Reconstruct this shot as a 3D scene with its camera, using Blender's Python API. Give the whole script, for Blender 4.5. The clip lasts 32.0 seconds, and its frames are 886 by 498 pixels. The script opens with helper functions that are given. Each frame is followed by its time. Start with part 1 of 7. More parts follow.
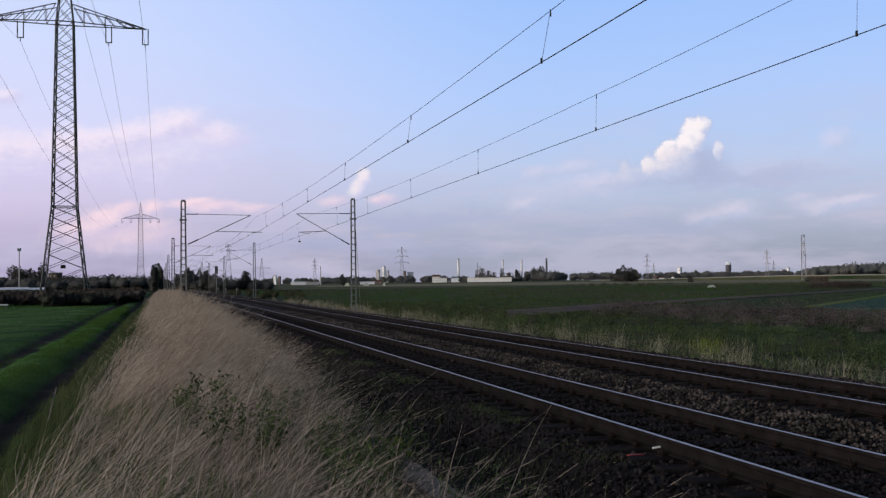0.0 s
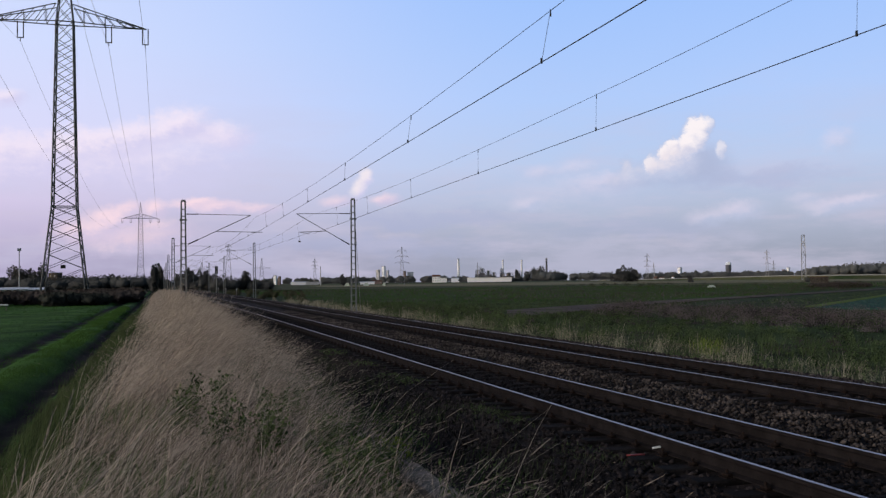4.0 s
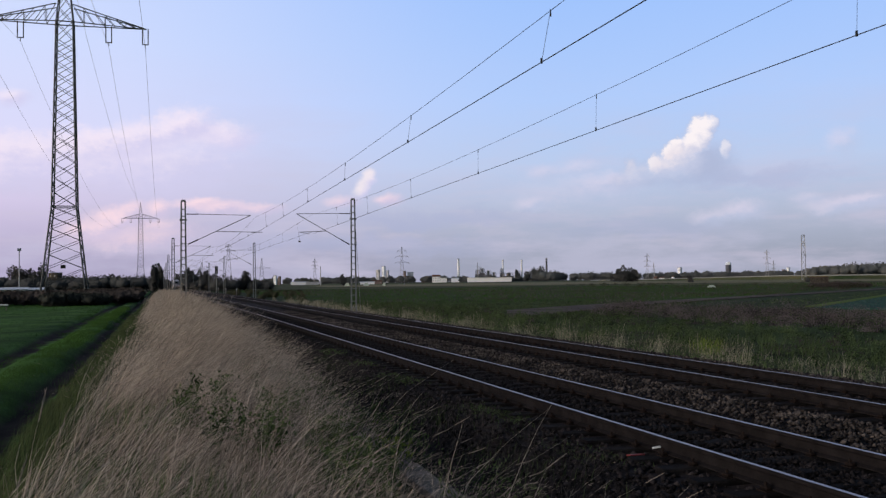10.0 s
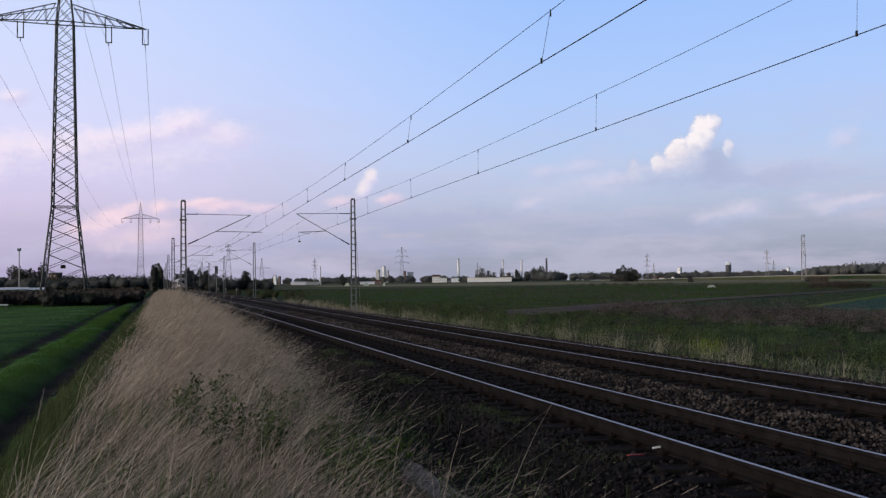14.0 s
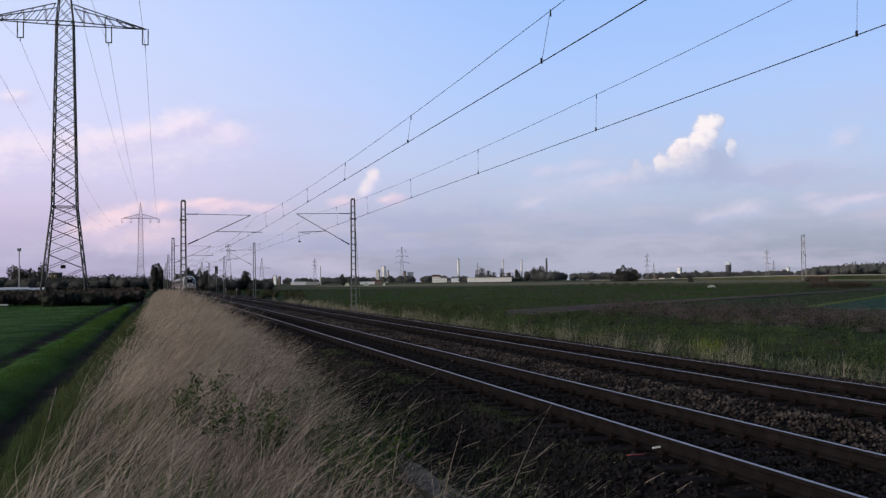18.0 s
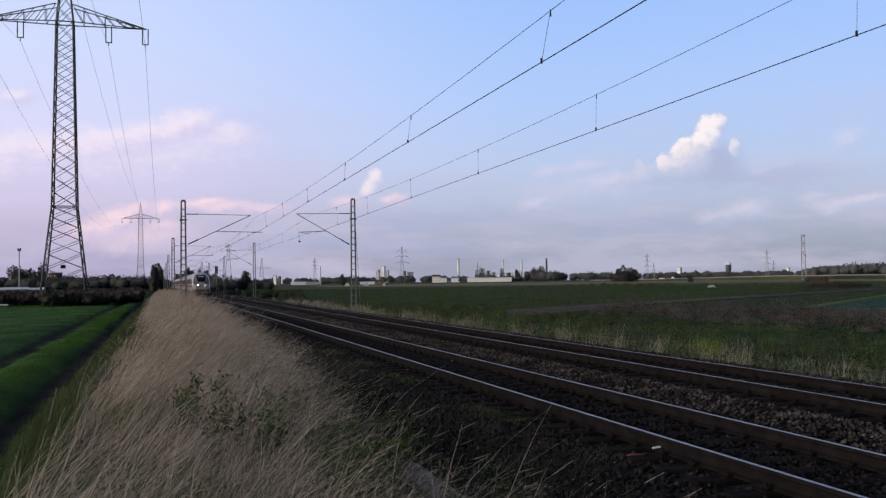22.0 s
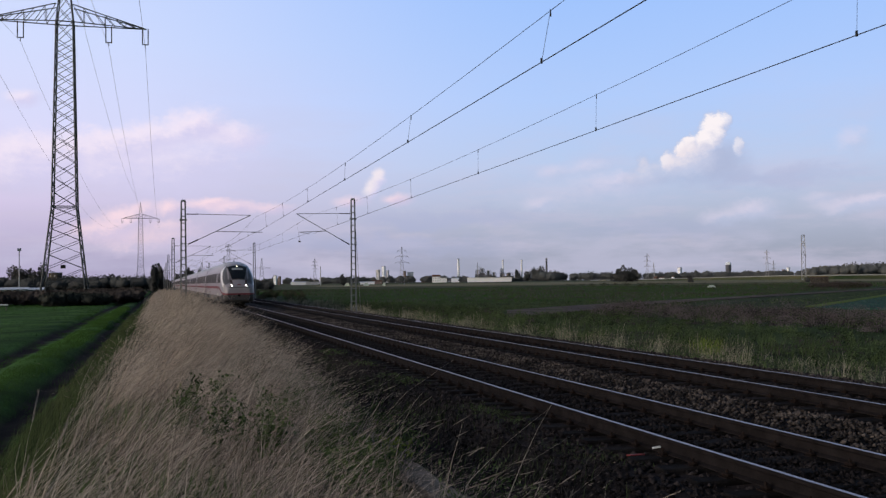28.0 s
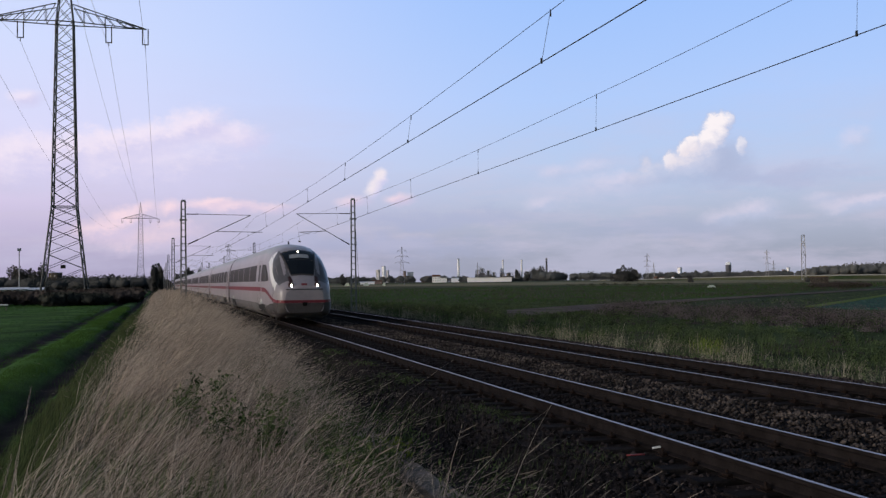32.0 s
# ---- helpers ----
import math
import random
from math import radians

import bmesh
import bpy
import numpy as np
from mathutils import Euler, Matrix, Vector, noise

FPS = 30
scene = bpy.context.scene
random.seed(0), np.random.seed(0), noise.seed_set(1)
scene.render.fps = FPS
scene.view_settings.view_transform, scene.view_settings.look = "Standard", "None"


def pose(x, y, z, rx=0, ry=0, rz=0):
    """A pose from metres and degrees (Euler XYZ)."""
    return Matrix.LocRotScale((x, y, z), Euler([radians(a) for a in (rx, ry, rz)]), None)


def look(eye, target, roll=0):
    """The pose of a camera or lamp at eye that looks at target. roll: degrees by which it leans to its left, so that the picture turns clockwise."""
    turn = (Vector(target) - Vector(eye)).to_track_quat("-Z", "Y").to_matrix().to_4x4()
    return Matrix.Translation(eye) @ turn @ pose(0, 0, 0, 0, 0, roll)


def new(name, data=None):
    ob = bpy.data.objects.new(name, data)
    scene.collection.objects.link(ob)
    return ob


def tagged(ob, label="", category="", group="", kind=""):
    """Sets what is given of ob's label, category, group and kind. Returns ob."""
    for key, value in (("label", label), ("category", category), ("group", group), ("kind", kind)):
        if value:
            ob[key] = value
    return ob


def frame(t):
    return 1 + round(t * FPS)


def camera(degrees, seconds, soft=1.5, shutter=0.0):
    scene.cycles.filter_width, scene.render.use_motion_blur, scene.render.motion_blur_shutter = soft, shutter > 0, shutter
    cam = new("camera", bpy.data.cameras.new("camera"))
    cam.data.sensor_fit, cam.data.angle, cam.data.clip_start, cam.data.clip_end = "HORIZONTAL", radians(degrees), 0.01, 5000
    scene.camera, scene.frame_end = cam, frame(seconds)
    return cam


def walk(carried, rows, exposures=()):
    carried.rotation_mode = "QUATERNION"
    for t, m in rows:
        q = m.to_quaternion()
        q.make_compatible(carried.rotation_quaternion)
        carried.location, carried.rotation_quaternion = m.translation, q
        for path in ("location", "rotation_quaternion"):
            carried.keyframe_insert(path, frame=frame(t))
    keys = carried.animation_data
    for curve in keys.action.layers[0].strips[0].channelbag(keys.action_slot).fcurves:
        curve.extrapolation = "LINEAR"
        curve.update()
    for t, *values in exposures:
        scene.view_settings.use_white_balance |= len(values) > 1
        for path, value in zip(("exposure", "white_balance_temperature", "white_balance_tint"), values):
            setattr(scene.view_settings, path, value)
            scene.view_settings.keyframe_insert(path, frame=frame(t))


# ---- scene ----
# One plan: the near track runs along +Y, rail tops at z = 0, the camera stands still on the grassy berm beside it.
EYE = (0.0, 0.0, 1.85)
YAW, TILT = radians(17.0), radians(1.99)
cam = camera(51.1, 32.0, soft=1.35)
STAND = look(EYE, (EYE[0] + math.sin(YAW), EYE[1] + math.cos(YAW), EYE[2] + math.tan(TILT)), -0.75)
walk(cam, [(0.0, STAND), (32.0, STAND)])

# ---- world, sun, exposure ----
scene.view_settings.exposure = 0.0
SUN_EL, SUN_AZ = 15.0, -102.0          # elevation; bearing clockwise from +Y
world = bpy.data.worlds.new("evening_sky")
scene.world = world
world.use_nodes = True
wn, wl = world.node_tree.nodes, world.node_tree.links
wn.clear()
sky = wn.new("ShaderNodeTexSky")
sky.sky_type = "NISHITA"
sky.sun_disc = False
sky.sun_elevation = radians(SUN_EL)
sky.sun_rotation = radians(SUN_AZ)
wbg = wn.new("ShaderNodeBackground")
wbg.inputs["Strength"].default_value = 0.075
wout = wn.new("ShaderNodeOutputWorld")
wl.new(sky.outputs[0], wbg.inputs[0])
wl.new(wbg.outputs[0], wout.inputs[0])

sun_data = bpy.data.lights.new("sun", "SUN")
sun_data.energy = 1.4
sun_data.angle = radians(12)
sun_data.color = (1.0, 0.93, 0.87)
sun = new("sun", sun_data)
_a, _e = radians(SUN_AZ), radians(SUN_EL)
sun.matrix_world = look((math.sin(_a) * math.cos(_e) * 100, math.cos(_a) * math.cos(_e) * 100, math.sin(_e) * 100), (0, 0, 0))


# ---- materials ----
def mat(name, color, rough=0.8, metal=0.0, vary=0.25, scale=3.0, fine=40.0, bump=0.3, island=0.0, spec=None, piece=0.0, second=None):
    """A surface with blotches at one scale, grain at another, and relief; island / piece: random tone per loose piece."""
    m = bpy.data.materials.new(name)
    m.use_nodes = True
    n, l = m.node_tree.nodes, m.node_tree.links
    b = n["Principled BSDF"]
    b.inputs["Roughness"].default_value = rough
    b.inputs["Metallic"].default_value = metal
    b.inputs["Specular IOR Level"].default_value = spec if spec is not None else (0.04 if rough > 0.78 and not metal else 0.3)
    tc = n.new("ShaderNodeTexCoord")
    n1 = n.new("ShaderNodeTexNoise")
    n1.inputs["Scale"].default_value = scale
    n1.inputs["Detail"].default_value = 5
    n2 = n.new("ShaderNodeTexNoise")
    n2.inputs["Scale"].default_value = fine
    n2.inputs["Detail"].default_value = 3
    l.new(tc.outputs["Object"], n1.inputs["Vector"])
    l.new(tc.outputs["Object"], n2.inputs["Vector"])
    ramp = n.new("ShaderNodeValToRGB")
    ramp.color_ramp.elements[0].position, ramp.color_ramp.elements[1].position = 0.32, 0.68
    dark = tuple(c * (1 - vary) for c in color)
    light = second if second else tuple(min(1, c * (1 + vary)) for c in color)
    ramp.color_ramp.elements[0].color = (*dark, 1)
    ramp.color_ramp.elements[1].color = (*light, 1)
    l.new(n1.outputs["Fac"], ramp.inputs["Fac"])
    mix = n.new("ShaderNodeMix")
    mix.data_type, mix.blend_type = "RGBA", "OVERLAY"
    mix.inputs[0].default_value = min(1.0, vary * 1.6)
    l.new(ramp.outputs["Color"], mix.inputs[6])
    l.new(n2.outputs["Fac"], mix.inputs[7])
    out = mix.outputs[2]
    if island or piece:
        src = n.new("ShaderNodeNewGeometry").outputs["Random Per Island"] if island else n.new("ShaderNodeObjectInfo").outputs["Random"]
        amp = island or piece
        mr = n.new("ShaderNodeMapRange")
        mr.inputs[3].default_value, mr.inputs[4].default_value = 1 - amp, 1 + amp
        l.new(src, mr.inputs[0])
        hs = n.new("ShaderNodeHueSaturation")
        l.new(mr.outputs[0], hs.inputs["Value"])
        l.new(out, hs.inputs["Color"])
        out = hs.outputs["Color"]
    l.new(out, b.inputs["Base Color"])
    if bump:
        bp = n.new("ShaderNodeBump")
        bp.inputs["Strength"].default_value = bump
        bp.inputs["Distance"].default_value = 0.02
        l.new(n2.outputs["Fac"], bp.inputs["Height"])
        l.new(bp.outputs[0], b.inputs["Normal"])
    return m


def two_tone(name, a, c, split=0.5, island=0.5, rough=0.9, spec=0.05, clump=0.5, crisp=0.5, edge=0.22):
    """Blades and leaves: each loose piece takes a tone between two colours."""
    m = bpy.data.materials.new(name)
    m.use_nodes = True
    n, l = m.node_tree.nodes, m.node_tree.links
    b = n["Principled BSDF"]
    b.inputs["Roughness"].default_value = rough
    b.inputs["Specular IOR Level"].default_value = spec
    g = n.new("ShaderNodeNewGeometry")
    tc = n.new("ShaderNodeTexCoord")
    nz = n.new("ShaderNodeTexNoise")
    nz.inputs["Scale"].default_value = clump
    nz.inputs["Detail"].default_value = 4
    l.new(tc.outputs["Object"], nz.inputs["Vector"])
    add = n.new("ShaderNodeMath")
    add.operation = "MULTIPLY_ADD"
    add.inputs[1].default_value = island
    l.new(g.outputs["Random Per Island"], add.inputs[0])
    sub = n.new("ShaderNodeMath")
    sub.operation = "SUBTRACT"
    sub.inputs[1].default_value = island / 2
    l.new(nz.outputs["Fac"], sub.inputs[0])
    l.new(sub.outputs[0], add.inputs[2])
    ramp = n.new("ShaderNodeValToRGB")
    ramp.color_ramp.elements[0].position, ramp.color_ramp.elements[1].position = max(0.0, split - edge), split + edge
    ramp.color_ramp.elements[0].color, ramp.color_ramp.elements[1].color = (*a, 1), (*c, 1)
    l.new(add.outputs[0], ramp.inputs["Fac"])
    l.new(ramp.outputs["Color"], b.inputs["Base Color"])
    # shading normals are bent to one fixed upward direction, which evens the foliage's light
    lean = n.new("ShaderNodeVectorMath")
    lean.operation = "MULTIPLY_ADD"
    lean.inputs[1].default_value, lean.inputs[2].default_value = (crisp, crisp, crisp), (-0.22, -0.22, 0.55)
    l.new(g.outputs["Normal"], lean.inputs[0])
    unit = n.new("ShaderNodeVectorMath")
    unit.operation = "NORMALIZE"
    l.new(lean.outputs[0], unit.inputs[0])
    l.new(unit.outputs[0], b.inputs["Normal"])
    return m


def glow(name, color, strength):
    m = bpy.data.materials.new(name)
    m.use_nodes = True
    n, l = m.node_tree.nodes, m.node_tree.links
    b = n["Principled BSDF"]
    b.inputs["Base Color"].default_value = (*color, 1)
    b.inputs["Emission Color"].default_value = (*color, 1)
    b.inputs["Emission Strength"].default_value = strength
    return m


def rutted():
    """Meadow turf with two worn, uneven wheel ruts along y."""
    m = mat("rutted_meadow_turf", (0.050, 0.115, 0.022), 0.95, 0, 0.5, 0.25, 9, 0.6)
    n, l = m.node_tree.nodes, m.node_tree.links
    b = n["Principled BSDF"]
    turf = b.inputs["Base Color"].links[0].from_socket
    tc = n.new("ShaderNodeTexCoord")
    sep = n.new("ShaderNodeSeparateXYZ")
    l.new(tc.outputs["Object"], sep.inputs[0])

    def op(kind, a, c):
        x = n.new("ShaderNodeMath")
        x.operation = kind
        for slot, val in ((0, a), (1, c)):
            if isinstance(val, float):
                x.inputs[slot].default_value = val
            else:
                l.new(val, x.inputs[slot])
        return x.outputs[0]

    edge = n.new("ShaderNodeTexNoise")
    edge.inputs["Scale"].default_value, edge.inputs["Detail"].default_value = 0.55, 5
    l.new(tc.outputs["Object"], edge.inputs["Vector"])
    shift = op("MULTIPLY", op("SUBTRACT", edge.outputs["Fac"], 0.5), 2.1)
    best = None
    for centre, half in ((-3.1, 0.40), (-6.25, 0.40)):
        d = op("ABSOLUTE", op("ADD", op("SUBTRACT", sep.outputs[0], centre), op("MULTIPLY", shift, 0.55)), 0.0)
        k = n.new("ShaderNodeMapRange")
        k.interpolation_type = "SMOOTHSTEP"
        k.inputs[1].default_value, k.inputs[2].default_value = half + 0.22, half - 0.22
        l.new(op("ADD", d, op("MULTIPLY", shift, 0.5)), k.inputs[0])
        best = k.outputs[0] if best is None else op("MAXIMUM", best, k.outputs[0])
    mud = n.new("ShaderNodeValToRGB")
    mud.color_ramp.elements[0].color, mud.color_ramp.elements[1].color = (0.012, 0.0095, 0.0085, 1), (0.040, 0.031, 0.027, 1)
    mud.color_ramp.elements[0].position, mud.color_ramp.elements[1].position = 0.35, 0.68
    l.new(edge.outputs["Fac"], mud.inputs[0])
    mx = n.new("ShaderNodeMix")
    mx.data_type = "RGBA"
    l.new(best, mx.inputs[0])
    l.new(turf, mx.inputs[6])
    l.new(mud.outputs[0], mx.inputs[7])
    l.new(mx.outputs[2], b.inputs["Base Color"])
    return m


M = {}
M["steel"] = mat("galvanised_steel", (0.21, 0.21, 0.215), 0.6, 0.0, 0.3, 1.5, 30, 0.1)
M["pylon"] = mat("weathered_pylon_steel", (0.075, 0.08, 0.085), 0.6, 0.25, 0.3, 0.6, 10, 0.0)
# pylon steel far off: the haze before it is put into this pale grey
M["far_steel"] = mat("haze_paled_pylon_steel", (0.31, 0.31, 0.34), 0.7, 0.1, 0.2, 0.3, 3, 0.0)
M["wire"] = mat("copper_wire_oxidised", (0.035, 0.034, 0.036), 0.6, 0.3, 0.2, 0.5, 20, 0.0)
M["cable"] = mat("aluminium_conductor", (0.42, 0.42, 0.46), 0.6, 0.0, 0.1, 0.5, 20, 0.0)
M["insulator"] = mat("brown_glazed_porcelain", (0.05, 0.03, 0.025), 0.25, 0.0, 0.2, 5, 40, 0.0)
M["rail"] = mat("rusty_rail_side", (0.018, 0.0145, 0.0145), 0.85, 0.0, 0.35, 4, 60, 0.3)
M["railtop"] = mat("polished_rail_head", (0.36, 0.27, 0.25), 0.40, 1.0, 0.12, 1.2, 30, 0.03)
M["sleeper"] = mat("stained_sleeper", (0.019, 0.016, 0.016), 0.9, 0.0, 0.4, 5, 60, 0.5, piece=0.25)
M["clip"] = mat("rusty_fastening", (0.022, 0.015, 0.013), 0.85, 0.0, 0.3, 8, 50, 0.2)
M["bed"] = mat("brown_ballast_bed", (0.025, 0.0200, 0.0205), 0.95, 0, 0.5, 2.0, 22, 0.9)
M["stone_dark"] = mat("oily_ballast_stone", (0.021, 0.0175, 0.0180), 0.9, 0, 0.4, 6, 60, 0.3, island=0.6)
M["stone"] = mat("rusty_ballast_stone", (0.033, 0.027, 0.0275), 0.9, 0, 0.4, 6, 60, 0.3, island=0.6)
M["stone_pale"] = mat("pale_ballast_stone", (0.040, 0.034, 0.034), 0.9, 0, 0.5, 1.0, 60, 0.3, island=0.65, second=(0.118, 0.095, 0.085))
M["field"] = mat("green_meadow_soil", (0.040, 0.060, 0.018), 0.95, 0, 0.45, 0.12, 6, 0.6)
M["meadow_soil"] = mat("left_meadow_turf", (0.052, 0.120, 0.023), 0.95, 0, 0.5, 0.25, 9, 0.6)
M["plain"] = mat("far_farmland", (0.055, 0.085, 0.030), 0.95, 0, 0.4, 0.012, 0.6, 0.3, second=(0.13, 0.12, 0.06))
M["rutted"] = rutted()
M["soil"] = mat("dry_berm_soil", (0.035, 0.035, 0.018), 0.95, 0, 0.5, 1.0, 15, 0.8)
M["verge"] = mat("weedy_verge_soil", (0.036, 0.048, 0.022), 0.95, 0, 0.5, 0.6, 12, 0.7)
M["path"] = mat("brown_field_path", (0.105, 0.082, 0.072), 0.95, 0, 0.3, 0.3, 10, 0.4)
M["plough"] = mat("dark_green_strip", (0.036, 0.052, 0.022), 0.95, 0, 0.3, 0.2, 8, 0.6)
M["crop"] = mat("bluish_cabbage_crop", (0.030, 0.075, 0.060), 0.9, 0, 0.35, 0.8, 10, 0.7)
M["yellow_edge"] = mat("yellow_green_crop_edge", (0.11, 0.155, 0.03), 0.9, 0, 0.3, 2, 15, 0.5)
M["stubble"] = mat("pale_stubble", (0.205, 0.178, 0.10), 0.95, 0, 0.25, 0.05, 2, 0.3)
M["concrete"] = mat("grey_concrete", (0.185, 0.160, 0.142), 0.9, 0, 0.45, 3, 40, 0.5)
M["straw"] = two_tone("pale_straw", (0.070, 0.057, 0.047), (0.46, 0.374, 0.319), 0.52, 0.85, clump=1.8)
M["panicle"] = two_tone("brown_grass_panicle", (0.125, 0.099, 0.086), (0.47, 0.378, 0.325), 0.5, 0.45, clump=2.2)
M["hay"] = two_tone("matted_brown_hay", (0.058, 0.047, 0.040), (0.37, 0.293, 0.25), 0.5, 0.45, clump=2.6, edge=0.17)
M["straw_head"] = two_tone("straw_seed_head", (0.19, 0.152, 0.130), (0.40, 0.33, 0.285), 0.35, 0.5)
M["grass"] = two_tone("fresh_grass_blade", (0.020, 0.032, 0.014), (0.072, 0.092, 0.040), 0.5, 0.8, clump=1.2)
M["meadow"] = two_tone("meadow_blade", (0.025, 0.060, 0.013), (0.046, 0.100, 0.021), 0.5, 0.3)
M["weed"] = two_tone("brown_dead_weed", (0.040, 0.034, 0.030), (0.105, 0.088, 0.078), 0.5, 0.7)
M["tan"] = two_tone("tan_verge_grass", (0.095, 0.095, 0.058), (0.44, 0.39, 0.295), 0.5, 0.7, clump=0.8)
M["yellow_weed"] = two_tone("yellow_green_weed", (0.08, 0.12, 0.02), (0.17, 0.22, 0.04), 0.4, 0.5)
# distance haze is put into these leaf colours, greyer and paler farther off
M["leaf"] = two_tone("dark_leaf", (0.042, 0.045, 0.041), (0.082, 0.084, 0.070), 0.5, 0.2, clump=0.08, crisp=0.15)
M["leaf_mid"] = two_tone("haze_lifted_leaf", (0.072, 0.072, 0.074), (0.122, 0.120, 0.112), 0.5, 0.2, clump=0.06, crisp=0.15)
M["leaf_far"] = two_tone("haze_paled_leaf", (0.128, 0.132, 0.134), (0.188, 0.188, 0.176), 0.5, 0.15, clump=0.02, crisp=0.15)
M["scrub"] = two_tone("olive_scrub_leaf", (0.030, 0.036, 0.018), (0.075, 0.070, 0.042), 0.5, 0.2, clump=0.2, crisp=0.15)
M["straw_far"] = two_tone("sunbleached_straw", (0.185, 0.151, 0.126), (0.62, 0.51, 0.425), 0.46, 0.4, clump=1.3)
M["straw_pale"] = two_tone("bleached_straw", (0.34, 0.285, 0.24), (0.62, 0.525, 0.45), 0.5, 0.8)
M["crop_leaf"] = two_tone("bluish_crop_leaf", (0.028, 0.065, 0.050), (0.060, 0.120, 0.090), 0.5, 0.35)
M["leaf_weed"] = two_tone("dark_weed_leaf", (0.013, 0.024, 0.010), (0.105, 0.145, 0.058), 0.5, 0.2, clump=0.8, crisp=0.15, edge=0.11)
M["bank_leaf"] = two_tone("green_bank_leaf", (0.036, 0.056, 0.022), (0.105, 0.142, 0.056), 0.5, 0.35, clump=1.0, edge=0.15)
M["brown_weed"] = two_tone("grey_brown_weed", (0.030, 0.025, 0.026), (0.090, 0.073, 0.071), 0.5, 0.35, clump=1.0, crisp=0.15)
M["brush"] = two_tone("grey_purple_dead_brush", (0.028, 0.024, 0.026), (0.180, 0.148, 0.152), 0.5, 0.2, clump=0.7, crisp=0.15, edge=0.11)
M["hedge"] = two_tone("brown_hedge_leaf", (0.056, 0.047, 0.045), (0.122, 0.100, 0.090), 0.5, 0.2, clump=0.12, crisp=0.15)
M["bark"] = mat("bark", (0.06, 0.045, 0.035), 0.9, 0, 0.3, 4, 30, 0.5)
M["white_wall"] = mat("white_render_wall", (0.95, 0.94, 0.97), 0.8, 0, 0.03, 0.1, 2, 0.0)
M["grey_wall"] = mat("grey_concrete_wall", (0.50, 0.49, 0.52), 0.85, 0, 0.12, 0.1, 2, 0.0)
M["dark_wall"] = mat("dark_steel_cladding", (0.11, 0.11, 0.13), 0.7, 0, 0.2, 0.1, 2, 0.0)
M["blue_wall"] = mat("bluish_cladding", (0.26, 0.31, 0.40), 0.7, 0, 0.1, 0.1, 2, 0.0)
M["brick_wall"] = mat("brown_brick_wall", (0.20, 0.145, 0.13), 0.85, 0, 0.2, 0.1, 2, 0.0)
M["roof"] = mat("brown_roof", (0.16, 0.09, 0.07), 0.8, 0, 0.2, 0.2, 4, 0.0)
M["metal_roof"] = mat("pale_metal_roof", (0.62, 0.62, 0.64), 0.5, 0.2, 0.08, 0.2, 4, 0.0)
# panes of the distant buildings, their glass tone lightened for haze
M["pane"] = mat("haze_lightened_glass", (0.16, 0.17, 0.20), 0.25, 0, 0.1, 0.3, 3, 0.0, spec=0.5)
M["wood"] = mat("weathered_boards", (0.060, 0.052, 0.046), 0.85, 0, 0.3, 2, 20, 0.3, piece=0.2)
M["signal"] = mat("black_signal_board", (0.012, 0.012, 0.013), 0.6, 0, 0.1, 2, 20, 0.0)
M["tarmac"] = mat("pale_road_edge", (0.30, 0.30, 0.29), 0.9, 0, 0.1, 0.05, 2, 0.0)
M["canvas"] = mat("pale_green_canvas", (0.48, 0.52, 0.44), 0.8, 0, 0.1, 0.5, 5, 0.0)
M["white_plastic"] = mat("white_plastic", (0.75, 0.75, 0.75), 0.5, 0, 0.05, 3, 20, 0.0)
M["red_plastic"] = mat("faded_red_plastic", (0.35, 0.05, 0.05), 0.6, 0, 0.15, 5, 30, 0.1)
# train
M["body"] = mat("train_light_grey_paint", (0.315, 0.285, 0.320), 0.36, 0.0, 0.10, 0.6, 6, 0.0, spec=0.5)
# dust and the shade low on the nose are both put into this dark colour
M["body_low"] = mat("train_dusty_shaded_skirt", (0.066, 0.058, 0.060), 0.6, 0.0, 0.2, 0.9, 8, 0.02)
# the shadow along the lower side wall is put into this darker grey
M["skirt"] = mat("train_shaded_skirt", (0.155, 0.142, 0.145), 0.55, 0.0, 0.22, 0.7, 8, 0.02)
# near-white stand-in for the sunlight that the nose corner catches
M["pillar"] = mat("train_pillar_highlight", (0.78, 0.76, 0.78), 0.35, 0.0, 0.05, 0.6, 6, 0.0)
M["roof_grey"] = mat("train_roof_grey", (0.34, 0.35, 0.375), 0.45, 0.0, 0.12, 0.5, 6, 0.0)
M["red"] = mat("train_red_stripe", (0.18, 0.026, 0.042), 0.5, 0.0, 0.08, 1, 10, 0.0)
M["glass"] = mat("train_dark_glass", (0.010, 0.012, 0.016), 0.08, 0.0, 0.1, 1, 8, 0.0, spec=0.35)
M["band"] = mat("train_window_band", (0.062, 0.056, 0.058), 0.45, 0.0, 0.1, 1, 8, 0.0, spec=0.02)
M["cheek"] = mat("train_dark_cheek", (0.105, 0.100, 0.115), 0.3, 0.0, 0.1, 1, 8, 0.0)
M["axle"] = mat("pale_axle_cover", (0.6, 0.6, 0.6), 0.5, 0.0, 0.1, 1, 8, 0.0)
M["rubber"] = mat("black_rubber", (0.012, 0.012, 0.013), 0.8, 0, 0.2, 3, 20, 0.1)
M["bogie"] = mat("dark_bogie_steel", (0.03, 0.028, 0.028), 0.7, 0.3, 0.3, 3, 20, 0.1)
M["wheel"] = mat("wheel_steel", (0.16, 0.14, 0.13), 0.5, 0.7, 0.2, 3, 20, 0.0)
M["lamp"] = glow("headlamp_glow", (1.0, 0.96, 0.90), 11.0)
M["lamp_top"] = glow("top_lamp_glow", (1.0, 0.88, 0.62), 7.0)
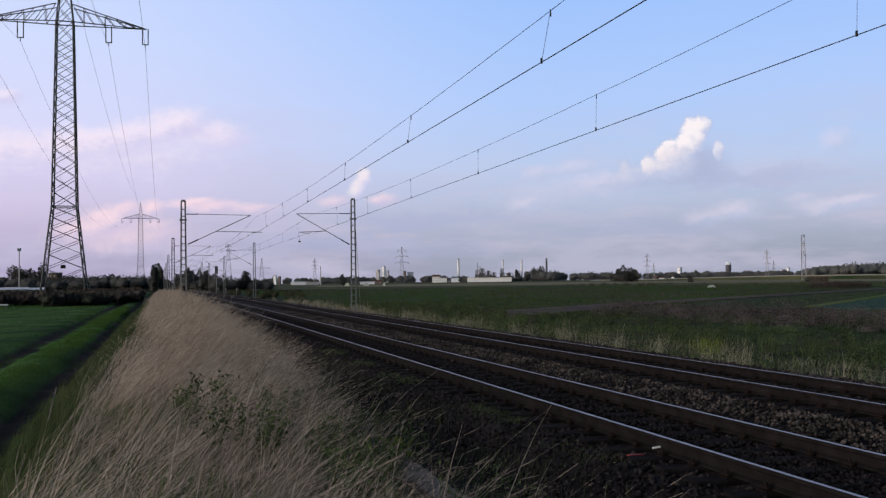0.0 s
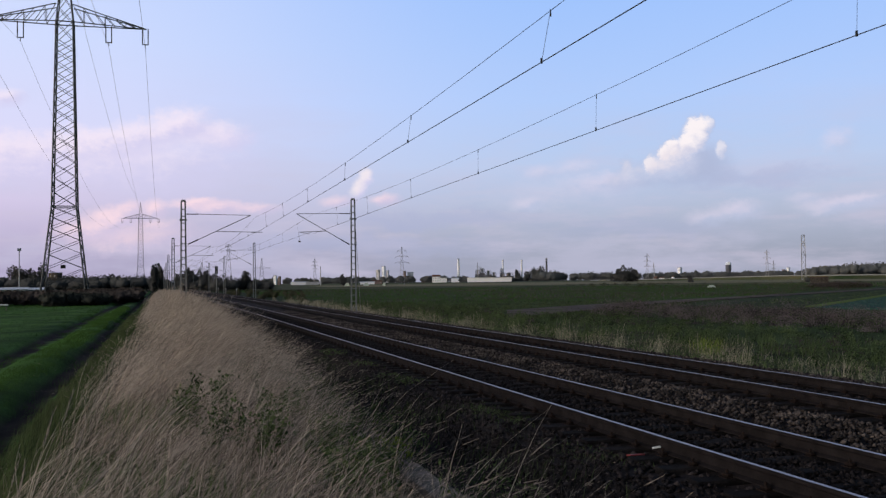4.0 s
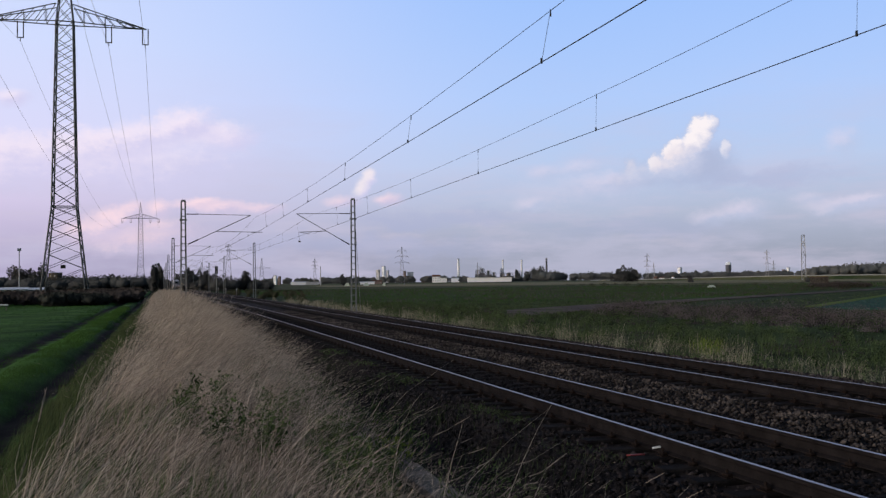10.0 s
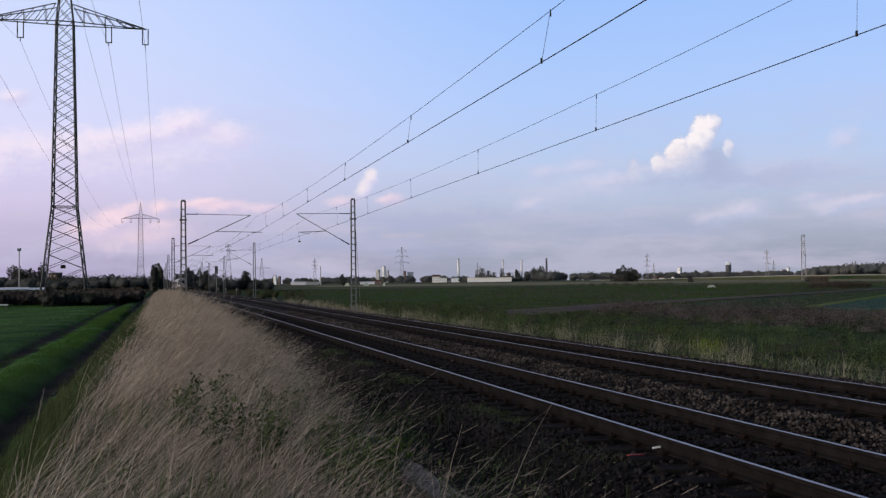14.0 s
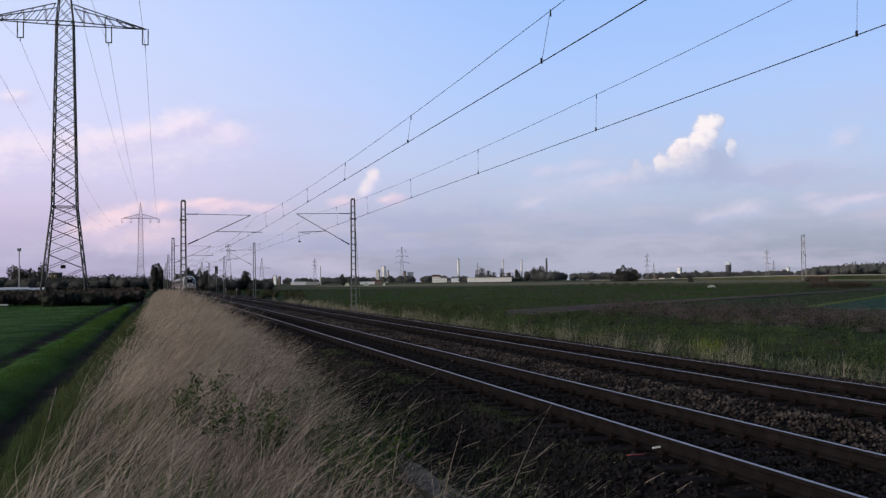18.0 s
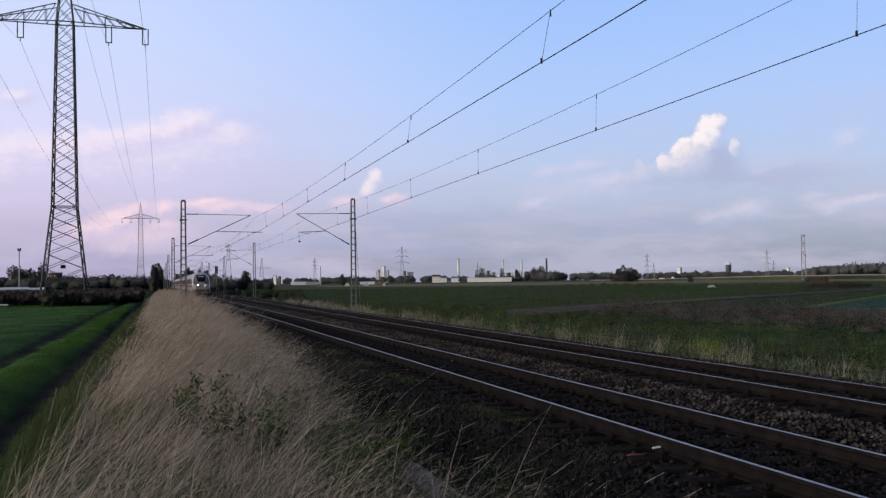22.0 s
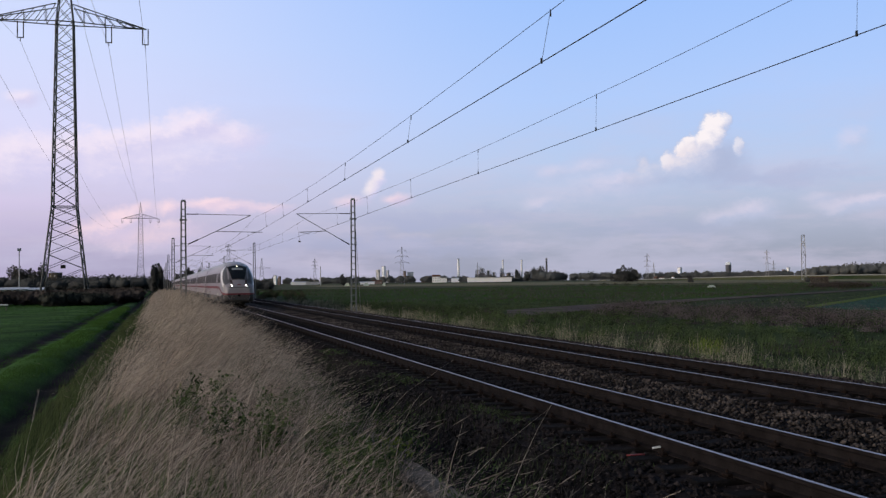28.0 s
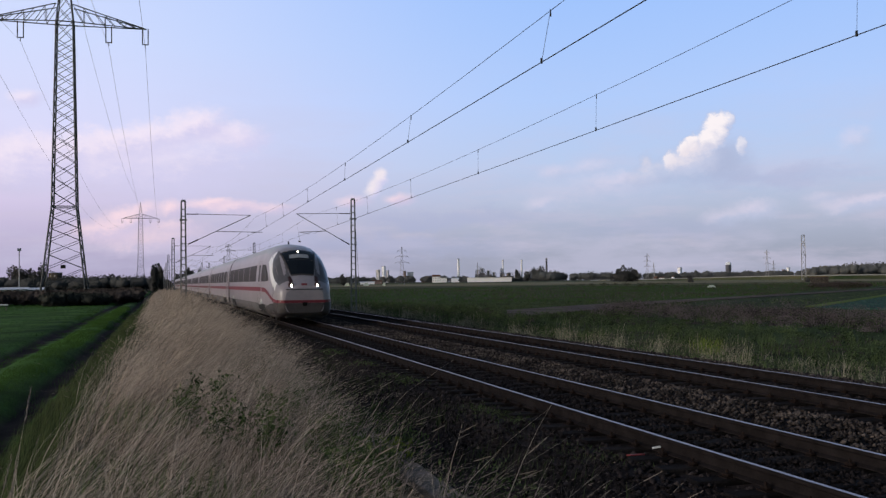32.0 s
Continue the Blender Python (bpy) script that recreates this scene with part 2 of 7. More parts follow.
M["lamp_house"] = mat("headlamp_housing", (0.05, 0.02, 0.02), 0.3, 0, 0.1, 3, 20, 0.0)


# ---- small builders ----
def part(name, bm, material, parent=None, label=""):
    """Links a bmesh, or a mesh, as one object, under a thing if there is one."""
    if isinstance(bm, bmesh.types.BMesh):
        me = bpy.data.meshes.new(name)
        bm.to_mesh(me)
        bm.free()
    else:
        me = bm
    if material is not None and not me.materials:
        me.materials.append(material)
    ob = new(name, me)
    if parent is not None:
        ob.parent = parent
    if label:
        ob["label"] = label
    return ob


def thing(name, m, label, category, group="", kind=""):
    ob = new(name)
    ob.empty_display_size = 0.2
    ob.matrix_basis = m
    return tagged(ob, label, category, group, kind)


def box(bm, x0, x1, y0, y1, z0, z1, bevel=0.0):
    r = bmesh.ops.create_cube(bm, size=1.0)
    for v in r["verts"]:
        v.co = Vector(((x0 + x1) / 2 + v.co.x * (x1 - x0), (y0 + y1) / 2 + v.co.y * (y1 - y0), (z0 + z1) / 2 + v.co.z * (z1 - z0)))
    if bevel:
        edges = list({e for v in r["verts"] for e in v.link_edges})
        bmesh.ops.bevel(bm, geom=edges, offset=bevel, segments=1, affect="EDGES")


def beam(bm, p, q, w, h=None):
    """A square bar from p to q."""
    p, q = Vector(p), Vector(q)
    h = h or w
    d = (q - p).normalized()
    side = d.cross(Vector((0, 0, 1)))
    if side.length < 1e-3:
        side = Vector((1, 0, 0))
    side.normalize()
    up = side.cross(d)
    vs = []
    for base in (p, q):
        for a, b in ((-1, -1), (1, -1), (1, 1), (-1, 1)):
            vs.append(bm.verts.new(base + side * a * w / 2 + up * b * h / 2))
    for f in ((0, 1, 2, 3), (7, 6, 5, 4), (0, 4, 5, 1), (1, 5, 6, 2), (2, 6, 7, 3), (3, 7, 4, 0)):
        bm.faces.new([vs[i] for i in f])


def rod(bm, p, q, r, seg=6, r2=None):
    """A round bar from p to q."""
    p, q = Vector(p), Vector(q)
    r2 = r if r2 is None else r2
    d = (q - p).normalized()
    side = d.cross(Vector((0, 0, 1)))
    if side.length < 1e-3:
        side = Vector((1, 0, 0))
    side.normalize()
    up = side.cross(d)
    rings = []
    for base, rr in ((p, r), (q, r2)):
        rings.append([bm.verts.new(base + (side * math.cos(k * 2 * math.pi / seg) + up * math.sin(k * 2 * math.pi / seg)) * rr) for k in range(seg)])
    for k in range(seg):
        bm.faces.new((rings[0][k], rings[0][(k + 1) % seg], rings[1][(k + 1) % seg], rings[1][k]))
    bm.faces.new(rings[0][::-1])
    bm.faces.new(rings[1])


def lathe(bm, prof, seg=16, at=(0, 0, 0)):
    """A turned body about the upright through at; prof: radius, height."""
    rings = [[bm.verts.new((at[0] + r * math.cos(k * 2 * math.pi / seg), at[1] + r * math.sin(k * 2 * math.pi / seg), at[2] + z)) for k in range(seg)] for r, z in prof]
    for a, b in zip(rings, rings[1:]):
        for k in range(seg):
            bm.faces.new((a[k], a[(k + 1) % seg], b[(k + 1) % seg], b[k]))
    bm.faces.new(rings[0][::-1])
    bm.faces.new(rings[-1])


def quads(name, co, nquad):
    """A mesh of loose quads: co has 4 * nquad corners."""
    me = bpy.data.meshes.new(name)
    me.vertices.add(len(co))
    me.vertices.foreach_set("co", np.asarray(co, np.float32).ravel())
    me.loops.add(4 * nquad)
    me.loops.foreach_set("vertex_index", np.arange(4 * nquad, dtype=np.int32))
    me.polygons.add(nquad)
    me.polygons.foreach_set("loop_start", np.arange(0, 4 * nquad, 4, dtype=np.int32))
    me.polygons.foreach_set("loop_total", np.full(nquad, 4, np.int32))
    me.update()
    return me


def strips(name, left, right):
    """A mesh of ribbons: left and right are (n, k, 3) arrays of their two edges."""
    n, k = left.shape[:2]
    co = np.empty((n, k, 2, 3), np.float32)
    co[:, :, 0], co[:, :, 1] = left, right
    base = (np.arange(n) * 2 * k)[:, None, None]
    j = np.arange(k - 1)[None, :, None] * 2
    idx = base + j + np.array([0, 1, 3, 2])[None, None, :]
    me = bpy.data.meshes.new(name)
    me.vertices.add(n * k * 2)
    me.vertices.foreach_set("co", co.ravel())
    nf = n * (k - 1)
    me.loops.add(4 * nf)
    me.loops.foreach_set("vertex_index", idx.astype(np.int32).ravel())
    me.polygons.add(nf)
    me.polygons.foreach_set("loop_start", np.arange(0, 4 * nf, 4, dtype=np.int32))
    me.polygons.foreach_set("loop_total", np.full(nf, 4, np.int32))
    me.update()
    return me


def patchy(x, y, s, seed):
    """Uneven patches between 0 and 1."""
    return 0.5 + 0.25 * (np.sin(x * s + seed) + np.sin(y * s * 0.7 + seed * 1.7)) * np.cos((x - y) * s * 0.6 + seed * 0.4) + 0.25 * np.sin((x + 0.6 * y) * s * 1.7 + seed)


def stems(name, rng, x, y, z, hgt, width, lx, ly, seg):
    """Thin tapering ribbons that arch towards lx, ly."""
    n = len(x)
    t = np.linspace(0, 1, seg)
    cx = x[:, None] + hgt[:, None] * lx[:, None] * t ** 1.45
    cy = y[:, None] + hgt[:, None] * ly[:, None] * t ** 1.45
    bend = np.sqrt(np.maximum(0.15, 1 - 0.5 * (lx ** 2 + ly ** 2)))
    cz = z[:, None] + hgt[:, None] * bend[:, None] * (t - 0.14 * t ** 3)
    f = rng.uniform(-1.2, 0.3, n)
    w = (width * rng.uniform(0.6, 1.3, n))[:, None] * (1 - 0.97 * t ** 2.0)[None, :] / 2
    ox, oy = np.cos(f)[:, None] * w, np.sin(f)[:, None] * w
    return strips(name, np.stack([cx - ox, cy - oy, cz], -1), np.stack([cx + ox, cy + oy, cz], -1))


def blades(name, rng, x, y, z, height, width, lean=0.35, spread=0.25, seg=4, wind=(1.0, 0.15)):
    """Bent blades of grass that root at x, y, z."""
    n = len(x)
    hgt = height * rng.uniform(0.6, 1.15, n)
    a = rng.uniform(0, 2 * np.pi, n)
    # whole clumps lean alike, further or less far, and veer together
    far = lean * (0.25 + 1.5 * np.clip(patchy(x, y, 2.3, 1.3), 0, 1)) * rng.uniform(0.7, 1.3, n)
    veer = (patchy(x, y, 1.4, 6.1) - 0.5) * 1.5 + rng.normal(0, 0.2, n)
    wx, wy = wind[0] * np.cos(veer) - wind[1] * np.sin(veer), wind[0] * np.sin(veer) + wind[1] * np.cos(veer)
    lx = far * wx + spread * np.cos(a) * rng.uniform(0, 1, n)
    ly = far * wy + spread * np.sin(a) * rng.uniform(0, 1, n)
    return stems(name, rng, x, y, z, hgt, width, lx, ly, seg)


def leaf_quads(name, rng, pts, size, rise=0.0, broad=0.55):
    """Small leaves or sprays, turned every way, at the points."""
    n = len(pts)
    u = rng.normal(size=(n, 3))
    u[:, 2] = u[:, 2] + rise
    u /= np.linalg.norm(u, axis=1, keepdims=True)
    v = np.cross(u, rng.normal(size=(n, 3)))
    v /= np.linalg.norm(v, axis=1, keepdims=True)
    s = (np.asarray(size) * rng.uniform(0.5, 1.3, n))[:, None]
    co = np.stack([pts - u * s, pts - v * s * broad, pts + u * s, pts + v * s * broad], 1)
    return quads(name, co.reshape(-1, 3), n)


def ball():
    """Corners and triangles of a small round body, for the dense heart of a crown."""
    bm = bmesh.new()
    bmesh.ops.create_icosphere(bm, subdivisions=2, radius=1.0)
    co = np.array([v.co[:] for v in bm.verts])
    tri = np.array([[v.index for v in f.verts] for f in bm.faces])
    bm.free()
    return co, tri


BALL_CO, BALL_TRI = ball()


def leafy_mass(name, rng, pts, size, centres, radii, rise=0.0, broad=0.95):
    """Leaves at the points round solid, uneven hearts at the centres."""
    leaves = leaf_quads(name, rng, pts, size, rise, broad)
    nl = len(pts)
    lco = np.empty(nl * 12, np.float32)
    leaves.vertices.foreach_get("co", lco)
    bpy.data.meshes.remove(leaves)
    k, v, t = len(centres), len(BALL_CO), len(BALL_TRI)
    shape = BALL_CO[None] * rng.uniform(0.82, 1.12, (k, v, 1)) * np.asarray(radii)[:, None, :] + np.asarray(centres)[:, None, :]
    co = np.concatenate([lco.reshape(-1, 3), shape.reshape(-1, 3).astype(np.float32)])
    idx = (np.arange(k) * v)[:, None, None] + BALL_TRI[None] + nl * 4
    me = bpy.data.meshes.new(name)
    me.vertices.add(len(co))
    me.vertices.foreach_set("co", co.ravel())
    me.loops.add(nl * 4 + k * t * 3)
    me.loops.foreach_set("vertex_index", np.concatenate([np.arange(nl * 4), idx.ravel()]).astype(np.int32))
    me.polygons.add(nl + k * t)
    me.polygons.foreach_set("loop_start", np.concatenate([np.arange(nl) * 4, nl * 4 + np.arange(k * t) * 3]).astype(np.int32))
    me.polygons.foreach_set("loop_total", np.concatenate([np.full(nl, 4), np.full(k * t, 3)]).astype(np.int32))
    me.update()
    me.polygons.foreach_set("use_smooth", np.ones(nl + k * t, bool))
    return me


def lobes(rng, n, count, size, flat=0.8, low=0.25):
    """Points in the outer shells of several overlapping lobes of a crown of that size (half width, half depth, height)."""
    c = rng.uniform(-1, 1, (count, 3)) * np.array([0.62, 0.62, 0.42]) + np.array([0, 0, 0.55 * (1 + low)])
    r = rng.uniform(0.28, 0.5, count)
    k = rng.integers(0, count, n)
    d = rng.normal(size=(n, 3))
    d /= np.linalg.norm(d, axis=1, keepdims=True)
    p = c[k] + d * (r[k] * rng.uniform(0.55, 1.05, n))[:, None]
    p[:, 2] = np.maximum(p[:, 2], 0.12)
    return p * np.array([size[0], size[1], size[2]]) / np.array([1, 1, 1.15])


def lerp_table(tab, d):
    return float(np.interp(d, [p[0] for p in tab], [p[1] for p in tab]))


def polar(bearing, dist):
    """X, Y at a bearing in degrees, clockwise from +Y as the camera sees it."""
    return EYE[0] + dist * math.sin(radians(bearing)), EYE[1] + dist * math.cos(radians(bearing))


# ---- the sky's cloudy part before the camera, far off ----
def sky_backdrop(R, n, k, az0, az1, el0, el1, only_heap, label):
    me = bpy.data.meshes.new("backdrop")
    co, uvs, faces = [], [], []
    for j in range(k + 1):
        for i in range(n + 1):
            az, el = az0 + (az1 - az0) * i / n, el0 + (el1 - el0) * j / k
            a, e = radians(az), radians(el)
            co.append((R * math.sin(a) * math.cos(e), R * math.cos(a) * math.cos(e), R * math.sin(e)))
            uvs.append((az, el))
    for j in range(k):
        for i in range(n):
            q = j * (n + 1) + i
            faces.append((q, q + 1, q + n + 2, q + n + 1))
    me.from_pydata(co, [], faces)
    lay = me.uv_layers.new(name="degrees")
    for lp in me.loops:
        lay.data[lp.index].uv = uvs[lp.vertex_index]
    for p in me.polygons:
        p.use_smooth = True
    m = bpy.data.materials.new("evening_cloud_sky")
    m.use_nodes = True
    nd, l = m.node_tree.nodes, m.node_tree.links
    nd.clear()
    uv = nd.new("ShaderNodeUVMap")
    uv.uv_map = "degrees"

    def math_node(op, a, b=None, clamp=False):
        x = nd.new("ShaderNodeMath")
        x.operation, x.use_clamp = op, clamp
        for slot, val in ((0, a), (1, b)):
            if val is None:
                continue
            if isinstance(val, (int, float)):
                x.inputs[slot].default_value = val
            else:
                l.new(val, x.inputs[slot])
        return x.outputs[0]

    def noise_node(sx, sy, detail, rough=0.55, shift=0.0):
        mp = nd.new("ShaderNodeMapping")
        mp.inputs["Scale"].default_value = (sx, sy, 1)
        mp.inputs["Location"].default_value = (shift, shift * 0.7, shift)
        l.new(uv.outputs[0], mp.inputs[0])
        x = nd.new("ShaderNodeTexNoise")
        x.inputs["Scale"].default_value = 1.0
        x.inputs["Detail"].default_value = detail
        x.inputs["Roughness"].default_value = rough
        l.new(mp.outputs[0], x.inputs["Vector"])
        return x

    def mix(fac, a, b):
        x = nd.new("ShaderNodeMix")
        x.data_type = "RGBA"
        if isinstance(fac, float):
            x.inputs[0].default_value = fac
        else:
            l.new(fac, x.inputs[0])
        for slot, val in ((6, a), (7, b)):
            if isinstance(val, tuple):
                x.inputs[slot].default_value = (*val, 1)
            else:
                l.new(val, x.inputs[slot])
        return x.outputs[2]

    def span(val, lo, hi):
        x = nd.new("ShaderNodeMapRange")
        x.interpolation_type = "SMOOTHSTEP"
        x.inputs[1].default_value, x.inputs[2].default_value = lo, hi
        l.new(val, x.inputs[0])
        return x.outputs[0]

    sep = nd.new("ShaderNodeSeparateXYZ")
    l.new(uv.outputs[0], sep.inputs[0])
    U, V = sep.outputs[0], sep.outputs[1]

    def ramp(val, stops, lo, hi):
        mr = nd.new("ShaderNodeMapRange")
        mr.inputs[1].default_value, mr.inputs[2].default_value = lo, hi
        l.new(val, mr.inputs[0])
        r = nd.new("ShaderNodeValToRGB")
        el = r.color_ramp.elements
        while len(el) < len(stops):
            el.new(0.5)
        for e, (p, c) in zip(el, stops):
            e.position, e.color = (p - lo) / (hi - lo), (*c, 1)
        l.new(mr.outputs[0], r.inputs[0])
        return r.outputs[0]

    left = ramp(V, SKY_LEFT, -2, 22)
    right = ramp(V, SKY_RIGHT, -2, 22)
    col = mix(span(U, -12.0, 26.0), left, right)
    # thin haze veil and streaks
    veil = noise_node(0.09, 0.32, 7, 0.6, 3.0).outputs["Fac"]
    low = span(V, 15.0, 3.0)
    col = mix(math_node("MULTIPLY", math_node("MULTIPLY", span(veil, 0.42, 0.68), low), 0.5), col, SKY_VEIL)
    streak = noise_node(0.13, 0.75, 8, 0.62, 41.0).outputs["Fac"]
    col = mix(math_node("MULTIPLY", math_node("MULTIPLY", span(streak, 0.46, 0.70), span(V, 8.5, 3.0)), 0.4), col, SKY_STREAK)
    # curled edges: a broad and a fine warp
    broad = nd.new("ShaderNodeSeparateColor")
    l.new(noise_node(0.45, 0.75, 5, 0.6, 15.0).outputs["Color"], broad.inputs[0])
    fine = nd.new("ShaderNodeSeparateColor")
    l.new(noise_node(1.7, 2.0, 5, 0.62, 21.0).outputs["Color"], fine.inputs[0])
    grain = noise_node(1.1, 1.7, 6, 0.62, 31.0).outputs["Fac"]

    def warped(src, axis, k):
        return math_node("MULTIPLY", math_node("SUBTRACT", src.outputs[axis], 0.5), k)

    def puff(row, soft, curl, rough):
        """Cover of one puff, and how far its sunward upper left side faces the light."""
        u0, v0, ru, rv, weight = row
        kb, kf = curl * min(ru, 2.5), rough * min(rv, 0.8)
        du = math_node("ADD", math_node("SUBTRACT", U, u0), math_node("ADD", warped(broad, 0, kb), warped(fine, 0, kf)))
        dv = math_node("ADD", math_node("SUBTRACT", V, v0), math_node("ADD", warped(broad, 1, kb * 0.6), warped(fine, 1, kf)))
        a, b = math_node("DIVIDE", du, ru), math_node("DIVIDE", dv, rv)
        r = math_node("SQRT", math_node("ADD", math_node("MULTIPLY", a, a), math_node("MULTIPLY", b, b)))
        cover = math_node("MULTIPLY", span(r, 1.0 + soft, 1.0 - soft), weight)
        facing = math_node("SUBTRACT", math_node("MULTIPLY", b, 0.8), math_node("MULTIPLY", a, 0.6))
        return cover, facing

    def heap(base, rows, soft, curl, rough, lit, shade, turn=(-0.7, 0.7)):
        cover_all = None
        for row in rows:
            cover, facing = puff(row, soft, curl, rough)
            facing = math_node("ADD", facing, math_node("MULTIPLY", math_node("SUBTRACT", grain, 0.5), 1.6))
            base = mix(cover, base, mix(span(facing, *turn), shade, lit))
            cover_all = cover if cover_all is None else math_node("MAXIMUM", cover_all, cover)
        return base, cover_all

    if not only_heap:
        col, _ = heap(col, CLOUD_BLUE, 0.9, 1.6, 0.8, SKY_BANK, SKY_BANK)
        col, _ = heap(col, CLOUD_ROSY, 0.75, 1.1, 1.2, SKY_ROSY_LIT, SKY_ROSY_SHADE)
        col, _ = heap(col, CLOUD_LOW, 0.8, 1.1, 1.2, SKY_PINK_LIT, SKY_PINK_SHADE)
        col, _ = heap(col, CLOUD_FAINT, 0.8, 1.1, 1.3, SKY_FAINT_LIT, SKY_FAINT_SHADE)
        col, _ = heap(col, CLOUD_TUFT, 0.55, 0.9, 1.0, SKY_TUFT_LIT, SKY_ROSY_SHADE, (-1.2, 0.3))
        cover = None
    else:
        # the heap cloud: dull bluish body, then crisp sunlit puffs along its upper left
        col, c0 = heap(SKY_HEAP_SHADE, CLOUD_BODY, 0.6, 0.5, 0.8, SKY_HEAP_SHADE, SKY_HEAP_SHADE)
        col, c1 = heap(col, CLOUD_LIT, 0.28, 0.22, 1.25, SKY_HEAP_LIT, SKY_HEAP_MID, (-0.9, 0.4))
        col, c2 = heap(col, CLOUD_FRONT, 0.62, 0.3, 1.3, SKY_HEAP_FRONT, SKY_HEAP_MID, (-0.5, 0.6))
        cover = math_node("MAXIMUM", math_node("MAXIMUM", c0, c1), c2)
    em = nd.new("ShaderNodeEmission")
    l.new(col, em.inputs[0])
    em.inputs[1].default_value = 1.0
    tr = nd.new("ShaderNodeBsdfTransparent")
    if cover is None:
        fade = math_node("MULTIPLY", math_node("MULTIPLY", span(V, 35.0, 23.0), span(U, -29.0, -19.0)), span(U, 63.0, 53.0))
    else:
        fade = cover
    ms = nd.new("ShaderNodeMixShader")
    l.new(fade, ms.inputs[0])
    l.new(tr.outputs[0], ms.inputs[1])
    l.new(em.outputs[0], ms.inputs[2])
    out = nd.new("ShaderNodeOutputMaterial")
    l.new(ms.outputs[0], out.inputs[0])
    me.materials.append(m)
    ob = new("backdrop", me)
    tagged(ob, label, "sky", kind="structure")
    return ob


def srgb(r, g, b):
    return tuple(((c / 255 + 0.055) / 1.055) ** 2.4 for c in (r, g, b))


SKY_LEFT = [(-2, srgb(160, 153, 184)), (2.0, srgb(183, 173, 205)), (5.0, srgb(214, 203, 233)), (9.0, srgb(221, 220, 251)), (14.0, srgb(212, 222, 255)), (20.0, srgb(202, 217, 255))]
SKY_RIGHT = [(-2, srgb(150, 153, 173)), (1.5, srgb(158, 164, 183)), (4.0, srgb(179, 188, 211)), (7.0, srgb(186, 205, 238)), (11.0, srgb(177, 205, 252)), (18.0, srgb(158, 195, 254))]
SKY_VEIL = srgb(201, 199, 224)
SKY_STREAK = srgb(206, 198, 218)
SKY_BANK = srgb(172, 179, 212)
SKY_ROSY_LIT, SKY_ROSY_SHADE = srgb(246, 233, 248), srgb(213, 208, 240)
SKY_PINK_LIT, SKY_PINK_SHADE = srgb(250, 222, 232), srgb(212, 199, 226)
SKY_FAINT_LIT, SKY_FAINT_SHADE = srgb(222, 215, 235), srgb(190, 198, 226)
SKY_TUFT_LIT = srgb(245, 234, 240)
SKY_HEAP_SHADE = srgb(174, 183, 213)
SKY_HEAP_MID = srgb(203, 206, 229)
SKY_HEAP_FRONT = srgb(240, 230, 236)
SKY_HEAP_LIT = srgb(251, 243, 246)
# puffs: bearing, elevation, half sizes in degrees, weight
CLOUD_ROSY = [(0.56, 7.33, 4.28, 1.66, 0.55), (-3.23, 7.23, 2.83, 1.30, 0.60), (-7.14, 6.93, 2.38, 1.26, 0.80), (-8.01, 7.52, 1.46, 0.88, 0.70), (-7.87, 10.59, 0.76, 0.40, 0.80), (-5.36, 7.89, 1.82, 0.83, 0.60), (-2.76, 8.12, 1.89, 0.78, 0.80), (-0.56, 8.79, 1.77, 0.79, 0.85), (3.85, 8.91, 1.61, 0.67, 0.80), (1.71, 9.46, 1.51, 0.86, 0.95), (4.51, 8.59, 1.01, 0.47, 0.50)]
CLOUD_LOW = [(-0.73, 2.66, 3.23, 0.73, 0.59), (-3.54, 3.14, 1.55, 0.59, 0.78), (-2.14, 3.81, 1.32, 0.66, 1.00), (-1.20, 4.41, 0.63, 0.46, 0.78), (0.14, 4.46, 0.55, 0.47, 1.00), (0.55, 3.49, 0.97, 0.33, 0.52), (2.57, 4.79, 1.52, 0.30, 1.00), (3.99, 4.59, 1.40, 0.27, 0.78), (6.17, 4.53, 1.22, 0.27, 0.65), (10.97, 4.97, 0.83, 0.28, 0.65), (13.75, 5.10, 0.77, 0.31, 0.78)]
CLOUD_FAINT = [(25.94, 5.16, 4.05, 1.03, 0.30), (23.48, 6.57, 0.83, 0.41, 0.50), (25.69, 6.78, 1.09, 0.38, 0.50), (27.65, 5.80, 1.35, 0.48, 0.40), (22.76, 4.65, 0.90, 0.38, 0.50), (27.99, 5.96, 2.01, 0.55, 0.35), (35.22, 3.95, 1.25, 0.50, 0.65), (33.30, 3.61, 1.03, 0.40, 0.50), (40.75, 7.68, 0.76, 0.63, 0.50), (40.42, 4.00, 1.74, 0.42, 0.60), (42.06, 4.30, 1.14, 0.32, 0.60), (38.88, 4.52, 0.84, 0.26, 0.40)]
CLOUD_BLUE = [(17.59, 3.94, 4.88, 0.42, 0.50), (13.74, 3.63, 2.10, 0.35, 0.40), (14.76, 2.05, 5.59, 0.56, 0.40), (28.95, 3.19, 5.24, 0.55, 0.35), (35.20, 5.74, 2.80, 0.46, 0.45), (38.32, 6.17, 2.39, 0.32, 0.30), (9.22, 2.45, 4.15, 0.48, 0.35)]
CLOUD_TUFT = [(12.08, 5.56, 0.42, 0.35, 0.50), (12.30, 5.90, 0.42, 0.45, 0.80), (12.69, 6.49, 0.38, 0.45, 0.90)]
CLOUD_BODY = [(32.98, 6.84, 1.67, 1.06, 0.80), (31.34, 6.51, 1.96, 0.81, 0.60), (29.68, 6.24, 1.52, 0.54, 0.50), (33.94, 6.39, 1.08, 0.73, 0.50)]
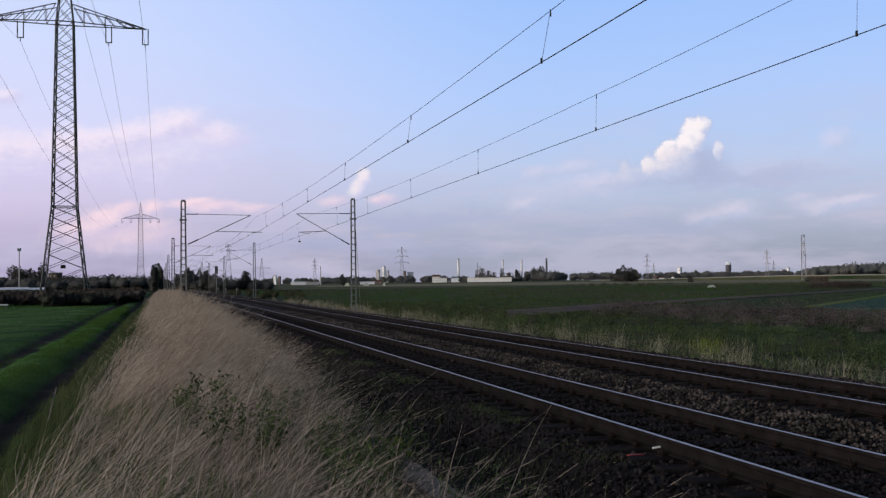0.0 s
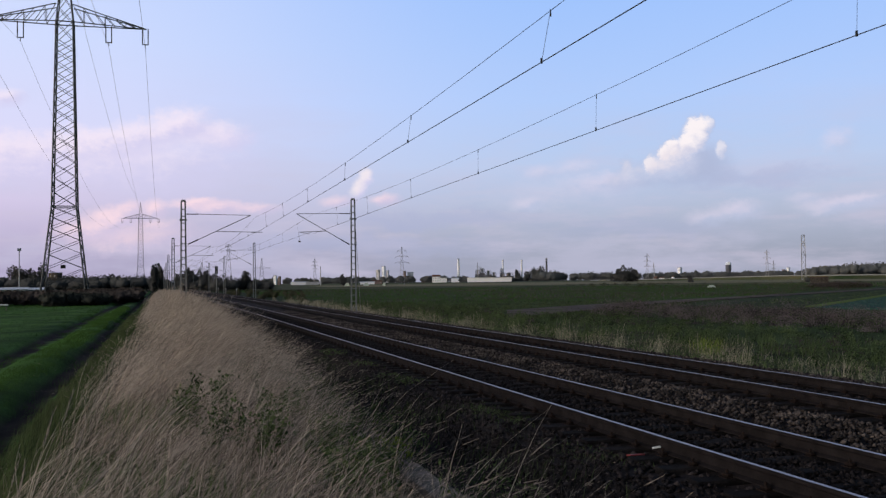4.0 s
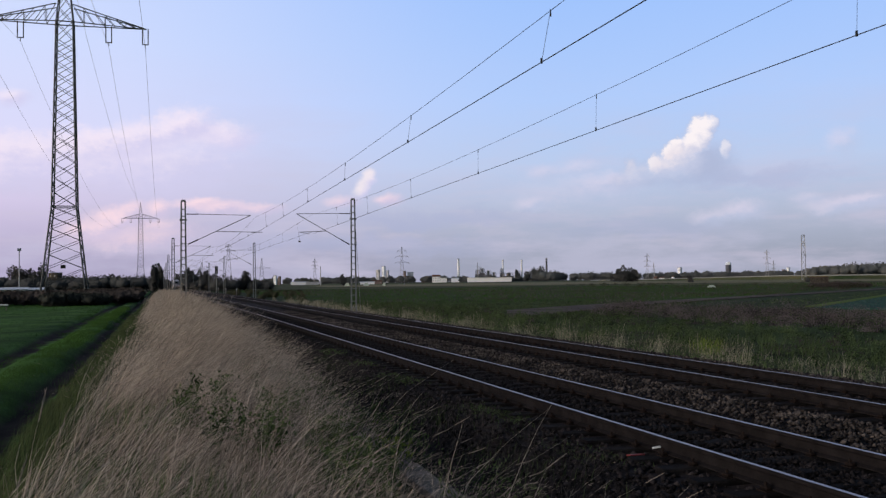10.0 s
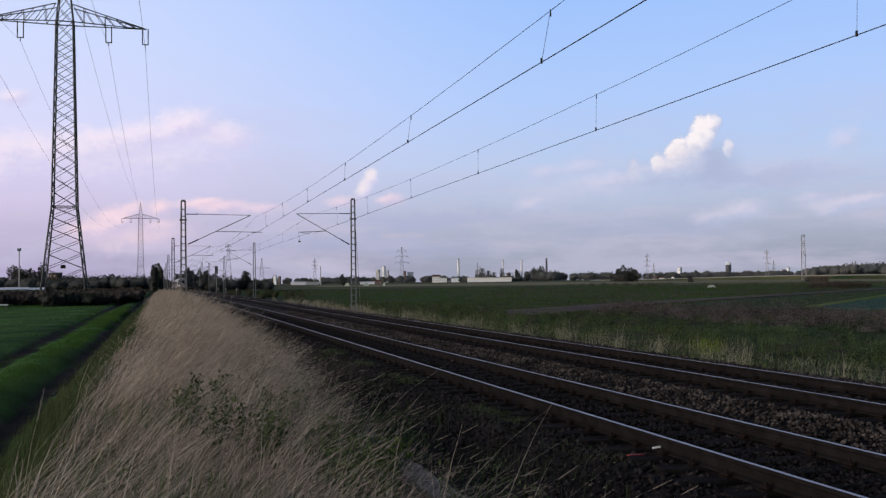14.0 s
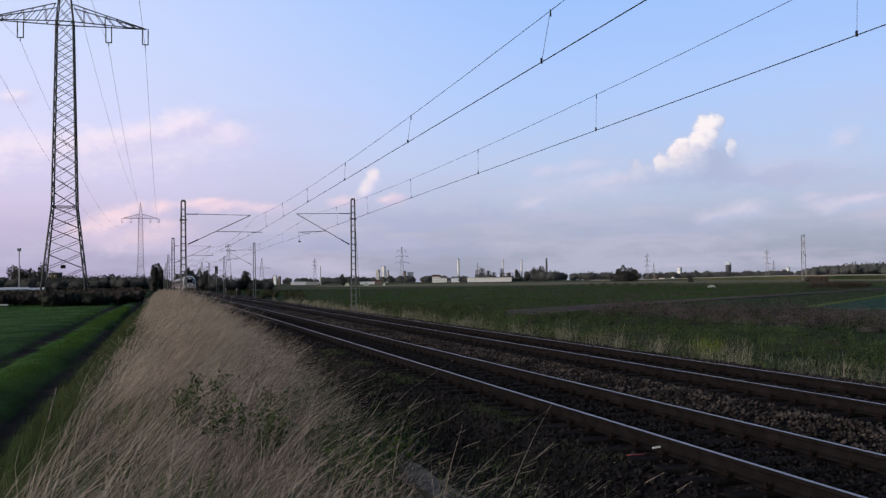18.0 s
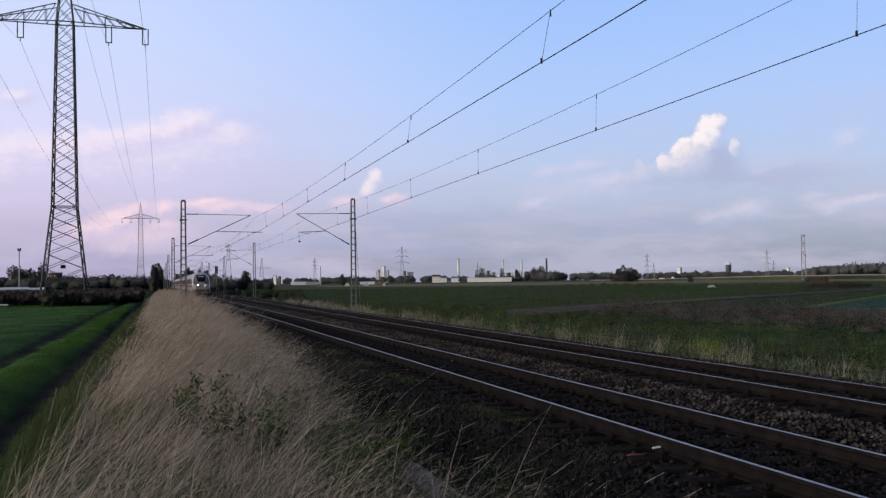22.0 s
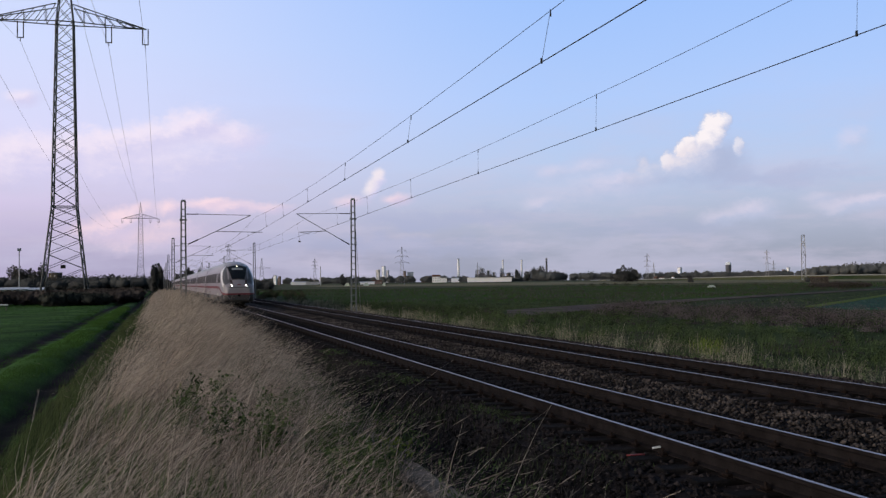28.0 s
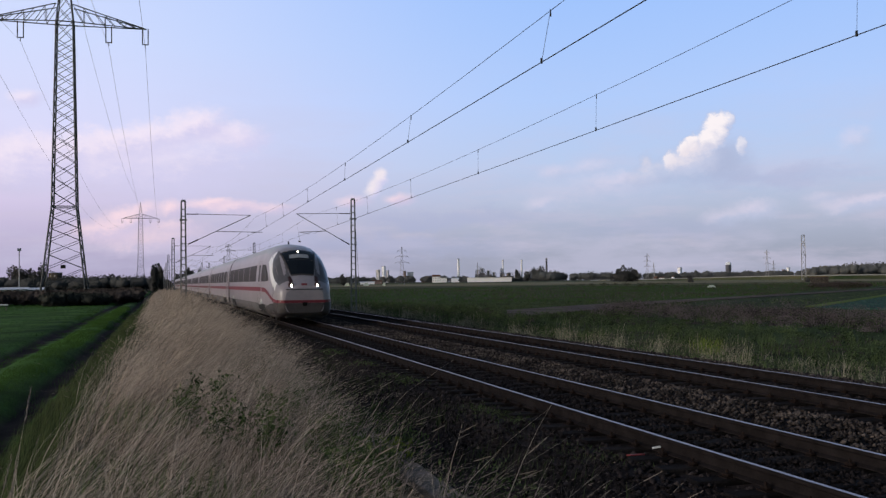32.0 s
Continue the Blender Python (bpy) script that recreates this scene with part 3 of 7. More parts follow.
CLOUD_LIT = [(34.35, 7.63, 0.32, 0.49, 0.75), (33.00, 8.90, 0.78, 0.79, 1.00), (33.62, 9.19, 0.39, 0.46, 0.80), (32.69, 8.25, 0.84, 0.73, 1.00), (32.09, 7.88, 0.65, 0.60, 0.90), (31.57, 7.91, 0.46, 0.57, 1.00), (31.03, 7.60, 0.40, 0.54, 1.00), (30.22, 6.96, 0.43, 0.54, 0.90)]
CLOUD_FRONT = [(31.75, 7.09, 1.17, 0.80, 0.85), (30.78, 6.73, 0.92, 0.67, 0.80), (28.82, 6.71, 0.40, 0.58, 0.65), (29.41, 6.42, 0.60, 0.47, 0.50), (28.53, 6.00, 0.87, 0.48, 0.40)]
backdrop = sky_backdrop(4700.0, 72, 30, -30.0, 64.0, -2.0, 36.0, False, "evening sky with rosy veils and low cloud banks")
heap_cloud = sky_backdrop(4690.0, 12, 10, 26.0, 38.0, 4.0, 11.5, True, "white heap cloud with a bluish grey base")


# ---- ground: one sheet to the horizon, with berm, ruts and trackbed ----
PROFILE = [(-5000, -1.2), (-40, -1.2), (-6.9, -1.08), (-6.5, -1.30), (-5.5, -1.30), (-5.1, -1.06), (-4.4, -0.99), (-3.7, -1.06), (-3.35, -1.28), (-2.75, -1.28), (-2.5, -1.08), (-1.9, -0.75), (-1.3, -0.05), (-0.9, 0.2), (0.0, 0.25), (0.8, 0.18),
           (1.8, -0.15), (2.6, -0.52), (3.3, -0.58), (3.7, -0.55), (4.4, -0.31), (4.85, -0.235), (12.2, -0.235), (13.3, -0.25), (13.9, -0.47), (14.7, -0.82), (17.0, -1.0), (22.0, -1.15), (40.0, -1.2), (5000, -1.2)]


def land(x):
    for (a, za), (b, zb) in zip(PROFILE, PROFILE[1:]):
        if a <= x <= b:
            return za + (zb - za) * (x - a) / (b - a)
    return -1.2


LAND_X = np.array([p[0] for p in PROFILE], float)
LAND_Z = np.array([p[1] for p in PROFILE], float)


def lands(x):
    return np.interp(x, LAND_X, LAND_Z)


def ground():
    xs = sorted(set([p[0] for p in PROFILE] + [-2500, -900, -300, -120, -60, -20, -12, -9, 8.0, 9.0, 27, 33, 60, 100, 200, 500, 1200, 2500]))
    ys = [-4800, -2000, -800, -300, -100, -40, -15, -6, 0, 4, 8, 10, 12, 14, 16, 18, 20, 22.5, 25, 27.5, 30, 33, 36, 39, 42, 46, 50, 55, 60, 66, 72, 79, 86, 100, 120, 150, 190, 240, 320, 450, 700, 1100, 1800, 3000, 4800]
    rng = random.Random(5)
    co, faces, mats = [], [], []
    for y in ys:
        for x in xs:
            z = land(x)
            if -7.2 < x < -2.3:
                dx = 0.16 * math.sin(y * 0.13) + 0.10 * math.sin(y * 0.41 + 1) + rng.uniform(-0.08, 0.08)
            else:
                dx = 0.0
            if -45 < x < 60 and not 3.6 < x < 13.6:
                z += rng.uniform(-0.05, 0.05)
            co.append((x + dx, y, z))
    n = len(xs)
    for j in range(len(ys) - 1):
        for i in range(n - 1):
            faces.append((j * n + i, j * n + i + 1, (j + 1) * n + i + 1, (j + 1) * n + i))
            x = (xs[i] + xs[i + 1]) / 2
            y = (ys[j] + ys[j + 1]) / 2
            if abs(x) > 300 or y > 500 or y < -300:
                mats.append(1)
            elif -12 < x < -2.3:
                mats.append(2)
            elif x < -2.3:
                mats.append(6)
            elif x < 3.5:
                mats.append(3)
            elif x < 14.1:
                mats.append(4)
            elif x < 27:
                mats.append(5)
            else:
                mats.append(0)
    me = bpy.data.meshes.new("ground")
    me.from_pydata(co, [], faces)
    for k in ("field", "plain", "rutted", "soil", "bed", "verge", "meadow_soil"):
        me.materials.append(M[k])
    me.polygons.foreach_set("material_index", mats)
    for p in me.polygons:
        p.use_smooth = True
    tagged(new("ground", me), "flat farmland with grassy berm and rutted track", "ground", kind="structure")


ground()


def field_strip(name, corners, z, material, label, category="field"):
    """A low standing strip of one crop, path or soil, as a thin slab with its own edges."""
    bm = bmesh.new()
    top = [bm.verts.new((x, y, z)) for x, y in corners]
    f = bm.faces.new(top)
    if f.normal.z < 0:
        f.normal_flip()
    bm.normal_update()
    r = bmesh.ops.extrude_face_region(bm, geom=[f])
    for v in r["geom"]:
        if isinstance(v, bmesh.types.BMVert):
            v.co.z -= 0.4
    bmesh.ops.recalc_face_normals(bm, faces=bm.faces)
    return tagged(part(name, bm, material), label, category, kind="structure")


field_strip("field_path", [(26, 68), (33, 86.5), (48, 99), (60, 107), (110, 141), (200, 205), (203, 205), (113, 138), (63, 103), (51, 94), (40, 82), (27.5, 70), (26, 66)], -1.10, M["path"], "brown earth path between the fields", "path")
field_strip("green_strip", [(41.5, 72), (64, 95.5), (115, 137), (206, 206), (260, 200), (110, 110), (59, 72)], -1.08, M["plough"], "dark green strip beside the path")
field_strip("crop_strip", [(59, 73.5), (118, 124), (260, 190), (260, 150), (62, 62)], -1.02, M["crop"], "bluish green rows of a cabbage crop")
field_strip("crop_margin", [(58.3, 73.9), (58.7, 74.6), (117.6, 125.2), (118, 124), (60, 73.8)], -0.98, M["yellow_edge"], "bright yellow-green margin of the crop")
field_strip("stubble_strip", [(110, 620), (330, 470), (420, 430), (900, 780), (420, 1150), (150, 1000)], -1.12, M["stubble"], "pale stubble field beyond the meadow")
field_strip("stubble_strip_far", [(310, 330), (420, 420), (1300, 1250), (1600, 1250), (700, 560)], -1.10, M["stubble"], "pale yellow stubble field below the road")


# ---- the two tracks ----
NEAR_X, FAR_X, HALF = 6.375, 10.685, 0.755
TRACK_END = 1100.0


def rail_mesh():
    """Foot, web and head of one rail, along y."""
    prof = [(-0.075, -0.172), (0.075, -0.172), (0.075, -0.160), (0.012, -0.140), (0.009, -0.055), (0.036, -0.040), (0.036, -0.012), (0.026, 0.0), (-0.026, 0.0), (-0.036, -0.012), (-0.036, -0.040), (-0.009, -0.055), (-0.012, -0.140), (-0.075, -0.160)]
    ys = [-60, -20, 0, 8, 16, 24, 36, 60, 100, 200, 400, TRACK_END]
    bm = bmesh.new()
    rings = [[bm.verts.new((x, y, z)) for x, z in prof] for y in ys]
    n = len(prof)
    for a, b in zip(rings, rings[1:]):
        for k in range(n):
            f = bm.faces.new((a[k], b[k], b[(k + 1) % n], a[(k + 1) % n]))
            f.material_index = 1 if k == 7 else 0
    bm.faces.new(rings[0])
    bm.faces.new(rings[-1][::-1])
    bmesh.ops.recalc_face_normals(bm, faces=bm.faces)
    me = bpy.data.meshes.new("rail")
    bm.to_mesh(me)
    bm.free()
    me.materials.append(M["rail"])
    me.materials.append(M["railtop"])
    return me


RAIL = rail_mesh()


def sleeper_mesh():
    bm = bmesh.new()
    box(bm, -1.28, 1.28, -0.125, 0.125, -0.36, -0.178, 0.02)
    me = bpy.data.meshes.new("sleeper")
    bm.to_mesh(me)
    bm.free()
    me.materials.append(M["sleeper"])
    return me


def clip_mesh():
    """Base plate with two spring clips."""
    bm = bmesh.new()
    box(bm, -0.17, 0.17, -0.075, 0.075, -0.182, -0.170)
    for s in (-1, 1):
        box(bm, s * 0.115 - 0.035, s * 0.115 + 0.035, -0.055, 0.055, -0.171, -0.132, 0.012)
        rod(bm, (s * 0.115, 0, -0.14), (s * 0.115, 0, -0.095), 0.016)
    me = bpy.data.meshes.new("rail_fastening")
    bm.to_mesh(me)
    bm.free()
    me.materials.append(M["clip"])
    return me


SLEEPER, CLIP = sleeper_mesh(), clip_mesh()


def track(cx, label, first, count, clips):
    t = thing("railway_track", pose(cx, 0, 0), label, "railway track", "pair of tracks", "structure")
    for s in (-1, 1):
        r = part("rail", RAIL, None, t, "rusty rail with a polished head")
        r.location.x = s * HALF
    rng = random.Random(int(cx * 10))
    for k in range(count):
        o = part("sleeper", SLEEPER, None, t)
        o.location = (rng.uniform(-0.02, 0.02), first + 0.63 * k, rng.uniform(-0.008, 0.004))
        o.rotation_euler.z = rng.uniform(-0.012, 0.012)
        if k < clips:
            for s in (-1, 1):
                c = part("rail_fastening", CLIP, None, t)
                c.location = (s * HALF, first + 0.63 * k, 0)
    # the rest of the sleepers, far down the line
    bm = bmesh.new()
    y = first + 0.63 * count
    while y < 330:
        box(bm, -1.28, 1.28, y - 0.12, y + 0.12, -0.36, -0.18)
        y += 0.63
    tagged(part("sleeper_row", bm, M["sleeper"], t), kind="stuff")
    return t


track(NEAR_X, "electrified track with rusty rails on dark sleepers", 3.2, 150, 70)
track(FAR_X, "second electrified track with rusty rails", 5.2, 120, 60)


def stones(name, rng, n, x0, x1, y0, y1, size, material, label, heap=0.0):
    """Loose crushed stones lying in the bed, each an uneven six-cornered lump."""
    x = rng.uniform(x0, x1, n)
    y = y0 + (y1 - y0) * rng.uniform(0, 1, n) ** 1.6
    for c in (NEAR_X, FAR_X):
        inside = np.abs(np.abs(x - c) - HALF) > 0.10
        x, y = x[inside], y[inside]
    n = len(x)
    z = lands(x) + rng.uniform(0.0, 0.03, n) + heap * np.sin(np.pi * np.clip((x - x0) / (x1 - x0), 0, 1)) ** 0.7
    base = np.array([(1, 0, 0), (0, 1, 0), (-1, 0, 0), (0, -1, 0), (0, 0, 1), (0, 0, -1)], float)
    co = base[None] * rng.uniform(0.5, 1.25, (n, 6, 1)) + rng.uniform(-0.22, 0.22, (n, 6, 3))
    a = rng.uniform(0, 2 * np.pi, n)
    rx = co[..., 0] * np.cos(a)[:, None] - co[..., 1] * np.sin(a)[:, None]
    ry = co[..., 0] * np.sin(a)[:, None] + co[..., 1] * np.cos(a)[:, None]
    s = (size * rng.uniform(0.55, 1.3, n))[:, None]
    co = np.stack([rx * s + x[:, None], ry * s + y[:, None], co[..., 2] * s * 0.8 + z[:, None]], -1)
    tri = np.array([(0, 1, 4), (1, 2, 4), (2, 3, 4), (3, 0, 4), (1, 0, 5), (2, 1, 5), (3, 2, 5), (0, 3, 5)])
    idx = (np.arange(n) * 6)[:, None, None] + tri[None]
    me = bpy.data.meshes.new(name)
    me.vertices.add(n * 6)
    me.vertices.foreach_set("co", co.astype(np.float32).ravel())
    me.loops.add(n * 24)
    me.loops.foreach_set("vertex_index", idx.astype(np.int32).ravel())
    me.polygons.add(n * 8)
    me.polygons.foreach_set("loop_start", np.arange(0, n * 24, 3, dtype=np.int32))
    me.polygons.foreach_set("loop_total", np.full(n * 8, 3, np.int32))
    me.update()
    me.materials.append(material)
    return tagged(new(name, me), label, "ballast", kind="stuff")


RNG = np.random.default_rng(11)
stones("track_ballast", RNG, 27000, 3.9, 13.3, 5.0, 60.0, 0.040, M["stone"], "dark rust-stained ballast stones")
stones("crib_ballast", RNG, 12000, 5.7, 7.05, 5.0, 60.0, 0.036, M["stone_dark"], "oily dark stones between the sleepers", 0.035)
stones("crib_ballast", RNG, 5500, 10.0, 11.35, 5.0, 60.0, 0.036, M["stone"], "rusty stones between the far sleepers", 0.035)
stones("pale_ballast", RNG, 9500, 7.7, 9.45, 5.0, 70.0, 0.040, M["stone_pale"], "paler grey and tan ballast between the tracks", 0.05)
stones("shoulder_ballast", RNG, 9000, 11.9, 14.3, 8.0, 70.0, 0.042, M["stone_pale"], "grey ballast along the outer shoulder")
stones("cess_ballast", RNG, 6000, 3.7, 5.2, 5.0, 50.0, 0.032, M["stone_dark"], "dark small stones beside the near rail")


def trough_lid_mesh():
    bm = bmesh.new()
    box(bm, -0.17, 0.17, -0.49, 0.49, -0.06, 0.03, 0.012)
    me = bpy.data.meshes.new("lid")
    bm.to_mesh(me)
    bm.free()
    me.materials.append(M["concrete"])
    return me


def cable_trough():
    t = thing("cable_trough", pose(2.98, 0, -0.50), "weathered concrete cable trough half buried in weeds", "cable trough", kind="structure")
    lid = trough_lid_mesh()
    rng = random.Random(4)
    for k in range(40):
        o = part("lid", lid, None, t)
        o.location = (rng.uniform(-0.02, 0.02), 6.0 + k, rng.uniform(-0.01, 0.02))
        o.rotation_euler = (rng.uniform(-0.02, 0.02), rng.uniform(-0.03, 0.03), rng.uniform(-0.02, 0.02))


cable_trough()


# ---- overhead line ----
def mast(x, y, top, side, reach, cont, drop, foot, reg, label="lattice steel catenary mast with a single bracket"):
    """A narrow two-legged lattice mast; side: +1 when its bracket points to +x. reach: to the messenger; cont: to the contact wire."""
    base = land(x) - 0.1
    t = thing("catenary_mast", pose(x, y, base), label, "catenary mast", "catenary masts")
    h = top - base
    bm = bmesh.new()
    box(bm, -0.45, 0.45, -0.45, 0.45, -0.3, 0.18, 0.04)
    part("foundation", bm, M["concrete"], t, "concrete footing")
    w0, w1 = 0.19, 0.13
    for s in (-1, 1):
        bm = bmesh.new()
        beam(bm, (s * w0, 0, 0.1), (s * w1, 0, h), 0.040, 0.11)
        part("leg", bm, M["steel"], t)
    k = 0.55
    while k < h - 0.1:
        w = w0 + (w1 - w0) * k / h
        bm = bmesh.new()
        box(bm, -w, w, -0.06, 0.06, k - 0.03, k + 0.03)
        part("batten", bm, M["steel"], t)
        k += 0.48
    bm = bmesh.new()
    box(bm, -0.15, 0.15, -0.1, 0.1, h - 0.02, h + 0.12, 0.03)
    part("cap", bm, M["steel"], t)
    bm = bmesh.new()
    zc = h * 0.835
    box(bm, -0.25, 0.25, -0.1, 0.1, zc - 0.05, zc + 0.05)
    part("clamp", bm, M["steel"], t)
    g = -base
    tz = top - drop
    a = (side * (w1 + 0.1), 0, tz + g)
    e = (side * reach, 0, tz - 0.05 + g)
    bm = bmesh.new()
    rod(bm, a, (side * (w1 + 0.9), 0, tz + g), 0.034, 8)
    part("insulator", bm, M["insulator"], t, "brown porcelain insulator")
    bm = bmesh.new()
    rod(bm, (side * (w1 + 0.9), 0, tz + g), e, 0.022)
    part("top_tube", bm, M["steel"], t)
    p0, p1 = Vector((side * 0.3, 0, tz - foot + g)), Vector(e)
    pi = p0.lerp(p1, 0.16)
    bm = bmesh.new()
    rod(bm, p0, pi, 0.042, 8)
    part("insulator", bm, M["insulator"], t, "brown porcelain insulator")
    bm = bmesh.new()
    rod(bm, pi, p1, 0.027, 8)
    part("bracket_tube", bm, M["steel"], t)
    q = p0.lerp(p1, 0.44)
    bm = bmesh.new()
    rod(bm, q, (side * (cont + 0.25), 0, reg + g), 0.026)
    part("registration_tube", bm, M["steel"], t)
    bm = bmesh.new()
    rod(bm, (side * (cont + 0.2), 0, reg + g), (side * (cont - 0.55), 0, 5.50 + g), 0.018)
    part("steady_arm", bm, M["steel"], t)
    return t


MASTS_L = [(1.57, -3.0), (1.57, 67.0), (1.6, 122.0), (1.6, 190.0), (1.6, 258.0), (1.6, 326.0), (1.6, 395.0), (1.6, 465.0)]
MASTS_R = [(14.0, -4.0), (14.0, 69.0), (14.0, 146.0), (14.0, 216.0), (14.0, 284.0), (14.0, 352.0), (14.0, 420.0)]
for i, (mx, my) in enumerate(MASTS_L):
    mast(mx, my, 7.65, 1, 4.62, 4.95 + (0.25 if i % 2 else -0.2), 0.88, 2.12, 5.52)
for i, (mx, my) in enumerate(MASTS_R):
    mast(mx, my, 8.1, -1, 4.27, 3.95 + (-0.1 if i % 2 else 0.1), 1.04, 2.34, 5.64)


def polyline(bm, pts, r, seg=5):
    """One continuous wire through the points."""
    prev = None
    for i, p in enumerate(pts):
        p = Vector(p)
        d = (Vector(pts[min(i + 1, len(pts) - 1)]) - Vector(pts[max(i - 1, 0)])).normalized()
        side = d.cross(Vector((0, 0, 1))).normalized()
        up = side.cross(d)
        ring = [bm.verts.new(p + (side * math.cos(k * 2 * math.pi / seg) + up * math.sin(k * 2 * math.pi / seg)) * r) for k in range(seg)]
        if prev:
            for k in range(seg):
                bm.faces.new((prev[k], prev[(k + 1) % seg], ring[(k + 1) % seg], ring[k]))
        prev = ring


def span_wires(y0, y1, cx, s0, s1, za, zb, label, c0=5.575, c1=5.52, phase=0.9, pitch=7.6, swing=0.0):
    """Messenger, contact wire and droppers of one span."""
    t = thing("overhead_line", pose(cx, y0, 0), label, "overhead line", "overhead line spans")
    L = y1 - y0
    far = y0 > 100

    def cont(k):
        return Vector((s0 + (s1 - s0) * k, L * k, c0 + (c1 - c0) * k))

    def mess(k):
        return Vector(((s0 + (s1 - s0) * k) * 0.6 + swing * (1 - k) ** 3, L * k, za + (zb - za) * k - 4 * k * (1 - k) * 0.69))
    bm = bmesh.new()
    polyline(bm, [mess(i / 16) for i in range(17)], 0.0062 if not far else 0.009)
    part("messenger_wire", bm, M["wire"], t)
    bm = bmesh.new()
    polyline(bm, [cont(i / 8) for i in range(9)], 0.0095 if not far else 0.011)
    part("contact_wire", bm, M["wire"], t)
    for i in range(7):
        k = (i + phase) / pitch
        bm = bmesh.new()
        rod(bm, cont(k), mess(k), 0.0045, 4)
        rod(bm, cont(k) + Vector((0, 0, -0.02)), cont(k) + Vector((0, 0, 0.07)), 0.022, 5)
        rod(bm, mess(k) + Vector((0, 0, -0.10)), mess(k) + Vector((0, 0, 0.02)), 0.014, 5)
        part("dropper", bm, M["wire"], t)


for i in range(len(MASTS_L) - 1):
    a, b = MASTS_L[i][1], MASTS_L[i + 1][1]
    span_wires(a, b, NEAR_X, 0.28 if i % 2 else -0.28, -0.28 if i % 2 else 0.28, 7.1 if i == 0 else 6.62, 6.62, "copper overhead line above the near track", swing=0.30 if i == 0 else 0.0)
for i in range(len(MASTS_R) - 1):
    a, b = MASTS_R[i][1], MASTS_R[i + 1][1]
    span_wires(a, b, FAR_X, 0.25 if i % 2 else -0.25, -0.25 if i % 2 else 0.25, 7.28 if i == 0 else 6.95, 6.95, "copper overhead line above the second track", 5.69, 5.52, 0.717, 7.85)


def guys():
    """Two anchor stays of one mast."""
    t = thing("mast_stay", pose(14.0, 69.0, land(14.0)), "pair of thin steel anchor stays", "stay wire")
    for dx, dy in ((0.75, 2.5), (1.05, 2.5)):
        bm = bmesh.new()
        rod(bm, (0.15, 0, 7.2), (dx, dy, 0.0), 0.014, 5)
        part("stay", bm, M["steel"], t)
        bm = bmesh.new()
        box(bm, dx - 0.2, dx + 0.2, dy - 0.2, dy + 0.2, -0.25, 0.12, 0.03)
        part("anchor_block", bm, M["concrete"], t)


guys()


def hanging_weight():
    """A small dark weight on a thread below the bracket of the second track's mast."""
    t = thing("line_weight", pose(9.95, 69.0, 4.92), "small dark weight hanging from the bracket", "line weight")
    bm = bmesh.new()
    rod(bm, (0, 0, 0.06), (-0.05, 0, 0.72), 0.004, 4)
    part("thread", bm, M["wire"], t)
    bm = bmesh.new()
    box(bm, -0.08, 0.08, -0.05, 0.05, -0.02, 0.08, 0.02)
    part("weight", bm, M["insulator"], t)


hanging_weight()

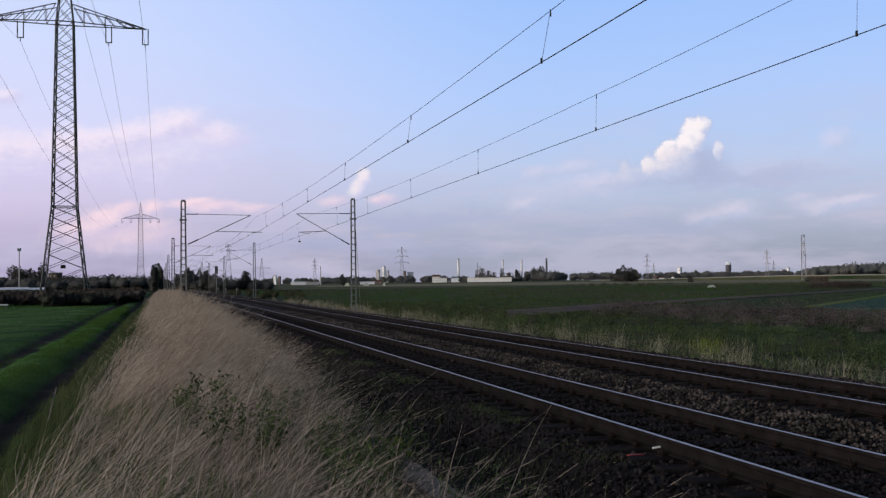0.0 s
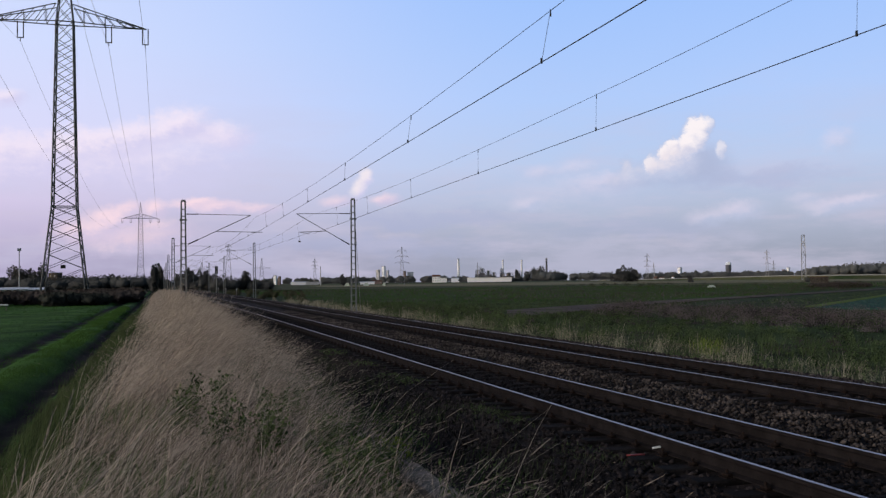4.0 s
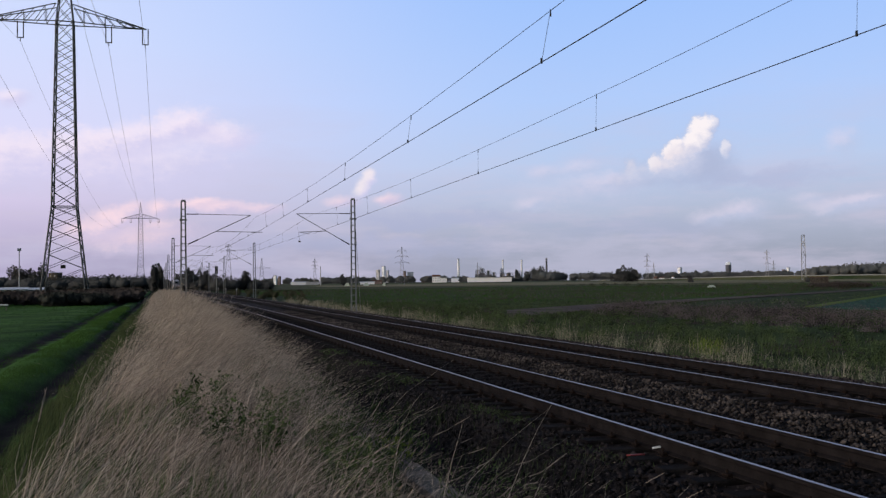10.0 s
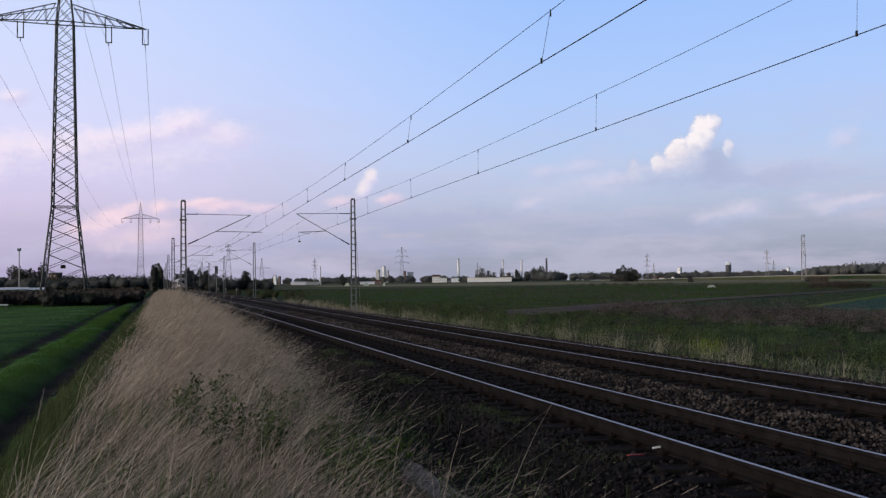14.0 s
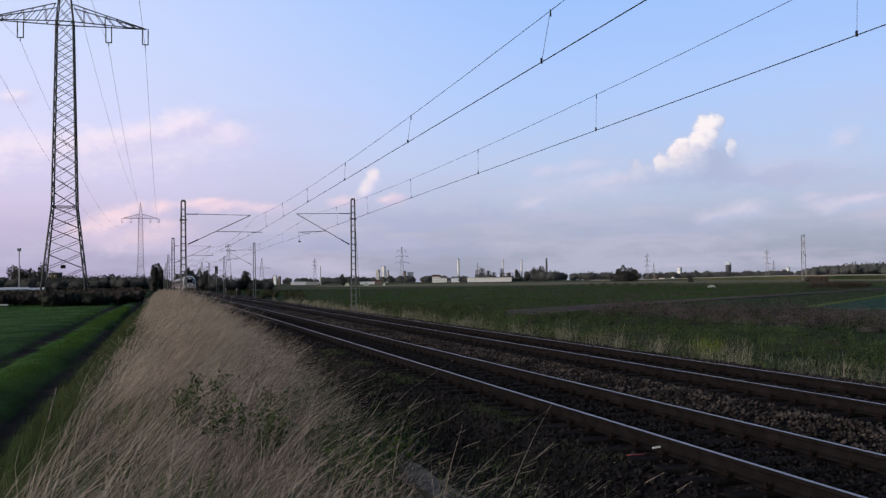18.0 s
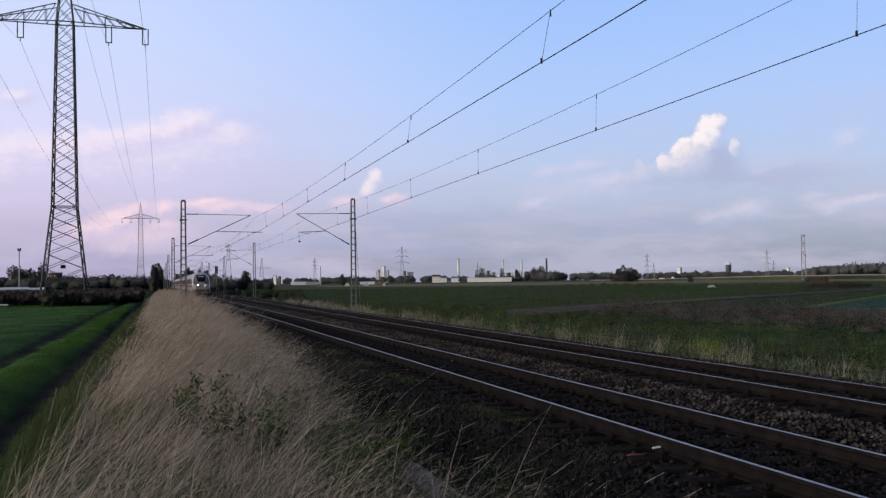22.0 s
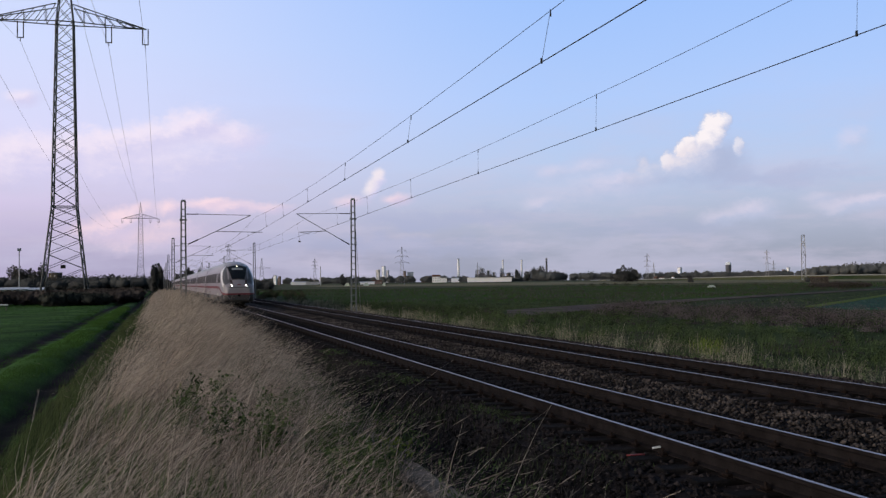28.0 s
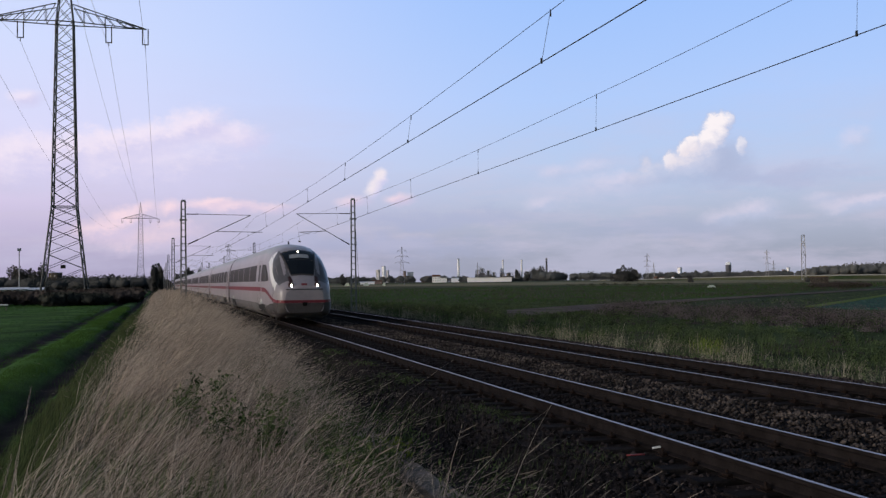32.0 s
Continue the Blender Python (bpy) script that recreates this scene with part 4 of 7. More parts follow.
# ---- pylons ----
def pylon(x, y, top, arm_z, arm, base_w, neck_w, yaw=0.0):
    """A tall lattice pylon with one wide crossarm and four hanging double insulators."""
    t = thing("electricity_pylon", pose(x, y, -1.2, 0, 0, yaw), "tall grey lattice pylon with one wide crossarm", "pylon", "pylons of the power line")
    H, A = top + 1.2, arm_z + 1.2

    def half(z):
        if z < A:
            return 0.5 * lerp_table([(0, base_w), (17.4, base_w * 0.525), (A, neck_w)], z)
        return neck_w / 2 * (1 - (z - A) / (H - A)) * 0.95 + 0.08
    levels = [0.0]
    while levels[-1] < A - 1.2:
        levels.append(levels[-1] + max(1.7, 0.66 * half(levels[-1]) * 2 * (0.62 if levels[-1] < 17 else 1.0)))
    levels[-1] = A
    levels += [A + (H - A) * k / 5 for k in range(1, 6)]
    cor = [(-1, -1), (1, -1), (1, 1), (-1, 1)]
    for sx, sy in cor:
        bm = bmesh.new()
        for z0, z1 in ((0, 17.4), (17.4, A), (A, H)):
            beam(bm, (sx * half(z0), sy * half(z0), z0), (sx * half(z1), sy * half(z1), z1), 0.2 if z0 < A else 0.16)
        part("leg", bm, M["pylon"], t)
    for i, (z0, z1) in enumerate(zip(levels, levels[1:])):
        for f in range(4):
            (ax, ay), (bx, by) = cor[f], cor[(f + 1) % 4]
            bm = bmesh.new()
            beam(bm, (ax * half(z0), ay * half(z0), z0), (bx * half(z1), by * half(z1), z1), 0.095)
            beam(bm, (bx * half(z0), by * half(z0), z0), (ax * half(z1), ay * half(z1), z1), 0.095)
            if abs(z0 - 17.4) < 1.3 or i == len(levels) - 6:
                beam(bm, (ax * half(z0), ay * half(z0), z0), (bx * half(z0), by * half(z0), z0), 0.18)
            part("brace", bm, M["pylon"], t)
    bm = bmesh.new()
    box(bm, -0.42, 0.42, -half(6.4) - 0.15, -half(6.4) + 0.05, 6.2, 6.85, 0.04)
    part("notice_plate", bm, M["signal"], t, "dark notice plate")
    for s in (-1, 1):
        n = 7
        tip = Vector((s * arm, 0, A - 0.2))
        for sy in (-1, 1):
            lo0, hi0 = Vector((s * neck_w / 2, sy * neck_w / 2, A)), Vector((s * neck_w / 2, sy * neck_w / 2, A + 3.2))
            for root in (lo0, hi0):
                bm = bmesh.new()
                beam(bm, root, tip, 0.16)
                part("crossarm_chord", bm, M["pylon"], t)
            for k in range(n):
                bm = bmesh.new()
                beam(bm, hi0.lerp(tip, k / n), lo0.lerp(tip, (k + 1) / n), 0.10)
                part("crossarm_brace", bm, M["pylon"], t)
                if k % 2:
                    bm = bmesh.new()
                    beam(bm, lo0.lerp(tip, k / n), hi0.lerp(tip, k / n), 0.10)
                    part("crossarm_post", bm, M["pylon"], t)
        for k in (0.53, 0.985):
            bm = bmesh.new()
            px = s * arm * k
            for o in (-0.5, 0.5):
                rod(bm, (px + o, 0, A - 0.1), (px + o, 0, A - 3.1), 0.10, 6)
            beam(bm, (px - 0.55, 0, A - 3.1), (px + 0.55, 0, A - 3.1), 0.16)
            rod(bm, (px, 0, A - 3.1), (px, 0, A - 3.8), 0.07, 5)
            part("insulator_string", bm, M["insulator"], t, "paired brown insulator strings")
    return t


PX1, PY1, PX2, PY2 = -16.5, 181.0, -13.8, 731.0
pylon(PX1, PY1, 64.0, 50.0, 14.2, 7.9, 2.85)
pylon(PX2, PY2, 64.0, 52.0, 13.2, 7.9, 2.85)


def power_line(x0, y0, z0, x1, y1, z1, sag, label):
    t = thing("power_line", pose(0, 0, 0), label, "power line", "power line spans")
    for off in (-14.0, -7.5, 7.5, 14.0):
        bm = bmesh.new()
        pts = []
        for i in range(25):
            k = i / 24
            pts.append((x0 + (x1 - x0) * k + off, y0 + (y1 - y0) * k, z0 + (z1 - z0) * k - 4 * sag * k * (1 - k)))
        polyline(bm, pts, 0.032, 4)
        part("conductor", bm, M["cable"], t)
    bm = bmesh.new()
    polyline(bm, [(x0 + (x1 - x0) * i / 24, y0 + (y1 - y0) * i / 24, z0 + 17 + (z1 - z0) * i / 24 - 4 * (sag * 0.7) * (i / 24) * (1 - i / 24)) for i in range(25)], 0.035, 4)
    part("earth_wire", bm, M["cable"], t)


power_line(PX1, PY1, 46.2, PX2, PY2, 48.2, 15.0, "thin aluminium conductors between two pylons")
power_line(PX1, PY1, 46.2, -19.0, -370.0, 46.2, 14.0, "thin aluminium conductors passing overhead")


def far_pylon(bearing, dist, top, w, arms, label, portal=False, stout=1.0):
    """A pylon far off: legs, zigzag bracing and its crossarms."""
    x, y = polar(bearing, dist)
    t = thing("distant_pylon", pose(x, y, -1.2, 0, 0, -bearing), label, "pylon", "distant pylons")
    H = top + 1.2
    b, th = w * 0.32, max(0.22, dist * 0.00030) * stout
    nseg = 9
    for s in (-1, 1):
        bm = bmesh.new()
        beam(bm, (s * b, 0, 0), (s * (b * 0.75 if portal else 0.25), 0, H * (1 if not portal else 0.98)), th)
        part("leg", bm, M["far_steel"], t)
    bm = bmesh.new()
    for k in range(nseg):
        a0, a1 = k / nseg, (k + 1) / nseg
        h0 = b + ((b * 0.75 if portal else 0.25) - b) * a0
        h1 = b + ((b * 0.75 if portal else 0.25) - b) * a1
        s = 1 if k % 2 else -1
        beam(bm, (s * h0, 0, H * a0), (-s * h1, 0, H * a1), th * 0.6)
        if k % 2 or not portal:
            beam(bm, (-s * h0, 0, H * a0), (s * h1, 0, H * a1), th * 0.6)
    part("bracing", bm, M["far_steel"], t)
    for frac, half in arms:
        bm = bmesh.new()
        z = H * frac
        for s in (-1, 1):
            beam(bm, (0, 0, z), (s * half, 0, z), th * 0.8)
            beam(bm, (0, 0, z + H * 0.05), (s * half, 0, z), th * 0.6)
            rod(bm, (s * half, 0, z), (s * half, 0, z - H * 0.04), th * 0.4, 5)
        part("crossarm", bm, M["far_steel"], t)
    return t


far_pylon(3.95, 615, 27.8, 8.0, [(0.66, 5.4), (0.84, 4.4), (0.95, 2.0)], "hazy lattice pylon with three short crossarms")
far_pylon(5.92, 713, 21.1, 7.0, [(0.66, 6.6)], "hazy lattice pylon with one crossarm")
far_pylon(9.11, 1514, 41.1, 9.0, [(0.6, 4.5), (0.74, 5.0), (0.88, 3.5)], "pale distant three-level pylon")
far_pylon(14.45, 900, 35.8, 8.0, [(0.58, 6.8), (0.74, 6.2), (0.89, 4.2)], "pale distant three-level pylon beyond the meadow")
far_pylon(19.12, 2201, 45.0, 9.0, [(0.6, 5.5), (0.78, 4.5)], "pale pylon behind the factories")
far_pylon(29.41, 1535, 42.3, 8.0, [(0.52, 5.0), (0.72, 5.2), (0.9, 3.6)], "pale distant three-level pylon")
far_pylon(29.80, 2256, 39.5, 8.0, [(0.55, 5.0), (0.78, 4.4)], "very faint pylon on the skyline")
far_pylon(36.26, 1482, 43.2, 8.0, [(0.52, 5.0), (0.72, 5.2), (0.9, 3.6)], "pale distant three-level pylon")
far_pylon(36.62, 2336, 39.8, 8.0, [(0.55, 5.0), (0.78, 4.4)], "very faint pylon on the skyline")
far_pylon(38.25, 858, 38.2, 5.4, [(0.55, 1.9), (0.76, 1.7), (0.96, 1.0)], "slim dark lattice tower beside the wood", portal=True, stout=2.2)
far_pylon(-0.35, 1362, 29.3, 8.0, [(0.7, 6.0)], "faint pylon far down the line")
far_pylon(2.4, 520, 14.0, 5.0, [(0.72, 5.2)], "small lattice pylon behind the trees")


# ---- trees, woods and hedges ----
def tree(bearing, dist, top, half_w, label, leaves=1400, far=False, name="tree", material=None, seed=1):
    x, y = polar(bearing, dist)
    t = thing(name, pose(x, y, -1.25), label, "tree", "trees on the plain")
    h = top + 1.25
    rng = np.random.default_rng(seed)
    bm = bmesh.new()
    rod(bm, (0, 0, -0.2), (0.05 * h, 0, h * 0.6), 0.035 * h, 8, 0.012 * h)
    for k in range(5):
        a = k * 2.4
        rod(bm, (0, 0, h * (0.2 + 0.06 * k)), (math.cos(a) * half_w * 0.6, math.sin(a) * half_w * 0.6, h * (0.5 + 0.06 * k)), 0.014 * h, 5, 0.004 * h)
    part("trunk", bm, M["bark"], t)
    pts = lobes(rng, int(leaves * 0.85), 11, (half_w * 1.05, half_w * 1.05, h), low=0.1)
    me = leafy_mass("crown", rng, pts, 0.042 * h, [(0.0, 0.0, h * 0.52), (half_w * 0.3, 0.1, h * 0.62), (-half_w * 0.34, 0.0, h * 0.45)], [(half_w * 0.5, half_w * 0.5, h * 0.27), (half_w * 0.4, half_w * 0.4, h * 0.2), (half_w * 0.4, half_w * 0.4, h * 0.2)])
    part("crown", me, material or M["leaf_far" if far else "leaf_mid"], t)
    return t


TREES = [(-8.6, 463, 8.0, 6.0, False), (-7.5, 450, 9.2, 6.5, False), (-6.5, 436, 9.2, 4.6, False), (-0.16, 314, 7.3, 2.2, False), (1.2, 440, 7.0, 3.6, False), (1.8, 430, 8.2, 4.2, False), (2.4, 436, 7.4, 3.6, False), (3.2, 420, 5.6, 3.4, False)]
MORE_TREES = [
         (2.7, 392, 4.6, 2.4, False), (4.1, 405, 4.8, 4.5, False), (4.9, 410, 5.9, 3.4, False), (10.86, 905, 7.8, 3.4, False), (28.16, 816, 10.8, 8.0, False), (27.75, 822, 9.6, 7.0, False), (28.5, 820, 9.4, 6.0, False), (22.17, 2009, 18.5, 11.0, True), (21.6, 2300, 24.0, 10.0, True),
         (23.0, 2480, 32.0, 16.0, True), (23.8, 2480, 28.0, 16.0, True), (22.6, 2500, 28.0, 12.0, True), (31.9, 600, 3.0, 2.4, False), (38.45, 515, 1.6, 2.6, False)]
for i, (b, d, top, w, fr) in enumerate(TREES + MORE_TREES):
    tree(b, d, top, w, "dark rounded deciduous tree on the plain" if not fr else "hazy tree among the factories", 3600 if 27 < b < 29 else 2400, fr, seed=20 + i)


def woodland(name, b0, b1, d0, d1, tops, n, size, material, label, seed, base=-1.2, per=110, wide=1.0):
    """A far belt of trees: sprays gathered in many rounded crowns; tops: bearing share and height."""
    rng = np.random.default_rng(seed)
    crowns = max(12, int(n / per))
    cb, cd = rng.uniform(b0, b1, crowns), rng.uniform(d0, d1, crowns)
    f = (cb - b0) / (b1 - b0)
    ch = np.interp(f, [p[0] for p in tops], [p[1] for p in tops]) * rng.uniform(0.72, 1.04, crowns) - base
    cw = ch * rng.uniform(0.4, 0.7, crowns) * wide
    k = rng.integers(0, crowns, n)
    d = rng.normal(size=(n, 3))
    d /= np.linalg.norm(d, axis=1, keepdims=True)
    d *= rng.uniform(0.66, 1.0, (n, 1))
    x = cd[k] * np.sin(np.radians(cb[k])) + d[:, 0] * cw[k]
    y = cd[k] * np.cos(np.radians(cb[k])) + d[:, 1] * cw[k]
    z = base + ch[k] * (0.5 + 0.5 * d[:, 2])
    hearts = np.stack([cd * np.sin(np.radians(cb)), cd * np.cos(np.radians(cb)), base + ch * 0.5], -1)
    me = leafy_mass(name, rng, np.stack([x, y, z], -1), size, hearts, np.stack([cw, cw, ch * 0.5], -1) * (0.66 if wide < 1.3 else 0.2))
    me.materials.append(material)
    return tagged(new(name, me), label, "woodland", kind="stuff")


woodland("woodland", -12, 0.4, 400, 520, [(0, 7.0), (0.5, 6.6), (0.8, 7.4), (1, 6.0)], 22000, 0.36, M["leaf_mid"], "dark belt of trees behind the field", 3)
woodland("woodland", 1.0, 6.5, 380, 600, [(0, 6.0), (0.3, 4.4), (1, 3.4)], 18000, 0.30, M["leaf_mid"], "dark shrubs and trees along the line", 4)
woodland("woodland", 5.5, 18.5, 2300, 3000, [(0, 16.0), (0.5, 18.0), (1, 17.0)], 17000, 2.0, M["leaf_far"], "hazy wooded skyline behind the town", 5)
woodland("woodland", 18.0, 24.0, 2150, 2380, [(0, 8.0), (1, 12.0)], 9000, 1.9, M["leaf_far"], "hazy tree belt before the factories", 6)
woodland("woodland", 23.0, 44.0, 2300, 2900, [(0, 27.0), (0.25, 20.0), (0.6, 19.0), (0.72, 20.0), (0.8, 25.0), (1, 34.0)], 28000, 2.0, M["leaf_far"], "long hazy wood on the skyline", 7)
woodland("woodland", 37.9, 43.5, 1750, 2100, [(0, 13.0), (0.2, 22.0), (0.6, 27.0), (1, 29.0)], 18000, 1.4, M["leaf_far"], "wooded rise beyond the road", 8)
woodland("hedge", -11.5, -1.2, 155, 215, [(0, 1.3), (0.5, 1.2), (1, 1.6)], 30000, 0.18, M["hedge"], "brown overgrown hedge at the field's end", 9)
woodland("hedge", -6.6, -2.9, 146, 160, [(0, 0.9), (0.5, 1.1), (1, 0.7)], 9000, 0.16, M["leaf"], "dark bramble thicket at the field's end", 10)
woodland("bushes", 26.0, 42.0, 210, 430, [(0, -0.2), (0.5, 0.0), (1, 0.2)], 2500, 0.11, M["scrub"], "low olive scrub across the meadow", 12, -1.2, 40, 2.6)
woodland("bushes", 4.0, 8.5, 120, 330, [(0, 0.6), (0.5, 0.2), (1, -0.2)], 6000, 0.07, M["scrub"], "low bushes along the far side of the line", 13)
woodland("bushes", 38.6, 41.6, 262, 285, [(0, 0.1), (0.5, 0.5), (1, 0.0)], 9000, 0.13, M["hedge"], "dark brown hedge beside the field hut", 14, -1.2, 110, 1.6)
woodland("bushes", 24.5, 31.0, 400, 520, [(0, -0.4), (0.4, 0.0), (1, -0.4)], 2200, 0.12, M["scrub"], "scattered olive bushes far across the meadow", 15, -1.2, 60, 1.6)


# ---- buildings and other landmarks on the plain ----
def windows_on(t, w, h, d, z0, cols, rows, fw, fh):
    for r in range(rows):
        for c in range(cols):
            bm = bmesh.new()
            cx = -w / 2 + w * (c + 0.5) / cols
            cz = z0 + (h - z0) * (r + 0.5) / rows
            box(bm, cx - fw / 2, cx + fw / 2, -d / 2 - 0.12, -d / 2 + 0.05, cz - fh / 2, cz + fh / 2)
            part("window", bm, M["pane"], t)


def building(bearing, dist, top, w, wall, label, name="building", depth=None, roof=None, gable=0.0, cols=3, rows=2):
    """A house or hall: walls, roof and windows."""
    x, y = polar(bearing, dist)
    turn = -38 if name in ("high_rise", "apartment_block", "farmhouse", "house") else 0
    t = thing(name, pose(x, y, -1.2, 0, 0, turn - bearing), label, "building", "buildings on the skyline")
    h, d = top + 1.2, depth or w * 0.8
    if turn:
        w, d = w * 0.80, min(d, w) * 0.6
    bm = bmesh.new()
    box(bm, -w / 2, w / 2, -d / 2, d / 2, -0.3, h - gable)
    part("wall", bm, wall, t)
    bm = bmesh.new()
    e = w * 0.02 + 0.15
    if gable:
        v = [bm.verts.new(c) for c in ((-w / 2 - e, -d / 2 - e, h - gable), (w / 2 + e, -d / 2 - e, h - gable), (w / 2 + e, d / 2 + e, h - gable), (-w / 2 - e, d / 2 + e, h - gable), (-w / 2 - e, 0, h), (w / 2 + e, 0, h))]
        for f in ((0, 1, 5, 4), (2, 3, 4, 5), (0, 4, 3), (1, 2, 5), (3, 2, 1, 0)):
            bm.faces.new([v[i] for i in f])
    else:
        box(bm, -w / 2 - e, w / 2 + e, -d / 2 - e, d / 2 + e, h, h + max(0.3, h * 0.02))
    part("roof", bm, roof or M["roof"], t)
    windows_on(t, w * 0.94, h - gable, d, min(1.0, h * 0.1), cols, rows, w / cols * 0.26, (h - gable) / max(1, rows) * 0.30)
    return t


def chimney(bearing, dist, top, w, material, label):
    x, y = polar(bearing, dist)
    t = thing("factory_chimney", pose(x, y, -1.2), label, "chimney", "factory chimneys")
    h = top + 1.2
    bm = bmesh.new()
    lathe(bm, [(w * 0.56, 0), (w * 0.5, h * 0.4), (w * 0.44, h * 0.97)], 14)
    part("shaft", bm, material, t)
    bm = bmesh.new()
    lathe(bm, [(w * 0.50, h * 0.965), (w * 0.50, h), (w * 0.36, h)], 14)
    part("rim", bm, M["grey_wall"], t)


chimney(17.94, 2600, 64.6, 6.8, M["white_wall"], "tall white concrete factory chimney")
chimney(20.69, 2605, 59.8, 4.0, M["white_wall"], "thin white factory chimney")
chimney(21.84, 2609, 59.2, 4.8, M["white_wall"], "slim white factory chimney")
chimney(23.36, 2616, 63.0, 5.8, M["dark_wall"], "dark steel factory chimney")


def process_plant(bearing, dist, top, w, label):
    """A dark plant block with open steel frames, pipes and a stack on its roof."""
    x, y = polar(bearing, dist)
    t = thing("process_plant", pose(x, y, -1.2, 0, 0, -bearing), label, "factory", "plant blocks")
    h = top + 1.2
    bm = bmesh.new()
    box(bm, -w / 2, w / 2, -w / 2, w / 2, 0, h * 0.62)
    part("hall", bm, M["dark_wall"], t)
    bm = bmesh.new()
    for s in (-1, 1):
        for q in (-1, 1):
            beam(bm, (s * w * 0.42, q * w * 0.42, h * 0.6), (s * w * 0.42, q * w * 0.42, h * 0.92), 0.9)
    for z in (0.7, 0.8, 0.9):
        box(bm, -w * 0.45, w * 0.45, -w * 0.45, w * 0.45, h * z, h * z + 0.7)
    part("steel_frame", bm, M["dark_wall"], t)
    bm = bmesh.new()
    lathe(bm, [(w * 0.2, h * 0.6), (w * 0.2, h * 0.9), (w * 0.12, h * 0.98), (w * 0.05, h)], 10)
    part("vessel", bm, M["grey_wall"], t)


for b, d, top, w in [(19.11, 2602, 33.4, 14), (19.43, 2603, 38.0, 13), (19.78, 2604, 31.4, 18), (20.12, 2605, 26.5, 14), (20.58, 2605, 37.7, 8), (21.03, 2607, 24.4, 30), (21.58, 2609, 30.4, 16), (19.3, 2640, 42.0, 5)]:
    process_plant(b, d, top, w, "dark steel process plant with open frames")

building(19.84, 2130, 9.0, 101.0, M["white_wall"], "long low pale factory hall", "factory_hall", 40, M["metal_roof"], 0, 1, 0)
building(17.75, 2240, 9.6, 20.5, M["white_wall"], "white storage hall beside the chimney", "storage_hall", 20, M["metal_roof"], 2, 1, 0)
building(16.98, 2240, 9.5, 17.7, M["white_wall"], "small white works building", "works_building", 15, M["roof"], 0, 4, 2)
building(16.56, 2240, 17.8, 19.1, M["white_wall"], "works building with a brown roof", "works_building", 15, M["roof"], 5, 4, 2)
building(16.0, 2450, 9.0, 30.0, M["brick_wall"], "low brick works building", "works_building", 15, M["roof"], 4, 6, 1)
building(12.31, 1305, 2.9, 20.0, M["white_wall"], "long white greenhouse across the meadow", "greenhouse", 12, M["metal_roof"], 1.2, 101, 0)
building(12.9, 1330, 4.6, 14.0, M["brick_wall"], "low brick farm building", "farm_building", 10, M["roof"], 2, 41, 0)
building(8.11, 1519, 4.2, 24.0, M["white_wall"], "long white hall on the skyline", "warehouse", 20, M["metal_roof"], 1, 41, 0)
building(8.9, 1560, 3.6, 24.0, M["grey_wall"], "grey hall on the skyline", "warehouse", 20, M["metal_roof"], 0, 81, 0)
building(12.97, 2707, 37.0, 13.2, M["grey_wall"], "grey high-rise block of flats", "high_rise", 12, M["grey_wall"], 0, 4, 9)
building(13.32, 2706, 46.9, 11.5, M["white_wall"], "tall white block of flats", "high_rise", 12, M["grey_wall"], 0, 3, 12)
building(13.56, 2705, 34.8, 8.2, M["grey_wall"], "grey block of flats", "high_rise", 10, M["grey_wall"], 0, 3, 8)
building(14.61, 2703, 32.6, 8.2, M["brick_wall"], "narrow brown block of flats", "high_rise", 10, M["grey_wall"], 0, 3, 8)
building(14.96, 2702, 29.4, 18.1, M["blue_wall"], "bluish office block behind the trees", "office_block", 14, M["grey_wall"], 0, 6, 6)
building(6.72, 1830, 17.0, 7.0, M["white_wall"], "pale block with a reddish side", "apartment_block", 9, M["roof"], 0, 3, 5)
building(6.98, 1840, 15.0, 6.0, M["brick_wall"], "reddish apartment block on the skyline", "apartment_block", 9, M["roof"], 0, 3, 5)
building(31.31, 2787, 32.3, 13.2, M["white_wall"], "pale block of flats above the wood", "high_rise", 12, M["grey_wall"], 0, 3, 6)
building(37.41, 2882, 28.8, 9.0, M["white_wall"], "white tower block above the wood", "high_rise", 12, M["grey_wall"], 0, 3, 6)
building(37.15, 2882, 22.8, 9.0, M["brick_wall"], "brown block beside the white tower", "high_rise", 12, M["roof"], 0, 3, 5)
building(29.9, 1541, 5.0, 7.0, M["brick_wall"], "small farmhouse with a red roof", "farmhouse", 8, M["roof"], 2.4, 2, 1)
building(30.25, 1541, 4.6, 8.0, M["white_wall"], "white farm building on the plain", "farm_building", 8, M["roof"], 2.0, 2, 1)
building(30.91, 1546, 5.2, 5.0, M["white_wall"], "small white house on the plain", "house", 6, M["roof"], 1.5, 2, 1)
building(-5.71, 542, 9.0, 7.0, M["wood"], "dark slate-clad house behind the trees", "house", 8, M["blue_wall"], 0, 2, 3)
building(-8.3, 232, 1.75, 9.0, M["grey_wall"], "low shed with a white metal roof", "shed", 6, M["metal_roof"], 0.5, 3, 1)
building(-6.9, 238, 1.6, 5.0, M["grey_wall"], "low shed with a pale roof", "shed", 6, M["metal_roof"], 0.5, 3, 1)


